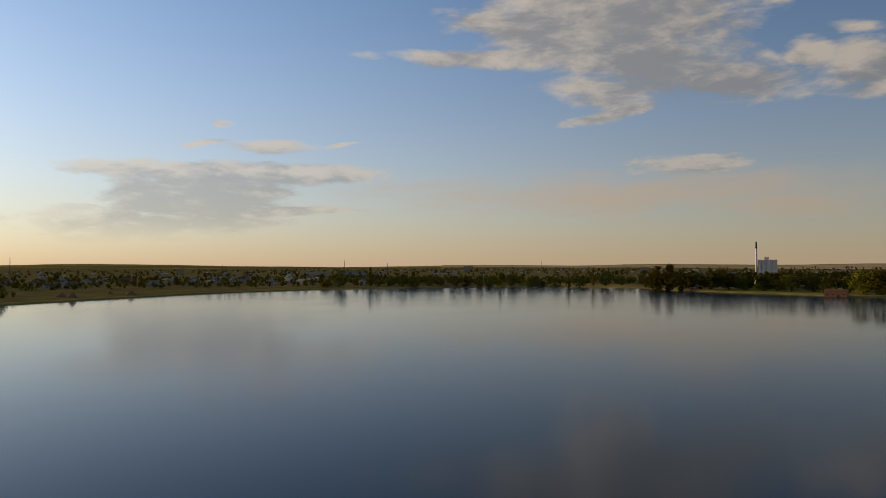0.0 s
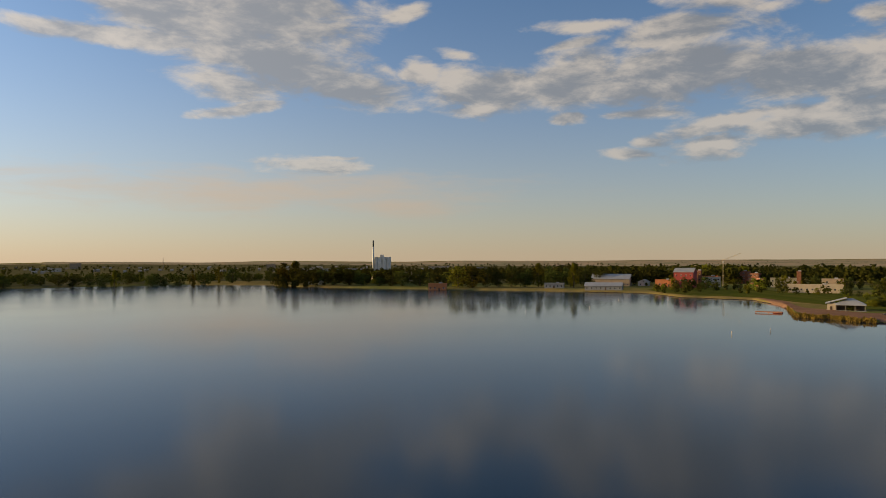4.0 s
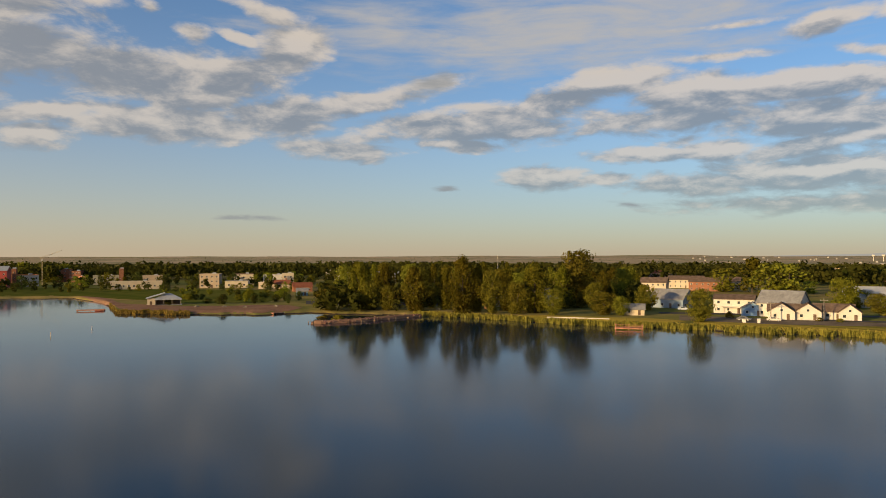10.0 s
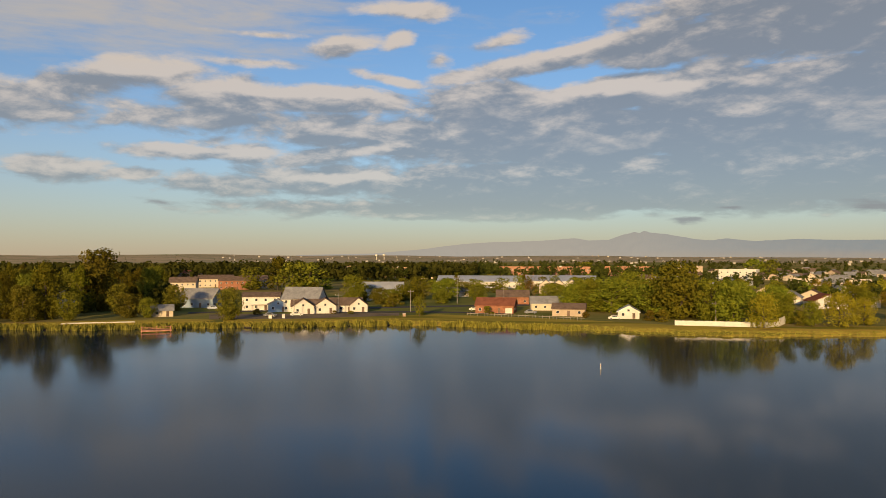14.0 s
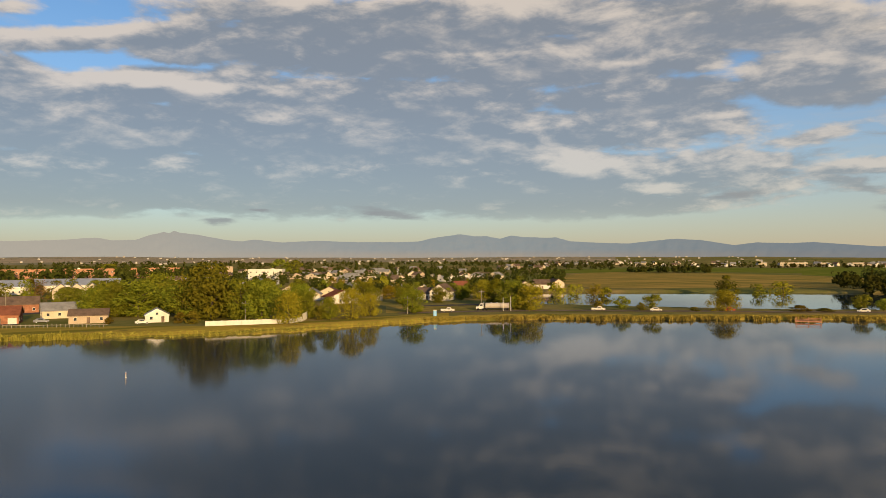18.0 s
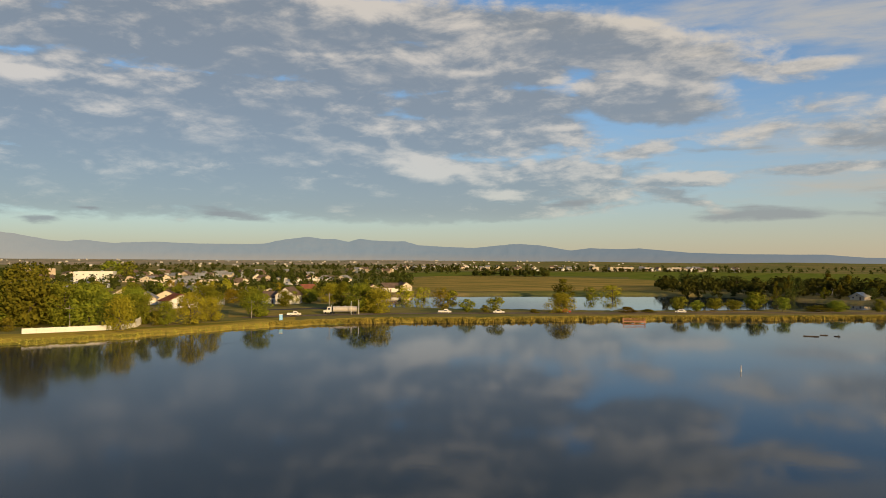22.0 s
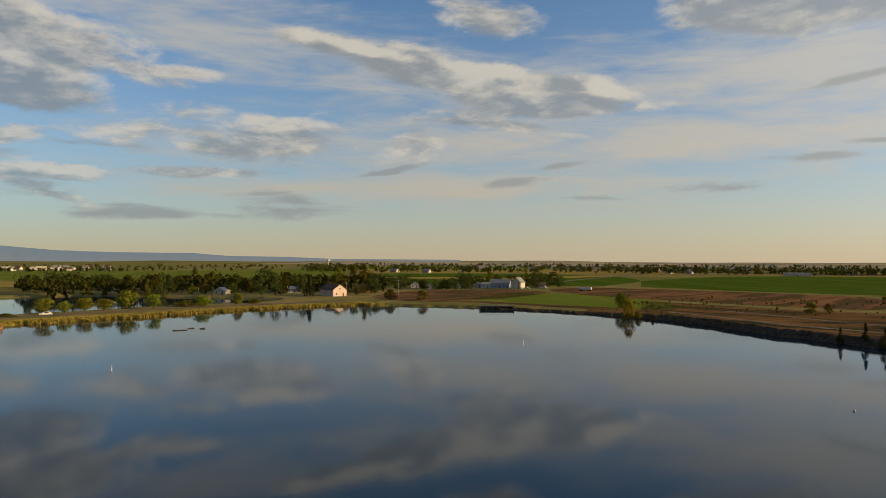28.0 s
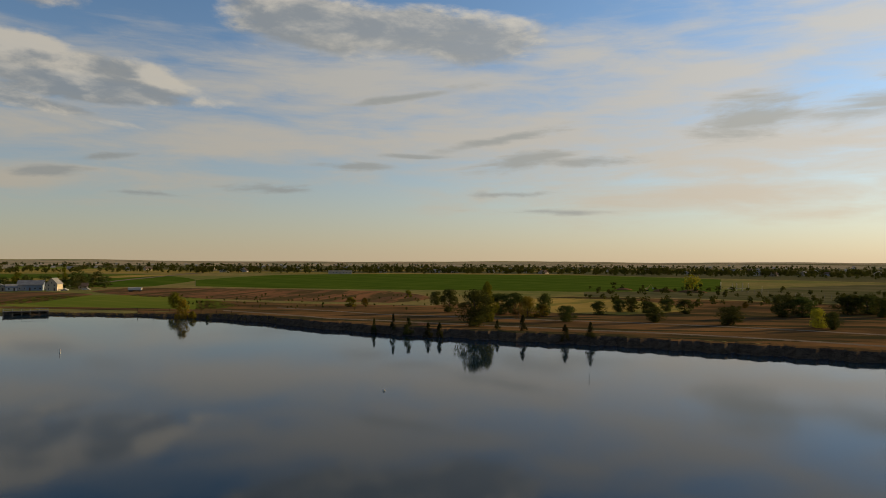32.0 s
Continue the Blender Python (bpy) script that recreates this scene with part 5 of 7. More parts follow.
def reeds(name, b0, b1, count, o0, o1, h0, h1, seed, label, mat=None, tufts=0):
    """Blades of grass along the shore; with tufts, gathered in that many rounded clumps."""
    rng = np.random.default_rng(seed)
    b = rng.uniform(b0, b1, count)
    if tufts:
        centre = rng.uniform(b0, b1, tufts)
        b = centre[rng.integers(0, tufts, count)] + rng.normal(0, 0.17, count)
    clump = np.array([0.5 + 0.7 * noise.noise(Vector((q * 2.6, seed, 0))) + 0.3 * noise.noise(Vector((q * 9.0, seed, 3))) for q in b])
    d = shore(b) + o0 + (o1 - o0) * rng.uniform(0, 1, count)
    h = rng.uniform(h0, h1, count) * (0.55 + 0.6 * clump)
    base = np.stack([d * np.sin(np.radians(b)), d * np.cos(np.radians(b)), np.maximum(height(b, d) - 0.1, -0.2)], 1)
    a = rng.uniform(0, 6.28, count)
    side = np.stack([np.cos(a), np.sin(a), np.zeros(count)], 1) * rng.uniform(0.12, 0.3, count)[:, None]
    lean = rng.normal(size=(count, 3)) * 0.18 + np.array([0, 0, 1])
    tip = base + lean * h[:, None]
    v = np.stack([base - side, base + side, tip + side * 0.6, tip - side * 0.6], 1).reshape(-1, 3)
    tagged(new(name, solid(name, v, np.arange(len(v)).reshape(-1, 4), mat or REED)), label, "reeds", kind="stuff")


reeds("reed_bank", 54.5, 60, 2500, -0.5, 5, 0.6, 1.2, 21, "tawny reeds round the park point")
reeds("reed_bank", 77, 112, 8000, 2, 9, 0.25, 0.6, 22, "golden reeds along the town shore")
reeds("sedge_clumps", 77, 126, 15000, -0.8, 2.6, 0.8, 1.6, 26, "rounded olive sedge clumps at the waterline", SEDGE, 170)
reeds("reed_bank", 112, 150, 10000, 0, 8, 0.15, 0.35, 23, "low yellow grass along the shore")
reeds("reed_bank", 150, 205, 10000, 1.5, 8, 0.3, 0.6, 24, "tall tawny grass along the causeway")
reeds("sedge_clumps", 156, 206, 13000, -0.8, 2.6, 0.5, 1.2, 27, "rounded tawny sedge clumps at the waterline", REED, 170)
reeds("reed_bank", 205, 232, 3500, 1, 6, 0.15, 0.4, 25, "short brown grass on the north bank", DRY_REED)


# ---------------------------------------------------------------- buildings
WHITE, CREAM, TANW, GREYW = paint(0.54, 0.49, 0.41), paint(0.48, 0.39, 0.27), paint(0.36, 0.27, 0.18), paint(0.28, 0.28, 0.28)
BRICK, RED, ORANGE = paint(0.32, 0.14, 0.08, 0.9, 0.3, 1.5), paint(0.30, 0.040, 0.032, 0.7), paint(0.60, 0.22, 0.08)
ROOF_BROWN, ROOF_GREY, ROOF_RED = paint(0.16, 0.11, 0.08, 0.9, 0.3, 2), paint(0.24, 0.23, 0.22, 0.85, 0.25, 2), paint(0.23, 0.085, 0.05, 0.85, 0.25, 2)
ROOF_TIN = material("tin_roof", (0.42, 0.41, 0.39), 0.42, 0.15, 4, metal=0.35)
BLUEW = paint(0.20, 0.30, 0.42)
PANE_MESH = {}


def box_mesh(x, y, z, mat):
    """A block standing on its base centre; alike blocks share their mesh."""
    key = (round(x, 2), round(y, 2), round(z, 2), mat.name)
    if key not in PANE_MESH:
        PANE_MESH[key] = Shape().box(-x / 2, -y / 2, 0, x / 2, y / 2, z).mesh("block", mat)
    return PANE_MESH[key]


def window(parent, x, y, z, w=1.1, h=1.2, turn=0.0, frame_mat=None):
    """A framed window set on a wall at (x, y, z), facing the wall's -y."""
    ob = part("window", box_mesh(w, 0.10, h, frame_mat or WHITE), None, parent, place=pose(x, y, z, 0, 0, turn))
    part("pane", box_mesh(w * 0.82, 0.06, h * 0.82, GLASS), None, ob, place=pose(0, -0.05, h * 0.09))
    return ob


def gable_house(b, d, w, deep, eave, ridge, wall, roof, label, turn=0.0, ridge_along="x", storeys=1, garage=False, chimney=False, porch=False, name="house", group=""):
    """A house with a pitched roof; w across, deep back, heights in metres. ridge_along: x, or y for a gable to the front."""
    ob = thing(name, b, d, label, "house" if name == "house" else name.replace("_", " "), turn, group=group)
    hw, hd = w / 2, deep / 2
    s = Shape().box(-hw, -hd, -0.5, hw, hd, eave)
    t, o = 0.22, 0.45
    r = Shape()
    if ridge_along == "x":
        s.add([(-hw, -hd, eave), (-hw, hd, eave), (-hw, 0, ridge), (hw, -hd, eave), (hw, hd, eave), (hw, 0, ridge)], [(0, 2, 1), (3, 4, 5)])
        lo = eave - (ridge - eave) * o / hd
        for q in (-1, 1):
            r.add([(-hw - o, q * (hd + o), lo), (hw + o, q * (hd + o), lo), (hw + o, 0, ridge), (-hw - o, 0, ridge),
                   (-hw - o, q * (hd + o), lo + t), (hw + o, q * (hd + o), lo + t), (hw + o, 0, ridge + t), (-hw - o, 0, ridge + t)],
                  [(0, 1, 2, 3), (4, 5, 6, 7), (0, 1, 5, 4), (1, 2, 6, 5), (3, 0, 4, 7)])
    else:
        s.add([(-hw, -hd, eave), (hw, -hd, eave), (0, -hd, ridge), (-hw, hd, eave), (hw, hd, eave), (0, hd, ridge)], [(0, 1, 2), (4, 3, 5)])
        lo = eave - (ridge - eave) * o / hw
        for q in (-1, 1):
            r.add([(q * (hw + o), -hd - o, lo), (q * (hw + o), hd + o, lo), (0, hd + o, ridge), (0, -hd - o, ridge),
                   (q * (hw + o), -hd - o, lo + t), (q * (hw + o), hd + o, lo + t), (0, hd + o, ridge + t), (0, -hd - o, ridge + t)],
                  [(0, 1, 2, 3), (4, 5, 6, 7), (0, 1, 5, 4), (1, 2, 6, 5), (3, 0, 4, 7)])
    part("wall", s, wall, ob)
    part("roof", r, roof, ob)
    level = eave / storeys
    n = max(2, int(w / 3.2))
    for k in range(storeys):
        for i in range(n):
            x = -hw + w * (i + 0.5) / n
            if k == 0 and garage and i == n - 1:
                part("garage_door", box_mesh(2.6, 0.12, 2.1, WHITE), None, ob, place=pose(x, -hd - 0.03, 0.1))
            elif k == 0 and i == n // 2:
                part("door", box_mesh(1.0, 0.12, 2.05, ROOF_BROWN), None, ob, place=pose(x, -hd - 0.03, 0.1))
            else:
                window(ob, x, -hd - 0.02, k * level + 0.95)
        if d < 420:
            for i in range(max(1, int(deep / 4))):
                y = -hd + deep * (i + 0.5) / max(1, int(deep / 4))
                window(ob, -hw - 0.02, y, k * level + 0.95, turn=-90)
                window(ob, hw + 0.02, y, k * level + 0.95, turn=90)
    if ridge_along == "y" and ridge - eave > 1.6:
        window(ob, 0, -hd - 0.02, eave + 0.1, 0.9, 0.9)
    if chimney:
        part("chimney", Shape().box(-0.4, -0.4, 0, 0.4, 0.4, 2.2).box(-0.48, -0.48, 2.0, 0.48, 0.48, 2.15), BRICK, ob, place=pose(hw * 0.4, 0.5, ridge - 1.0))
    if porch:
        p = Shape().box(-hw * 0.6, -hd - 2.2, 2.5, hw * 0.6, -hd, 2.7)
        for i in range(4):
            x = -hw * 0.55 + hw * 1.1 * i / 3
            p.box(x - 0.08, -hd - 2.1, -0.3, x + 0.08, -hd - 1.94, 2.5)
        part("porch", p, WHITE, ob, "white timber porch")
    return ob


def flat_building(b, d, w, deep, h, wall, label, turn=0.0, storeys=1, roof=None, name="building", bays=0, band=None):
    """A flat-roofed building: walls, parapet, roof, rows of windows."""
    ob = thing(name, b, d, label, name.replace("_", " "), turn)
    hw, hd = w / 2, deep / 2
    part("wall", Shape().box(-hw, -hd, -0.5, hw, hd, h), wall, ob)
    cap = Shape()
    for x0, y0, x1, y1 in ((-hw - .15, -hd - .15, hw + .15, -hd + .2), (-hw - .15, hd - .2, hw + .15, hd + .15), (-hw - .15, -hd + .2, -hw + .2, hd - .2), (hw - .2, -hd + .2, hw + .15, hd - .2)):
        cap.box(x0, y0, h, x1, y1, h + 0.5)
    part("parapet", cap, band or wall, ob)
    part("roof", Shape().box(-hw + .2, -hd + .2, h, hw - .2, hd - .2, h + 0.15), roof or ROOF_GREY, ob)
    part("roof_unit", Shape().box(-1.2, -0.9, 0, 1.2, 0.9, 1.1).box(-1.0, -0.7, 1.1, 1.0, 0.7, 1.2), STEEL, ob, place=pose(hw * 0.35, 0, h + 0.15))
    n = bays or max(2, int(w / 5))
    for k in range(storeys):
        for i in range(n):
            x = -hw + w * (i + 0.5) / n
            if k == 0 and i == n // 2:
                part("door", box_mesh(1.4, 0.12, 2.1, ROOF_BROWN), None, ob, place=pose(x, -hd - 0.03, 0.1))
            else:
                window(ob, x, -hd - 0.02, k * h / storeys + h / storeys * 0.32, min(1.5, w / n * 0.4), min(1.3, h / storeys * 0.38))
    return ob


def car(b, d, body, label, turn=0.0, kind="car"):
    ob = thing("pickup_truck" if kind == "pickup" else "car", b, d, label, "truck" if kind == "pickup" else "car", turn, group="parked vehicles")
    s = Shape()
    prof = [(-2.3, 0.35), (2.3, 0.35), (2.35, 0.8), (1.3, 0.95), (0.7, 1.5), (-1.2, 1.52), (-1.9, 1.0), (-2.35, 0.9)] if kind == "car" else \
        [(-2.8, 0.45), (2.75, 0.45), (2.8, 1.0), (1.6, 1.15), (1.1, 1.8), (-0.3, 1.82), (-0.5, 1.15), (-2.8, 1.15)]
    n = len(prof)
    s.add([(x, -0.9, z) for x, z in prof] + [(x, 0.9, z) for x, z in prof],
          [tuple(range(n)), tuple(range(2 * n - 1, n - 1, -1))] + [(i, n + i, n + (i + 1) % n, (i + 1) % n) for i in range(n)])
    part("body", s, body, ob)
    x0, x1 = (-1.0, 0.6) if kind == "car" else (-0.2, 1.0)
    for q in (-1, 1):
        part("side_window", Shape().box(x0, q * 0.9 - 0.02, 1.02, x1, q * 0.9 + 0.02, 1.42), GLASS, ob)
        part("headlight", Shape().box(2.25, q * 0.65 - 0.18, 0.6, 2.38, q * 0.65 + 0.18, 0.78), WHITE, ob)
        for x in (-1.45, 1.45):
            wheel = part("wheel", Shape().tube((x, q * 0.72, 0.33), (x, q * 0.95, 0.33), 0.33, 0.33, 12), RUBBER, ob)
            part("rim", Shape().tube((x, q * 0.95, 0.33), (x, q * 0.97, 0.33), 0.19, 0.19, 10), STEEL, wheel)
    return ob


def pole(b, d, h, label="weathered timber utility pole", arms=True, mat=None, name="utility_pole"):
    ob = thing(name, b, d, label, "pole")
    part("post", Shape().tube((0, 0, -0.5), (0, 0, h), 0.17, 0.11, 8), mat or GREY_WOOD, ob)
    if arms:
        part("crossarm", Shape().box(-1.2, -0.07, h - 0.9, 1.2, 0.07, h - 0.75), GREY_WOOD, ob)
        for x in (-1.05, 0, 1.05):
            part("insulator", Shape().tube((x, 0, h - 0.75), (x, 0, h - 0.5), 0.06, 0.04, 6), STEEL, ob)
    return ob


def wires(name, ends, label):
    s = Shape()
    for (b0, d0, z0), (b1, d1, z1) in zip(ends, ends[1:]):
        p, q = at(b0, d0, z0), at(b1, d1, z1)
        last = p
        for k in range(1, 9):
            u = k / 8
            w = p.lerp(q, u) - Vector((0, 0, 2.2 * u * (1 - u)))
            s.tube(last, w, 0.03, 0.03, 4)
            last = w
    tagged(part(name, s, RUBBER), label, "cable")


def buoy(b, d):
    ob = thing("buoy", b, d, "white marker buoy floating on the lake", "buoy", z=0.0, group="marker buoys")
    part("float", Shape().lathe([(0.038, -0.225), (0.165, -0.108), (0.165, 0.108), (0.090, 0.198)], 14), WHITE, ob, smooth=True)
    part("marker_post", Shape().lathe([(0.083, 0.180), (0.083, 1.125), (0.053, 1.188)], 12), WHITE, ob)
    part("stripe", Shape().lathe([(0.086, 0.765), (0.086, 0.900)], 12), ORANGE, ob)


# ---- far shore industry
def silos():
    ob = thing("grain_silos", 24.2, 1400, "cluster of tall pale concrete silos", "silo")
    z0 = 24 + 1400 * math.tan(radians(0.24)) - 1.3
    conc = paint(0.80, 0.76, 0.68, 0.85, 0.15, 6)
    for i, x in enumerate((-12.5, -4.2, 4.2, 12.5)):
        for y in (-5, 5):
            part("silo", Shape().lathe([(4.3, -1), (4.3, z0 - 0.6), (4.45, z0 - 0.5), (4.45, z0)], 24), conc, ob, place=pose(x, y, 0))
    part("headhouse", Shape().box(-4, -3.5, z0, 3.5, 3.5, z0 + 4.0).box(-2.6, -2, z0 + 4, -0.4, 2, z0 + 5.2).box(1, -2, z0 + 4, 2.6, 2, z0 + 5), conc, ob)
    top = 24 + 1400 * math.tan(radians(1.55)) - 1.3
    ch = thing("factory_chimney", 23.5, 1390, "tall slim concrete chimney with a dark top", "chimney")
    part("shaft", Shape().lathe([(2.3, -1), (1.5, top * 0.8)], 20), conc, ch, smooth=True)
    part("dark_band", Shape().lathe([(1.52, top * 0.8), (1.35, top)], 20), paint(0.10, 0.09, 0.08), ch, "soot-dark chimney top", smooth=True)


silos()
flat_building(28.6, 578, 14, 9, 5.6, ORANGE, "orange brick boathouse at the water", 8, 1, ROOF_BROWN, bays=4)
for b, d in ((23.6, 800), (24.0, 802), (24.4, 804), (26.0, 800), (26.5, 802), (27.0, 804)):
    gable_house(b, d, 6.5, 9, 6.5, 9.5, CREAM, ROOF_GREY, "cream gabled town house above the trees", -20, "y", 2, group="gabled row houses")
for b, d, w, h, m, t in ((0.7, 1750, 26, 7, WHITE, "long white warehouse far off"), (-2.9, 1900, 14, 6, CREAM, "pale flat warehouse far off"), (2.0, 2300, 30, 16, TANW, "large far factory block"),
                         (-7, 1700, 60, 8, GREYW, "long grey far warehouse"), (-10, 1500, 50, 8, CREAM, "long pale far warehouse"), (-20, 1900, 14, 15, TANW, "square far tower block"),
                         (15.6, 1700, 20, 14, TANW, "grey far mill block"), (18, 1300, 60, 8, CREAM, "long pale industrial shed"), (21, 1250, 70, 8, GREYW, "long grey industrial shed"),
                         (29, 1500, 60, 9, CREAM, "long pale depot far behind the trees"), (32, 1450, 40, 8, GREYW, "grey depot behind the trees")):
    flat_building(b, d, w, 16, h, m, t, 0, 1)
for b, d, h in ((-31, 1800, 42), (-7.8, 1700, 34), (-4.4, 1700, 26), (7.8, 1800, 30), (-17, 1900, 24)):
    ob = thing("lattice_mast", b, d, "thin dark lattice mast far off", "mast")
    s = Shape()
    for q in (-1, 1):
        for k in range(8):
            s.tube((q * 1.2 * (1 - k / 9), 0, h * k / 8), (q * 1.2 * (1 - (k + 1) / 9), 0, h * (k + 1) / 8), 0.22, 0.22, 4)
            s.tube((q * 1.2 * (1 - k / 9), 0, h * k / 8), (-q * 1.2 * (1 - (k + 1) / 9), 0, h * (k + 1) / 8), 0.14, 0.14, 4)
    part("frame", s, paint(0.12, 0.12, 0.12), ob)
rng = random.Random(5)
for k in range(46):
    gable_house(rng.uniform(-32, -5), rng.uniform(830, 1250), rng.uniform(9, 14), rng.uniform(8, 11), 3, rng.uniform(5, 6.5), rng.choice((CREAM, GREYW, TANW, WHITE)), rng.choice((ROOF_BROWN, ROOF_GREY)),
                "low suburban house in morning shade", rng.uniform(-60, 60), rng.choice("xy"), group="far suburb houses")
for b, d, w, h in ((-27.9, 600, 9, 3.2), (-27.2, 585, 7, 4), (-24.8, 640, 5, 3), (-23.4, 625, 8, 3.2)):
    ob = thing("sand_heap", b, d, "pale heap of bare sand on the bank", "sand heap")
    s = Shape().lathe([(w / 2, -0.3), (w * 0.36, h * 0.35), (w * 0.2, h * 0.75), (w * 0.06, h)], 14)
    part("heap", s, SAND, ob, smooth=True)
gable_house(18.6, 690, 5, 6, 2.6, 4.2, WHITE, ROOF_TIN, "small white hut at the far shore", 20, "y", name="hut")
gable_house(19.4, 685, 5, 6, 2.6, 4.2, CREAM, ROOF_BROWN, "small cream hut at the far shore", -10, "y", name="hut")
gable_house(-6.3, 790, 5, 6, 5, 8, WHITE, ROOF_TIN, "narrow white boat shed at the far shore", 0, "y", name="hut")

# ---- south shore
flat_building(37.8, 582, 15, 10, 3.6, paint(0.34, 0.33, 0.30), "long grey lakeside building", 5, 1, ROOF_GREY, bays=5)
gable_house(41.6, 552, 27, 12, 3.2, 5.4, GREYW, ROOF_TIN, "long white metal shed with pale roof", 6, "x", name="shed")
gable_house(42.2, 640, 32, 20, 6.0, 10.0, TANW, ROOF_TIN, "large barn with a pale metal roof", 8, "x", name="barn")
gable_house(44.6, 640, 9, 8, 3.5, 5.5, WHITE, ROOF_TIN, "small white gabled shed", 10, "y", name="shed")
flat_building(46.1, 620, 14, 10, 5.5, ORANGE, "low orange workshop beside the red mill", 5, 1)


def mill():
    ob = gable_house(47.6, 607, 15, 14, 12.5, 15.5, RED, ROOF_TIN, "tall dark red mill with a metal roof", 12, "x", 3, name="mill")
    return ob


mill()
flat_building(48.55, 622, 4.4, 8, 13, BRICK, "narrow brick stair tower of the mill", 8, 3, bays=2)
flat_building(49.35, 628, 13.5, 12, 8.4, WHITE, "white and orange three-storey building", -12, 2, ROOF_BROWN, bays=4, band=ORANGE)


def crane():
    ob = thing("tower_crane", 50.25, 650, "slim steel crane with a raised jib", "crane")
    s = Shape()
    for x, y in ((-.5, -.5), (.5, -.5), (.5, .5), (-.5, .5)):
        s.box(x - 0.09, y - 0.09, -0.4, x + 0.09, y + 0.09, 21)
    for k in range(14):
        z = k * 1.5
        for q in (-0.5, 0.5):
            s.tube((-0.5, q, z), (0.5, q, z + 1.5), 0.05, 0.05, 4)
            s.tube((q, 0.5, z), (q, -0.5, z + 1.5), 0.05, 0.05, 4)
    part("mast", s, paint(0.45, 0.35, 0.2), ob)
    j = Shape()
    for q in (-0.3, 0.3):
        j.tube((-1.5, q, 20.6), (14, q, 27.2), 0.10, 0.08, 5)
    j.tube((-1.5, 0, 21.4), (14, 0, 27.6), 0.10, 0.08, 5)
    part("jib", j, paint(0.45, 0.35, 0.2), ob)
    part("cab", Shape().box(-0.8, -1.2, 19, 0.8, -0.4, 20.8), WHITE, ob)


crane()
ob = thing("storage_tank", 52.75, 648, "round orange storage tank", "tank")
part("tank_shell", Shape().lathe([(3.3, -0.3), (3.3, 5.2), (2.6, 6.4), (0.2, 7.0)], 24), paint(0.60, 0.24, 0.12), ob, smooth=True)
part("hatch", Shape().lathe([(0.5, 6.9), (0.5, 7.3)], 10), STEEL, ob)
flat_building(54.3, 636, 19, 14, 7.0, paint(0.30, 0.27, 0.18), "olive-grey two-storey works block", 0, 2, ROOF_BROWN, bays=6)
flat_building(52.4, 705, 9, 10, 9.5, BRICK, "tall old brick works building", 15, 3, ROOF_BROWN, bays=4)
flat_building(51.6, 720, 12, 10, 11, BRICK, "old brick tower house", -10, 4, ROOF_BROWN, bays=3)
flat_building(55.3, 620, 3.2, 3.2, 12.5, BRICK, "square brick chimney tower", 0, 1, ROOF_BROWN, bays=2)
flat_building(56.3, 544, 33, 12, 5.0, CREAM, "long low cream building behind the lawn", -2, 1, ROOF_TIN, bays=10)
flat_building(57.4, 600, 14, 12, 7.5, TANW, "tan flat-roofed town building", 0, 2)
flat_building(61.5, 545, 13.5, 12, 9.6, TANW, "tan three-storey block behind the park", 10, 3, ROOF_GREY, bays=4)
flat_building(63.4, 545, 16, 12, 4.5, CREAM, "low cream shop building", 4, 1, ROOF_TIN)
flat_building(63.9, 590, 15, 12, 8.5, CREAM, "cream office block with a dark roof edge", 0, 2, ROOF_GREY, band=ROOF_BROWN)
flat_building(66.2, 595, 18, 12, 7.5, WHITE, "white flat-roofed town building", 0, 2, ROOF_TIN)
flat_building(67.2, 578, 9, 10, 9.0, CREAM, "cream block with a tin roof", 0, 2, ROOF_TIN)
flat_building(65.6, 520, 10, 9, 4.2, CREAM, "low cream service building", 6, 1)
gable_house(66.8, 516, 12, 9, 3.6, 6, TANW, ROOF_RED, "tan house with a red roof", 15, "x", chimney=True)
gable_house(68.3, 474, 12, 10, 3.2, 5.6, BRICK, ROOF_RED, "small house with a bright red roof", -5, "x")
gable_house(68.3, 425, 6.5, 6, 2.6, 4.2, paint(0.16, 0.24, 0.28), ROOF_GREY, "low blue-grey park building", 0, "x", name="hut")
flat_building(72.0, 640, 14, 10, 8, TANW, "tan building between trees", 0, 2)
flat_building(71.2, 700, 26, 10, 9, WHITE, "white building with a flat roof among trees", 0, 2, ROOF_TIN)
gable_house(74.8, 600, 22, 14, 7, 10, WHITE, ROOF_TIN, "large white gabled building among trees", 20, "x", 2)
gable_house(78.8, 520, 7, 8, 6.5, 9.5, WHITE, ROOF_GREY, "white two-storey house between trees", 0, "y", 2)
gable_house(77.8, 345, 9, 7, 2.8, 4.4, GREYW, ROOF_GREY, "low grey cabin under the trees", 0, "x", name="hut")
gable_house(80.2, 352, 7, 9, 5.4, 8.6, paint(0.30, 0.33, 0.33), ROOF_GREY, "grey gabled house under tall trees", 0, "y", 2)


def hip_roof(x0, y0, x1, y1, z, top, run):
    """A hipped roof with a thick eave."""
    ym = (y0 + y1) / 2
    return Shape().add([(x0, y0, z), (x1, y0, z), (x1, y1, z), (x0, y1, z), (x0 + run, ym, top), (x1 - run, ym, top),
                        (x0, y0, z - 0.3), (x1, y0, z - 0.3), (x1, y1, z - 0.3), (x0, y1, z - 0.3)],
                       [(0, 1, 5, 4), (1, 2, 5), (2, 3, 4, 5), (3, 0, 4), (6, 7, 1, 0), (7, 8, 2, 1), (8, 9, 3, 2), (9, 6, 0, 3), (9, 8, 7, 6)])


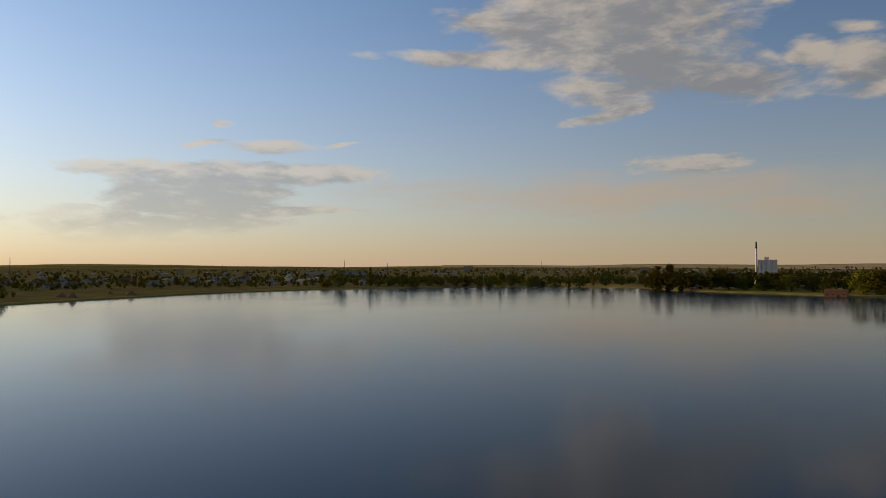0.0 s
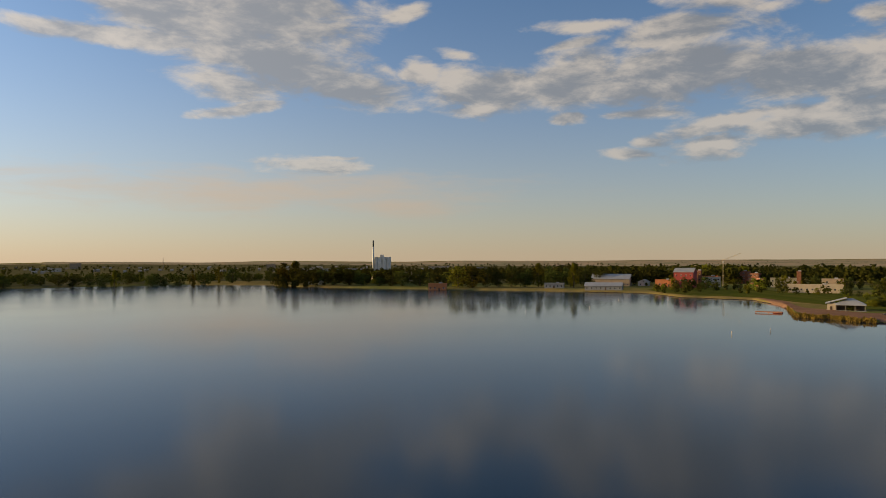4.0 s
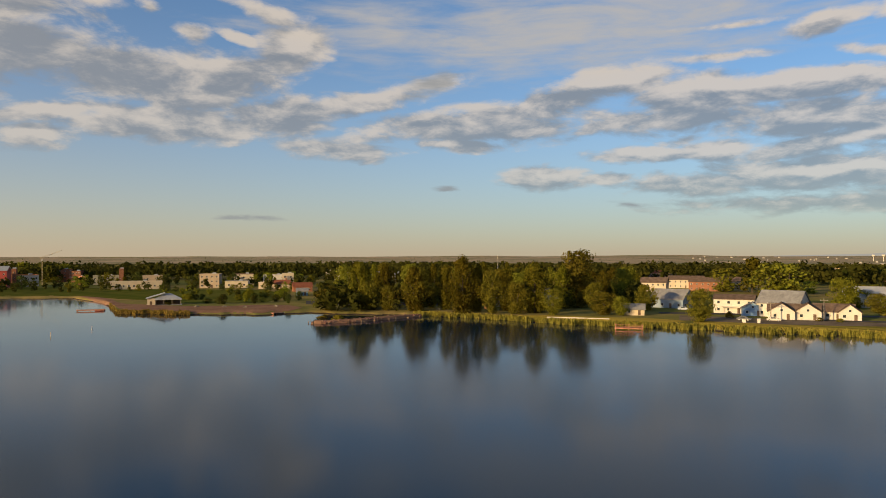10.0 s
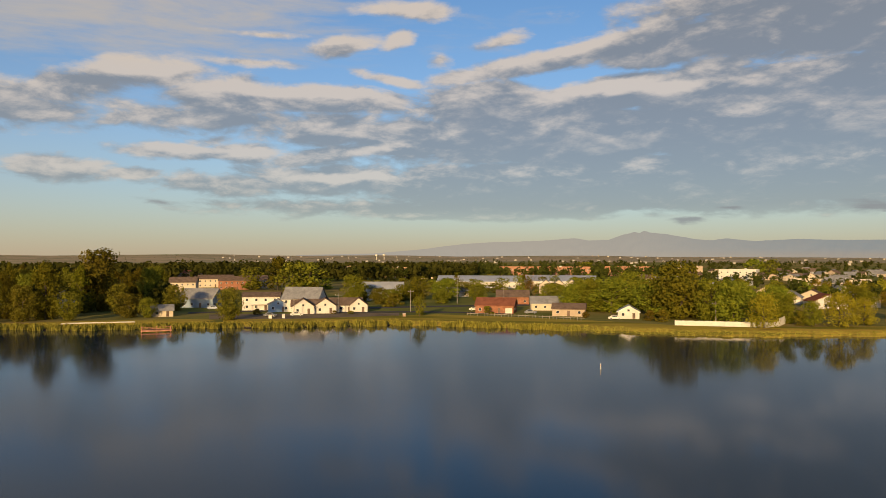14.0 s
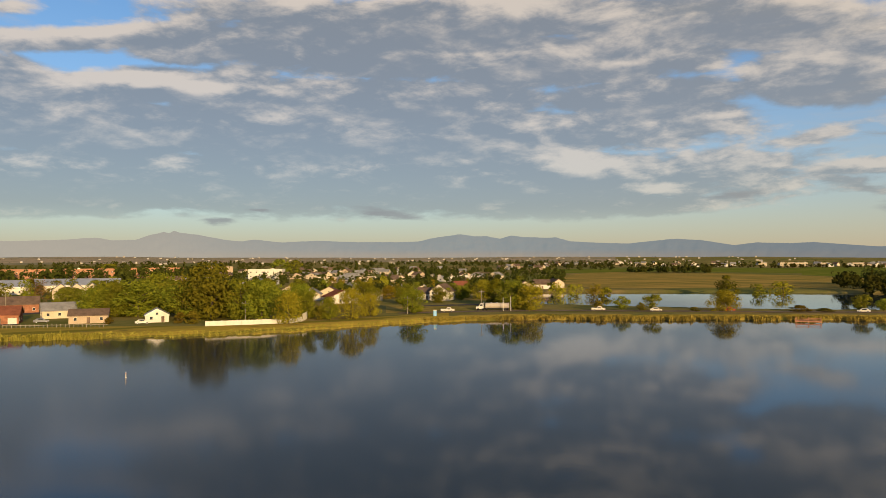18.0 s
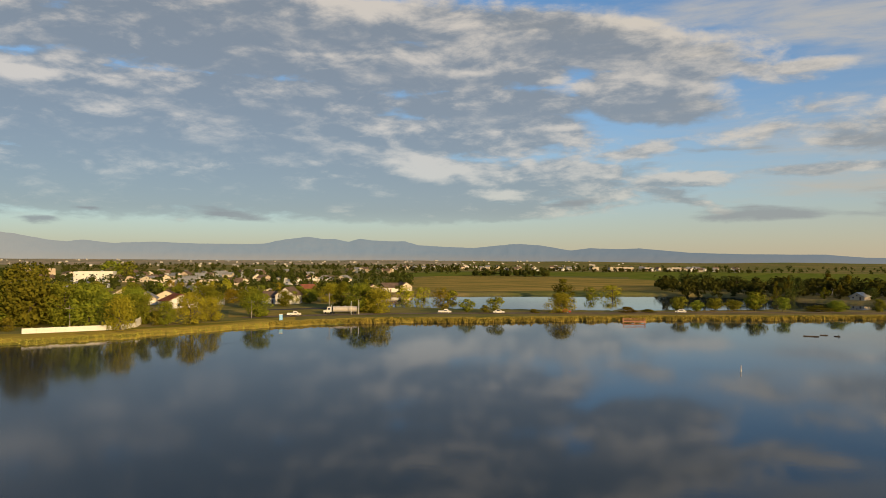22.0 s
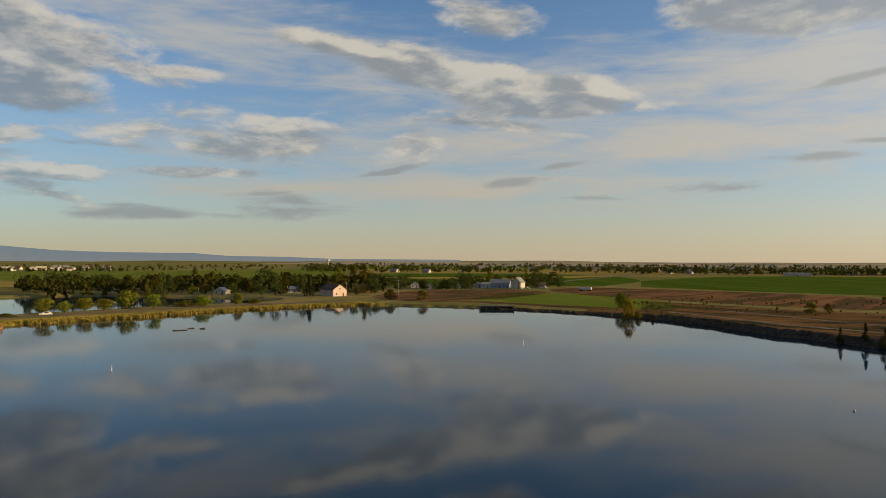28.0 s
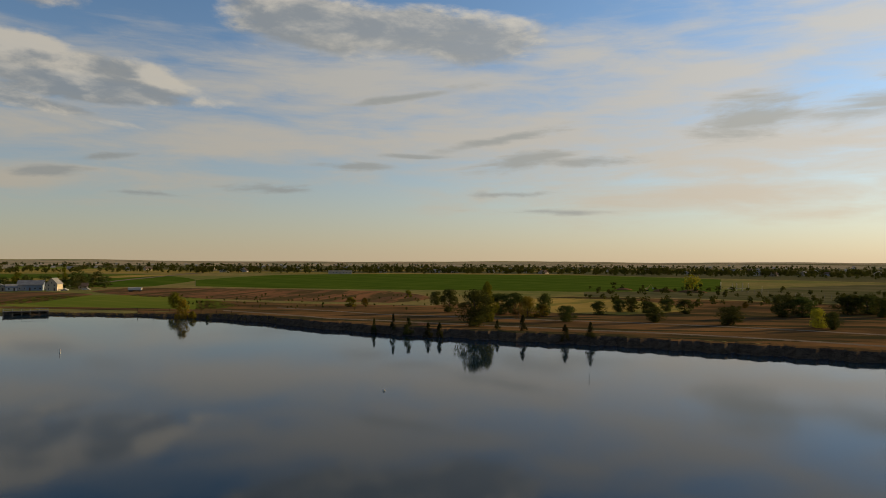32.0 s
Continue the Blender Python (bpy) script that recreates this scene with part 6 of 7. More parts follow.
def pavilion():
    ob = thing("park_pavilion", 58.2, 362, "open park shelter with a pale hipped roof and cream wing", "pavilion")
    ob.scale = (0.86, 0.86, 0.86)
    dark = paint(0.10, 0.075, 0.055)
    part("roof", hip_roof(-5.0, -6.2, 9.0, 5.0, 3.2, 6.2, 5.6), ROOF_TIN, ob, "pale hipped roof")
    part("wing_roof", Shape().add([(-9.2, -3.5, 3.7), (0.5, -3.5, 6.6), (0.5, 6.5, 6.6), (-9.2, 6.5, 3.7), (-9.2, -3.5, 3.4), (0.5, -3.5, 6.3), (0.5, 6.5, 6.3), (-9.2, 6.5, 3.4)],
                                  [(0, 1, 2, 3), (7, 6, 5, 4), (0, 4, 5, 1), (1, 5, 6, 2), (2, 6, 7, 3), (3, 7, 4, 0)]), ROOF_TIN, ob, "pale sloping wing roof")
    part("wing_wall", Shape().box(-8.4, -2.8, -0.3, -4.6, 6.0, 3.6), CREAM, ob, "cream masonry wing wall")
    part("wing_door", box_mesh(1.1, 0.1, 2.1, ROOF_BROWN), None, ob, place=pose(-6.6, -2.83, 0))
    # shade under the open roof, made as a dark-painted block
    part("store_room", Shape().box(-4.4, 0.5, -0.3, 8.2, 4.6, 2.88), dark, ob, "dark block put in for the shade under the roof")
    for x in (-4.4, -0.2, 4.0, 8.4):
        part("post", box_mesh(0.32, 0.32, 2.9, GREY_WOOD), None, ob, place=pose(x, -5.6, 0))
    part("floor_slab", Shape().box(-9.0, -6.2, -0.4, 9.0, 6.2, 0.08), paint(0.4, 0.37, 0.33), ob)


pavilion()


def jetty():
    ob = tagged(new("stone_jetty"), "low jetty of heaped pale stones with a flat top", "jetty")
    line = [(69.2, 262, 1.6), (70.3, 262, 1.7), (72.5, 266, 1.8), (75, 276, 1.9), (77.5, 288, 2.0)]
    s, n = Shape(), 40
    cl = []
    for k in range(n + 1):
        b = 69.2 + (77.5 - 69.2) * k / n
        cl.append(at(b, float(np.interp(b, [p[0] for p in line], [p[1] for p in line]))))
    rings = []
    for k in range(n + 1):
        side = (cl[min(k + 1, n)] - cl[max(k - 1, 0)]).cross(Vector((0, 0, 1))).normalized()
        rings += [cl[k] - side * 2.6 - Vector((0, 0, .6)), cl[k] - side * 1.5 + Vector((0, 0, .95)), cl[k] + side * 1.5 + Vector((0, 0, .95)), cl[k] + side * 2.6 - Vector((0, 0, .6))]
    s.add(rings, [(4 * k + q, 4 * k + q + 1, 4 * k + q + 5, 4 * k + q + 4) for k in range(n) for q in range(3)])
    part("causeway_top", s, SAND, ob)
    rg = random.Random(3)
    shapes = []
    for k in range(6):
        bm = bmesh.new()
        bmesh.ops.create_icosphere(bm, subdivisions=1, radius=0.5)
        for v in bm.verts:
            v.co *= rg.uniform(0.7, 1.15)
        me = bpy.data.meshes.new("stone")
        bm.to_mesh(me)
        bm.free()
        me.materials.append(ROCK)
        shapes.append(me)
    for k in range(230):
        i = rg.randrange(n)
        a, c = cl[i], cl[i + 1]
        side = (c - a).cross(Vector((0, 0, 1))).normalized() * (rg.choice((-1, -1, 1)))
        o = rg.uniform(1.4, 2.7)
        p = a.lerp(c, rg.random()) + side * o + Vector((0, 0, 1.0 - (o - 1.3) * 0.85))
        if i < 2:
            p = cl[0] + Vector((rg.uniform(-2, 2), rg.uniform(-2, 2), rg.uniform(0, 0.8)))
        q = rg.uniform(0.5, 1.2)
        part("stone", shapes[k % 6], None, ob, place=pose(*p, rg.uniform(0, 360), rg.uniform(0, 360), rg.uniform(0, 360)) @ Matrix.Diagonal((q, q * 0.9, q * 0.7, 1)))


jetty()


def dock(b, d, w, deep, turn, label, rail=True):
    ob = thing("fishing_dock", b, d, label, "dock", turn, z=0.0)
    n = int(w / 0.6)
    for i in range(n):
        part("plank", box_mesh(w / n - 0.04, deep, 0.12, WOOD), None, ob, place=pose(-w / 2 + w * (i + 0.5) / n, 0, 0.62))
    for x in (-w / 2 + 0.3, 0, w / 2 - 0.3):
        for y in (-deep / 2 + 0.2, deep / 2 - 0.2):
            part("pile", Shape().tube((x, y, -1.5), (x, y, 1.7 if rail else 0.62), 0.13, 0.12, 8), WOOD, ob)
    part("beam", Shape().box(-w / 2, -deep / 2 - 0.06, 0.3, w / 2, -deep / 2 + 0.1, 0.61), WOOD, ob)
    if rail:
        for z in (1.15, 1.6):
            part("rail", Shape().box(-w / 2, -deep / 2 + 0.1, z, w / 2, -deep / 2 + 0.2, z + 0.12), WOOD, ob)
    return ob


dock(93.8, 243, 9, 3.5, 0, "reddish timber fishing dock at the reeds")
dock(178.4, 287, 8.5, 3.5, 0, "reddish timber fishing dock on the causeway")
dock(53.3, 350, 11, 0.9, 10, "low swimming raft beside the beach", False)
dock(66.0, 306, 6, 1.8, 60, "short grey boat ramp dock", False)
for b, d, w, t in ((190.6, 258, 4.5, 0), (191.4, 264, 2.2, 0), (192.2, 262, 1.8, 20)):
    ob = thing("floating_log", b, d, "dark waterlogged log floating near shore", "log", t, z=0.0)
    part("log_trunk", Shape().tube((-w / 2, 0, 0.05), (w / 2, 0.2, 0.08), 0.22, 0.16, 8), DARK_ROCK, ob)
    part("branch_stub", Shape().tube((w * 0.2, 0, 0.1), (w * 0.25, 0.1, 0.7), 0.08, 0.04, 6), DARK_ROCK, ob)
for b, d in ((35.5, 330), (50.8, 247), (40.5, 360), (53.4, 262), (42.7, 430), (127.8, 156), (186.0, 170), (217.0, 207)):
    buoy(b, d)

ob = thing("marker_stake", 256.4, 150, "thin dark stake standing in the water", "stake", z=0.0)
part("stake", Shape().tube((0, 0, -1), (0, 0, 1.1), 0.06, 0.05, 7), DARK_ROCK, ob)
# a plain ball stands in for a swimming white bird
ob = thing("bird_ball", 240.3, 133, "small white ball standing in for a bird on the water", "float", z=0.0)
part("ball", Shape().lathe([(0.02, -0.15), (0.2, -0.08), (0.25, 0.08), (0.16, 0.26), (0.02, 0.33)], 14), WHITE, ob, smooth=True)

# ---- town shore houses
gable_house(101.4, 312, 15, 10, 5.6, 7.2, WHITE, ROOF_BROWN, "white two-storey house with a low dark roof", 6, "x", 2, porch=True)
gable_house(102.6, 300, 8, 7, 2.9, 5.0, BLUEW, ROOF_GREY, "small blue-grey cottage by the yard", 0, "y")
gable_house(104.6, 300, 15, 12, 5.2, 9.6, WHITE, ROOF_GREY, "large white house with a grey gabled roof", 18, "x", 2)
for b, d in ((104.5, 288), (106.2, 290)):
    gable_house(b, d, 8.5, 9, 2.9, 5.8, WHITE, ROOF_BROWN, "white gabled wing of a lakeside row", 0, "y", group="lakeside row houses")
gable_house(105.3, 292, 17, 8, 2.9, 5.2, WHITE, ROOF_BROWN, "long white lakeside row house", 0, "x", group="lakeside row houses")
gable_house(107.8, 296, 13, 8, 2.9, 5.4, WHITE, ROOF_BROWN, "white lakeside row house with brown roof", 4, "x", group="lakeside row houses")
gable_house(108.8, 294, 7, 9, 2.9, 5.6, WHITE, ROOF_BROWN, "white gabled wing of a lakeside row", 0, "y", group="lakeside row houses")
gable_house(97.0, 335, 15, 12, 4.0, 8.0, paint(0.20, 0.25, 0.30), ROOF_GREY, "blue-grey house shaped like a barn", 25, "x", name="barn")
gable_house(94.2, 288, 7.5, 6, 2.4, 4.2, CREAM, ROOF_GREY, "small cream boathouse by the reeds", 0, "x", name="hut")
gable_house(95.7, 480, 16, 11, 6, 9, CREAM, ROOF_BROWN, "cream two-storey house behind trees", 10, "x", 2)
for b, d, w, m in ((96.3, 600, 20, TANW), (98.0, 540, 24, CREAM), (99.6, 500, 24, BRICK), (100.8, 520, 18, TANW)):
    gable_house(b, d, w, 12, 6, 8.6, m, ROOF_BROWN, "brown-roofed two-storey apartment block", 4, "x", 2, group="apartment blocks")
gable_house(95.5, 640, 16, 12, 7, 10, TANW, ROOF_RED, "house with a red roof above the trees", 0, "x", 2)
gable_house(90.2, 470, 11, 9, 5, 8, WHITE, ROOF_RED, "white house with a red roof among trees", 0, "x", 2)
gable_house(87.7, 330, 9, 8, 4.6, 8.4, paint(0.28, 0.31, 0.36), ROOF_GREY, "grey steep-gabled house under trees", 0, "y", 2)
gable_house(84.2, 326, 7, 6, 2.6, 4.2, WHITE, ROOF_GREY, "small white cottage under trees", 0, "x")
gable_house(83.0, 312, 4, 4, 2.2, 3.4, BRICK, ROOF_RED, "small red shed under the trees", 0, "y", name="shed")
gable_house(110.4, 372, 25, 14, 5.0, 9.0, WHITE, ROOF_TIN, "white barn with a broad pale roof", 8, "x", name="barn")
gable_house(110.0, 430, 14, 9, 4, 6.4, BRICK, ROOF_RED, "red-roofed brick house among trees", 0, "x")
gable_house(116.6, 400, 12, 9, 3, 5, CREAM, ROOF_GREY, "low cream bungalow behind the street", -5, "x")
gable_house(119.7, 288, 15, 11, 3.2, 5.8, BRICK, ROOF_RED, "red brick bungalow with a dark red roof", 8, "x", garage=True)
gable_house(121.0, 341, 15, 10, 3.6, 6.4, BRICK, ROOF_BROWN, "brown brick house behind the bungalow", 0, "x")
gable_house(123.8, 305, 15, 9, 3.0, 5.6, CREAM, ROOF_GREY, "tan bungalow with a grey roof", -6, "x", garage=True)
gable_house(125.4, 277, 12, 8, 2.8, 4.6, TANW, ROOF_BROWN, "tan cabin with a brown roof", 4, "x")
gable_house(129.9, 271, 7.5, 8, 2.5, 4.6, WHITE, ROOF_TIN, "small bright white shed with a gabled front", 0, "y", name="shed")
for b, d in ((123.6, 436), (124.6, 438), (125.6, 440)):
    gable_house(b, d, 8, 9, 5, 8.2, CREAM, ROOF_GREY, "pale gabled town house in a row", 0, "y", 2, group="gabled town houses")
for b, d, w in ((118.6, 515, 62), (124.6, 528, 52)):
    gable_house(b, d, w, 26, 4.4, 8.2, WHITE, ROOF_TIN, "very long white storage shed with a broad pale roof", 4, "x", name="warehouse", group="storage sheds")
flat_building(123.5, 800, 98, 24, 10, paint(0.38, 0.19, 0.11, 0.9, 0.2, 3), "long orange brick school", 0, 2, ROOF_GREY, bays=18)
flat_building(129.6, 840, 62, 24, 10, paint(0.38, 0.19, 0.11, 0.9, 0.2, 3), "orange brick school wing", 0, 2, ROOF_GREY, bays=12)
flat_building(108.2, 765, 22, 16, 11, paint(0.55, 0.36, 0.2), "tan brick hall above the trees", 0, 2)
flat_building(111.6, 735, 26, 14, 10, paint(0.5, 0.28, 0.15), "orange-tan school hall above trees", 0, 2)
flat_building(114.5, 700, 20, 14, 8, CREAM, "cream flat-roofed hall above trees", 0, 2)
flat_building(137.8, 760, 34, 20, 9, WHITE, "white modern hall beyond the trees", 10, 2, ROOF_TIN)
flat_building(134.0, 900, 40, 20, 10, TANW, "low tan building among trees", 0, 1)
flat_building(143.8, 620, 52, 14, 4.5, CREAM, "long low cream building in the suburb", 0, 1, ROOF_TIN)
flat_building(152.8, 640, 38, 12, 4.5, WHITE, "long low white building in the suburb", 0, 1, ROOF_TIN)


def white_fence():
    ob = tagged(new("white_fence"), "tall white board fence along the shore bank", "fence")
    pts = [(133.3, 246), (136.5, 247), (139.7, 249), (140.5, 256), (140.9, 268)]
    for k, ((b0, d0), (b1, d1)) in enumerate(zip(pts, pts[1:])):
        p, q = at(b0, d0), at(b1, d1)
        n = max(1, int((q - p).length / 1.2))
        ang = math.degrees(math.atan2(q.y - p.y, q.x - p.x))
        for i in range(n):
            c = p.lerp(q, (i + 0.5) / n)
            part("board", box_mesh((q - p).length / n - 0.03, 0.08, 1.85 if k < 3 else 2.7, WHITE), None, ob, place=pose(c.x, c.y, 1.1, 0, 0, ang))
            if i % 2 == 0:
                part("post", box_mesh(0.16, 0.16, 2.0 if k < 3 else 2.8, WHITE), None, ob, place=pose(*(p.lerp(q, i / n)).xy, 1.1, 0, 0, ang))


white_fence()
for b, d, h in ((132.1, 300, 8.0), (136.2, 256, 7.5), (142.8, 266, 8.0), (112.9, 290, 9), (116.6, 340, 13), (107.2, 284, 8), (103.8, 276, 7), (120.3, 320, 9), (148.7, 282, 7), (145.8, 290, 8), (154.6, 303, 8.5), (207.1, 470, 10), (203.0, 455, 9)):
    pole(b, d, h)
wires("power_line", [(126.5, 302, 9.6), (132.1, 300, 8.4), (136.2, 256, 7.9), (142.8, 266, 8.4), (148.7, 282, 7.4)], "thin dark power line between poles")
pole(83.7, 420, 24 + 420 * math.tan(radians(0.12)) - 1.3, "tall slim white flagpole above the trees", False, WHITE, "flagpole")
pole(156.3, 297, 5.5, "white gate post on the causeway", False, WHITE, "gate_post")
pole(156.9, 297, 6.0, "white gate post on the causeway", False, WHITE, "gate_post")

# ---- suburb
rng = random.Random(11)
gable_house(151.5, 372, 10, 12, 4.6, 8.2, WHITE, ROOF_BROWN, "white gabled house facing the lake", 18, "y", 2, garage=True)
gable_house(150.2, 378, 8, 10, 3.2, 6, WHITE, ROOF_BROWN, "low wing beside the white house", 18, "x")
for b, d, w in ((146.0, 374, 9), (147.6, 425, 9), (144.4, 450, 10), (145.0, 400, 9), (142.6, 395, 12), (141.2, 380, 10), (148.8, 440, 9), (139.8, 430, 11), (149.6, 470, 9), (152.9, 470, 9), (158.0, 470, 11), (159.3, 500, 11), (160.4, 520, 9), (143.4, 352, 14)):
    gable_house(b, d, w, 11, 3.2, 6.2, rng.choice((WHITE, CREAM, CREAM)), rng.choice((ROOF_BROWN, ROOF_GREY, ROOF_BROWN, ROOF_RED)), "pale suburban house with a gabled garage", rng.uniform(-25, 25), rng.choice("xyy"), garage=True, group="suburb houses")
for k in range(86):
    b = rng.uniform(131, 160)
    d = rng.uniform(480, 1150) if b < 153 else rng.uniform(540, 900) if b < 156 else rng.uniform(1150, 1400)
    gable_house(b, d, rng.uniform(9, 14), rng.uniform(9, 12), 3.2, rng.uniform(5.6, 7), rng.choice((CREAM, TANW, CREAM, GREYW)), rng.choice((ROOF_BROWN, ROOF_GREY, ROOF_BROWN)),
                "pale suburban house among garden trees", rng.uniform(-40, 40), rng.choice("xy"), group="suburb houses")
for k in range(60):
    gable_house(rng.uniform(158, 186), rng.uniform(1500, 2000), rng.uniform(8, 13), 9, 4, rng.uniform(6.5, 8), rng.choice((WHITE, WHITE, CREAM)), rng.choice((ROOF_BROWN, ROOF_GREY)),
                "pale house in the far subdivision", rng.uniform(-40, 40), rng.choice("xy"), group="far subdivision houses")
for b, d, w in ((177.5, 1620, 50), (179.5, 1600, 16), (175.5, 1600, 14), (181.5, 1650, 20)):
    flat_building(b, d, w, 20, 7, CREAM, "long white far barn", 0, 1, ROOF_TIN)

# ---- causeway vehicles and clutter
car(163.7, 304, WHITE, "white pickup on the causeway road", 0, "pickup")
car(168.0, 306, WHITE, "white sedan on the causeway road", 0)
car(173.1, 314, paint(0.45, 0.05, 0.03, 0.35), "red pickup on the causeway road", 0, "pickup")
car(181.8, 330, WHITE, "white sedan by the saplings", 180)
car(151.9, 293, WHITE, "white pickup on the shore track", 0, "pickup")
car(104.0, 276, WHITE, "white car in the gravel yard", 0)
car(102.0, 275, paint(0.05, 0.05, 0.06, 0.3), "dark car in the gravel yard", 10)
car(97.8, 318, paint(0.4, 0.42, 0.45, 0.35), "silver car beside the barn-like house", 0)
car(118.0, 297, WHITE, "white car beside the brick bungalow", 0)
car(122.4, 284, paint(0.1, 0.1, 0.12, 0.3), "dark car outside the brick bungalow", 0)
car(128.9, 263, WHITE, "white car beside the small shed", 0)
car(75.6, 345, WHITE, "white car in the park lot", 0)


def trailer(b, d, length, label, turn=0):
    ob = thing("truck_trailer", b, d, label, "trailer", turn)
    part("cargo_box", Shape().box(-length / 2, -1.25, 1.1, length / 2, 1.25, 2.9), WHITE, ob)
    part("chassis", Shape().box(-length / 2, -0.5, 0.8, length / 2, 0.5, 1.1), RUBBER, ob)
    for x in (-length / 2 + 1.2, -length / 2 + 2.4, length / 2 - 1.5):
        for q in (-1, 1):
            part("wheel", Shape().tube((x, q * 0.9, 0.5), (x, q * 1.2, 0.5), 0.5, 0.5, 12), RUBBER, ob)
    return ob




def tanker_truck(b, d, label, turn=0.0):
    """A lorry with a long rounded tank, its cab towards +x."""
    ob = thing("tanker_truck", b, d, label, "truck", turn)
    steel = paint(0.36, 0.31, 0.25, 0.45)
    tank = part("tank", Shape().tube((-7.2, 0, 2.05), (2.6, 0, 2.05), 1.15, 1.15, 20), steel, ob, "pale rounded steel tank", smooth=False)
    for x in (-4.6, -2.2, 0.3):
        part("hatch", Shape().tube((x, 0, 3.15), (x, 0, 3.38), 0.32, 0.32, 10), STEEL, tank)
    part("chassis", Shape().box(-7.2, -0.5, 0.7, 6.2, 0.5, 0.98), RUBBER, ob)
    cab = part("cab", Shape().add([(3.5, -1.15, 0.75), (6.5, -1.15, 0.75), (6.5, -1.15, 1.6), (5.2, -1.15, 1.75), (4.9, -1.15, 2.9), (3.5, -1.15, 2.95),
                                   (3.5, 1.15, 0.75), (6.5, 1.15, 0.75), (6.5, 1.15, 1.6), (5.2, 1.15, 1.75), (4.9, 1.15, 2.9), (3.5, 1.15, 2.95)],
                                  [(0, 1, 2, 3, 4, 5), (11, 10, 9, 8, 7, 6), (0, 6, 7, 1), (1, 7, 8, 2), (2, 8, 9, 3), (3, 9, 10, 4), (4, 10, 11, 5), (5, 11, 6, 0)]), WHITE, ob, "white bonneted cab")
    for q in (-1, 1):
        part("side_window", Shape().box(3.8, q * 1.15 - 0.03, 1.85, 4.8, q * 1.15 + 0.03, 2.6), GLASS, cab)
        part("exhaust_stack", Shape().tube((3.3, q * 0.95, 1.0), (3.3, q * 0.95, 3.5), 0.09, 0.09, 8), STEEL, cab)
    for x in (-6.4, -5.2, 2.4, 3.5, 5.7):
        for q in (-1, 1):
            part("wheel", Shape().tube((x, q * 0.85, 0.5), (x, q * 1.18, 0.5), 0.5, 0.5, 14), RUBBER, ob)
    return ob


tanker_truck(155.4, 300, "pale tanker lorry on the causeway road", 180)
trailer(221.8, 545, 9, "white box trailer on the farm track", 10)
trailer(216.0, 590, 8, "white trailer in the farmyard", 0)
ob = thing("portable_toilet", 150.9, 272, "blue portable toilet on the shore grass", "toilet")
part("cabin", Shape().box(-0.6, -0.6, -0.1, 0.6, 0.6, 2.1), paint(0.12, 0.30, 0.5), ob)
part("cabin_roof", Shape().box(-0.66, -0.66, 2.1, 0.66, 0.66, 2.3), WHITE, ob)
part("door", Shape().box(-0.45, -0.66, 0.1, 0.45, -0.6, 1.95), paint(0.2, 0.38, 0.55), ob)

# ---- north farmstead
ob = thing("spillway", 214.9, float(shore(214.9)) + 1.0, "dark concrete spillway with upright posts at the waterline", "spillway", z=0.0)
conc = paint(0.22, 0.19, 0.15, 0.9, 0.3, 1.5)
part("deck", Shape().box(-8.5, -1.4, 1.45, 8.5, 1.6, 1.75), conc, ob)
part("back_wall", Shape().box(-8.5, 1.2, -1.0, 8.5, 1.6, 1.45), conc, ob)
for x in (-8.2, -4.9, -1.6, 1.6, 4.9, 8.2):
    part("pier", Shape().box(x - 0.22, -1.3, -1.2, x + 0.22, 1.19, 1.45), conc, ob)
    part("rail_post", Shape().box(x - 0.06, -1.3, 1.75, x + 0.06, -1.18, 2.7), STEEL, ob)
part("handrail", Shape().box(-8.3, -1.28, 2.62, 8.3, -1.2, 2.7), STEEL, ob)
gable_house(202.0, 458, 9.5, 16, 4.2, 7.4, paint(0.55, 0.40, 0.31), ROOF_BROWN, "pale pink gabled farm building", -30, "y", name="barn")
gable_house(204.2, 500, 12, 9, 3, 6, BRICK, ROOF_BROWN, "brown farmhouse by tall trees", 0, "x")
gable_house(205.0, 505, 6, 6, 4.5, 7, BRICK, ROOF_RED, "narrow brick farm tower", 0, "y", name="hut")
gable_house(193.6, 490, 8, 8, 2.2, 4.4, CREAM, ROOF_TIN, "white gabled shed beneath dark trees", 25, "y", name="shed")
gable_house(191.2, 560, 12, 9, 3.6, 6.4, CREAM, ROOF_GREY, "white farmhouse with a grey roof", 20, "y", 2)
gable_house(199.0, 500, 10, 7, 3, 4.6, GREYW, ROOF_TIN, "open grey machine shed", 0, "x", name="shed")
gable_house(216.6, 576, 7.5, 10, 5.2, 9.0, CREAM, ROOF_GREY, "cream gabled barn front catching the sun", 20, "y", 2, name="barn")
gable_house(215.2, 590, 16, 10, 4, 7, paint(0.22, 0.26, 0.32), ROOF_GREY, "long dark blue barn", 10, "x", name="barn")
for b, d in ((209.6, 565), (210.8, 575), (212.0, 590), (213.4, 592), (208.4, 590), (218.4, 600), (214.0, 585)):
    gable_house(b, d, 6.5, 7, 2.6, 4.6, rng.choice((CREAM, WHITE, TANW)), rng.choice((ROOF_GREY, ROOF_BROWN)), "small pale farm cottage", rng.uniform(-20, 20), rng.choice("xy"), group="farm cottages")
for b, d in ((217.2, 572), (218.6, 580), (212.6, 575)):
    car(b, d, WHITE, "white farm pickup in the yard", 20, "pickup")
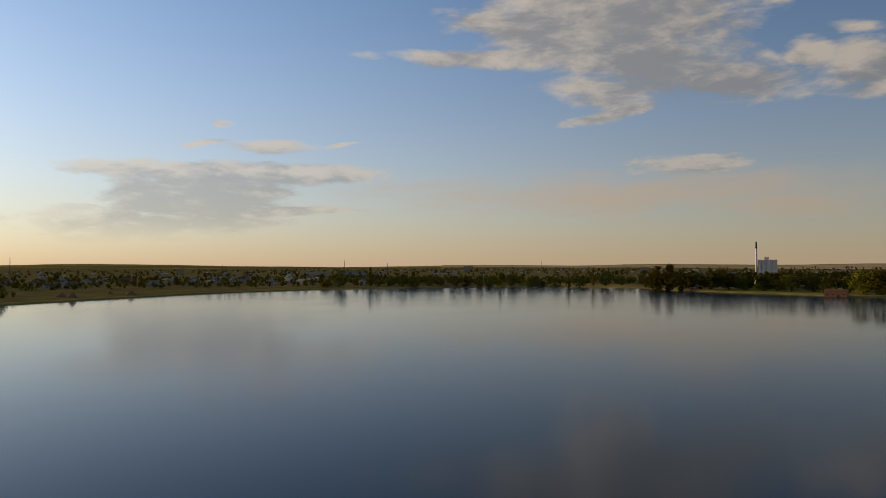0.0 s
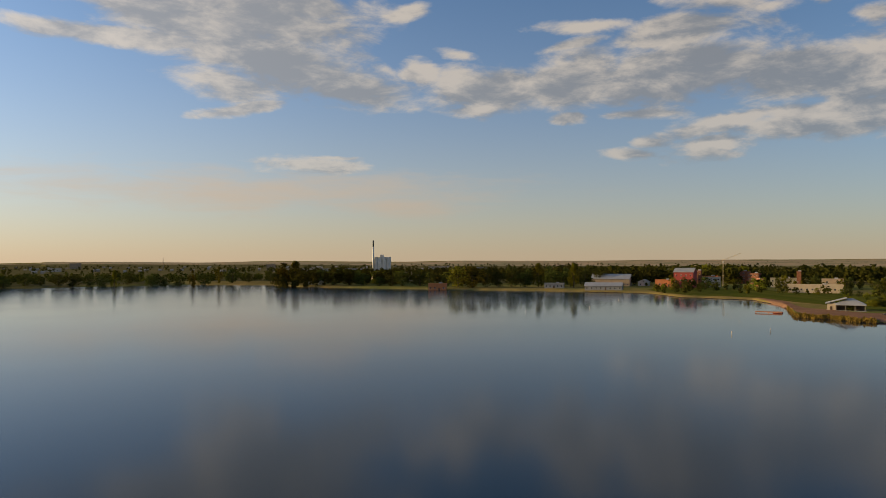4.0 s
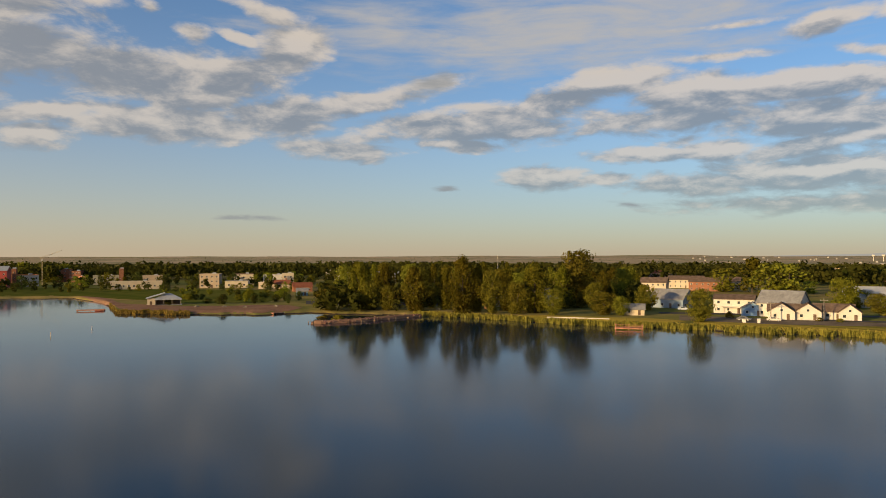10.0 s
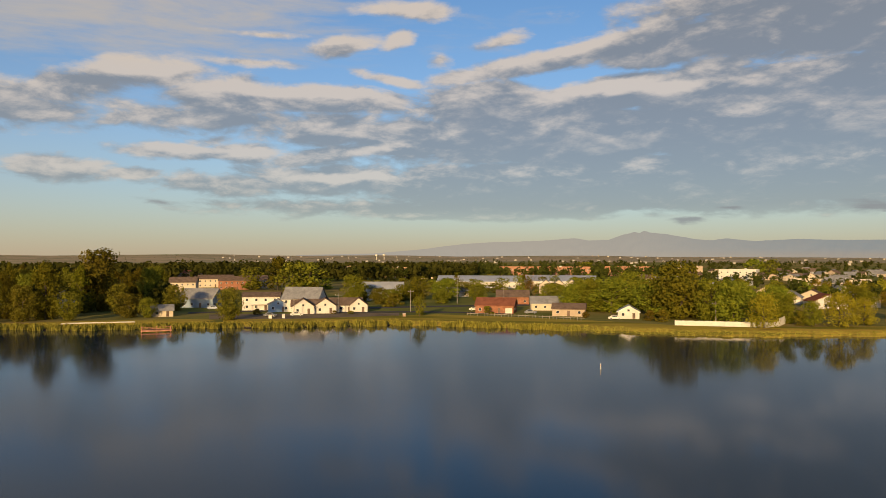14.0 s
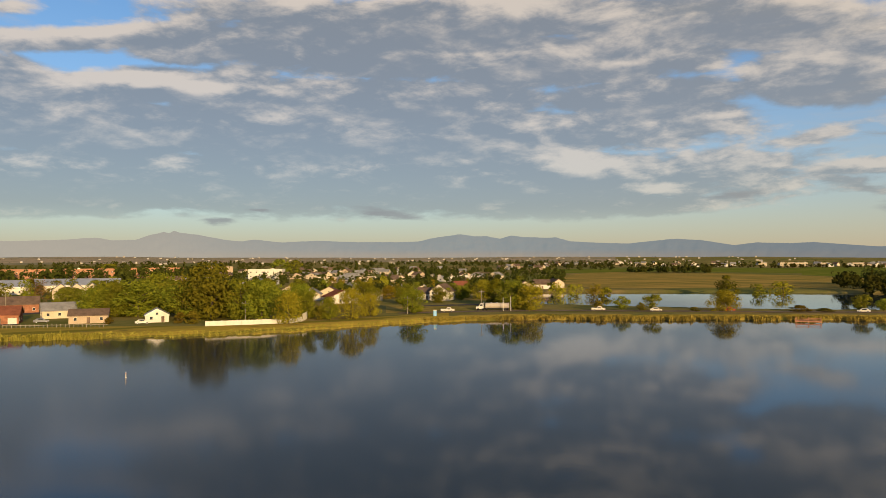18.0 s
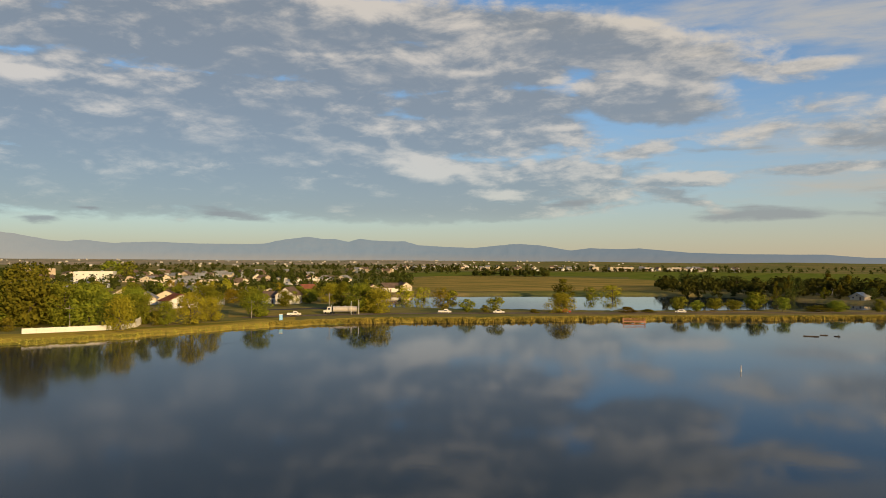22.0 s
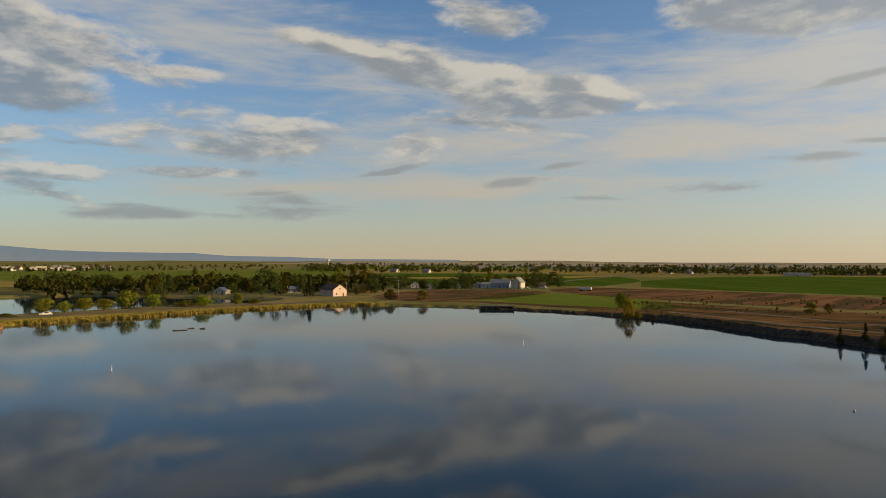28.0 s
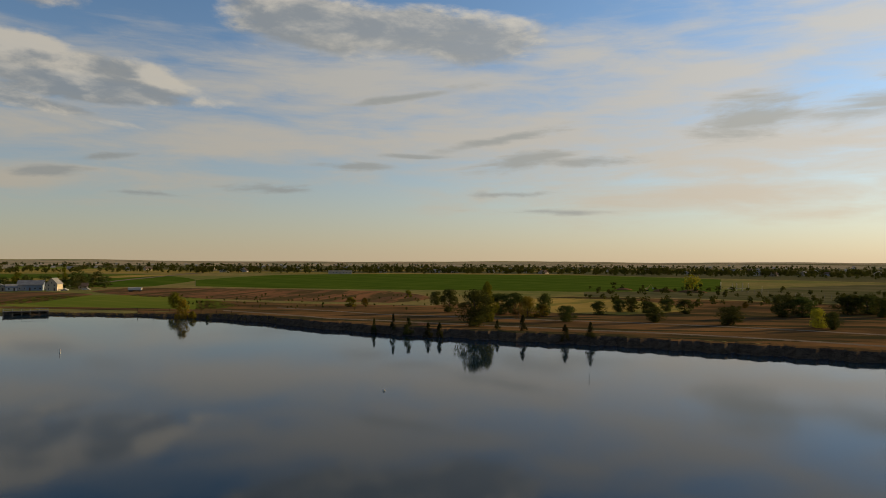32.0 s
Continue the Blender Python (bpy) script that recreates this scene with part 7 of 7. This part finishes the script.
for k in range(40):
    b = rng.uniform(204, 278)
    gable_house(b, rng.uniform(1250, 1700), rng.uniform(10, 16), 11, 3.4, rng.uniform(6, 8), rng.choice((WHITE, CREAM, TANW, GREYW)), rng.choice((ROOF_BROWN, ROOF_GREY)),
                "far farmhouse among dark trees", rng.uniform(-40, 40), rng.choice("xy"), group="far farmhouses")
flat_building(213.7, 1750, 30, 20, 9, CREAM, "large pale far barn", 0, 1, ROOF_TIN)
flat_building(236.8, 1200, 38, 14, 5, CREAM, "long low tan greenhouse at the field edge", 0, 1, ROOF_TIN)


def water_tower(b, d, h, label):
    ob = thing("water_tower", b, d, label, "water tower")
    part("stem", Shape().lathe([(h * 0.1, -1), (h * 0.05, h * 0.1), (h * 0.05, h * 0.62), (h * 0.1, h * 0.7)], 16), WHITE, ob, smooth=True)
    part("bowl", Shape().lathe([(h * 0.1, h * 0.68), (h * 0.24, h * 0.78), (h * 0.24, h * 0.92), (h * 0.12, h)], 20), WHITE, ob, smooth=True)


water_tower(110.2, 3000, 24, "white water tower on the skyline")
water_tower(110.8, 3000, 25, "white water tower on the skyline")
water_tower(201.6, 2400, 24, "white water tower beyond the fields")

# ---- dam side
ob = thing("picnic_table", 243.4, 250, "reddish timber bench frame on the dam bank", "bench")
part("top", Shape().box(-2, -0.4, 0.75, 2, 0.4, 0.85), WOOD, ob)
for q in (-0.75, 0.75):
    part("seat", Shape().box(-2, q - 0.15, 0.42, 2, q + 0.15, 0.5), WOOD, ob)
for x in (-1.6, 1.6):
    part("leg", Shape().box(x - 0.06, -0.8, -0.3, x + 0.06, 0.8, 0.42).box(x - 0.06, -0.3, 0.42, x + 0.06, 0.3, 0.75), WOOD, ob)
fence = tagged(new("field_fence"), "line of pale timber fence posts in dry grass", "fence")
for k in range(26):
    b = 266.5 + k * 0.45
    part("post", box_mesh(0.22, 0.22, 2.4, GREY_WOOD), None, fence, place=pose(*at(b, 600 - k * 6, 1.2)))
yard = tagged(new("timber_gateway"), "group of pale timber uprights in a dirt yard", "frame")
for b, h in ((266.0, 7), (266.8, 6), (267.1, 6.5), (267.5, 6.5), (267.9, 6), (268.8, 4)):
    part("upright", box_mesh(0.5, 0.5, h, paint(0.6, 0.48, 0.3)), None, yard, place=pose(*at(b, 610, 1.2)))
part("crossbeam", Shape().box(-8, -0.2, 0, 8, 0.2, 0.4), paint(0.6, 0.48, 0.3), yard, place=pose(*at(267.2, 610, 3.2), 0, 0, -267))


def excavator():
    ob = thing("excavator", 260.7, 580, "yellow excavator with a bent arm on a dirt pile", "excavator")
    yel = paint(0.6, 0.36, 0.06, 0.5)
    part("track_base", Shape().box(-1.7, -1.3, 0, 1.7, -0.7, 0.9).box(-1.7, 0.7, 0, 1.7, 1.3, 0.9), RUBBER, ob)
    part("cabin", Shape().box(-1.5, -1.1, 0.9, 1.1, 1.1, 1.9).box(0.1, -1.1, 1.9, 1.1, 0, 3.0), yel, ob)
    part("boom", Shape().tube((1, 0.2, 1.8), (3.0, 0.2, 5.4), 0.28, 0.22, 6), yel, ob)
    part("stick", Shape().tube((3.0, 0.2, 5.4), (4.6, 0.2, 2.6), 0.22, 0.16, 6), yel, ob)
    part("bucket", Shape().box(4.2, -0.3, 1.6, 5.2, 0.8, 2.6), STEEL, ob)


excavator()
for b, d, w, h in ((262, 575, 20, 2.4), (264, 570, 24, 2.0), (259, 590, 16, 1.8)):
    ob = thing("dirt_mound", b, d, "low mound of reddish bare dirt", "dirt mound")
    part("heap", Shape().lathe([(w / 2, -0.3), (w * 0.34, h * 0.5), (w * 0.2, h * 0.85), (w * 0.04, h)], 18), BROWN_FIELD, ob, smooth=True)
for k in range(7):
    ob = thing("shore_post", 222 + k * 1.1, 342 - k * 5.2, "short dark timber post at the waterline", "post", group="shore posts")
    part("stake", Shape().tube((0, 0, -0.5), (0, 0, 1.5), 0.12, 0.1, 7), DARK_ROCK, ob)


def far_town(name, b0, b1, d0, d1, count, seed, label):
    """Pale houses too far to count, each a block with a pitched top."""
    rg = random.Random(seed)
    s = Shape()
    for k in range(count):
        b, d = rg.uniform(b0, b1), rg.uniform(d0, d1)
        p = at(b, d, land(b, d))
        w, h = rg.uniform(2.5, 5.5), rg.uniform(2.6, 4.2)
        u, v = at(b + 90, w), at(b, 5)
        z, r = Vector((0, 0, h)), Vector((0, 0, h * 1.5))
        s.add([p - u - v, p + u - v, p + u + v, p - u + v, p - u - v + z, p + u - v + z, p + u + v + z, p - u + v + z, p - u + r, p + u + r],
              [(0, 1, 5, 4), (1, 2, 6, 9, 5), (2, 3, 7, 6), (3, 0, 4, 8, 7), (4, 5, 9, 8), (6, 7, 8, 9)])
    tagged(part(name, s, paint(0.38, 0.33, 0.26)), label, "houses", kind="stuff")


far_town("far_houses", 98, 178, 1900, 4200, 170, 41, "pale specks of houses on the far plain")
far_town("far_houses", 200, 277, 1800, 3200, 90, 42, "pale specks of far farm buildings")
far_town("far_houses", -33, 30, 1400, 2600, 110, 43, "pale far houses against the light")


# ---- yard and park clutter
def bin_box(b, d, mat, label, w=1.2, h=1.2):
    ob = thing("waste_bin", b, d, label, "bin")
    part("bin_body", Shape().box(-w / 2, -0.5, -0.1, w / 2, 0.5, h), mat, ob)
    part("lid", Shape().box(-w / 2 - 0.05, -0.55, h, w / 2 + 0.05, 0.55, h + 0.12), GREYW, ob)


bin_box(102.0, 266, WHITE, "white waste bin on the shore grass")
bin_box(103.0, 266, WHITE, "white waste bin on the shore grass", 1.0, 1.5)
bin_box(112.4, 268, paint(0.3, 0.2, 0.12), "brown waste bin beside the shore road")
for b, d in ((62.5, 335), (64.0, 330), (60.5, 338), (66.3, 333), (79.0, 303), (80.4, 302)):
    ob = thing("picnic_table", b, d, "weathered timber picnic table by the water", "table", turn=b * 7, group="picnic tables")
    part("top", Shape().box(-0.9, -0.4, 0.72, 0.9, 0.4, 0.79), GREY_WOOD, ob)
    for q in (-0.75, 0.75):
        part("seat", Shape().box(-0.9, q - 0.14, 0.42, 0.9, q + 0.14, 0.48), GREY_WOOD, ob)
    for x in (-0.6, 0.6):
        part("leg", Shape().box(x - 0.05, -0.8, -0.1, x + 0.05, 0.8, 0.42).box(x - 0.05, -0.2, 0.4, x + 0.05, 0.2, 0.72), GREY_WOOD, ob)
for b, d, t in ((65.2, 308, 20), (66.6, 306, -15), (53.9, 352, 5)):
    ob = thing("rowing_boat", b, d, "small dark rowing boat at the shore", "boat", t, z=0.15)
    hull = Shape()
    prof = [(-2.0, 0.25), (-1.8, 0.62), (0, 0.75), (1.6, 0.45), (2.2, 0.04)]
    n = len(prof)
    hull.add([(x, -w, 0.45) for x, w in prof] + [(x, -w * 0.55, -0.15) for x, w in prof] + [(x, w * 0.55, -0.15) for x, w in prof] + [(x, w, 0.45) for x, w in prof],
             [(k * n + i, k * n + i + 1, (k + 1) * n + i + 1, (k + 1) * n + i) for k in range(3) for i in range(n - 1)] + [(0, n, 2 * n, 3 * n)])
    part("hull", hull, paint(0.35, 0.07, 0.05) if b < 54 else paint(0.12, 0.10, 0.09), ob)
    for x in (-0.9, 0.5):
        part("thwart", Shape().box(x - 0.14, -0.6, 0.3, x + 0.14, 0.6, 0.35), GREY_WOOD, ob)
wall = tagged(new("low_stone_wall"), "low pale stone wall behind the reeds", "wall")
for k in range(40):
    b = 87.6 + k * 0.12
    part("block", box_mesh(0.52, 0.4, 0.55, paint(0.5, 0.44, 0.36)), None, wall, place=pose(*at(b, 268 - 0.35 * k / 4, 1.15), 0, 0, -b))
fence = tagged(new("yard_fence"), "grey timber yard fence behind the brick bungalow", "fence")
for k in range(34):
    b = 117.4 + k * 0.27
    part("post", box_mesh(0.14, 0.14, 1.3, GREY_WOOD), None, fence, place=pose(*at(b, 272 - k * 0.5, 1.2), 0, 0, -b))
    part("fence_rail", box_mesh(1.25, 0.06, 0.14, GREY_WOOD), None, fence, place=pose(*at(b + 0.13, 272 - k * 0.5, 2.1), 0, 0, -b))
for b, d, h, w in ((119.0, 279, 3.0, 4.5), (113.7, 276, 2.0, 3.0), (101.0, 282, 2.4, 3), (106.9, 281, 1.4, 2.6), (108.2, 281, 1.3, 2.4), (126.7, 268, 2.2, 3.0), (131.5, 262, 3.4, 4.0), (132.4, 258, 4.0, 4.4), (141.8, 262, 4.5, 4.5)):
    tree("bush", b, d, h, w, "trimmed dark green garden shrub")
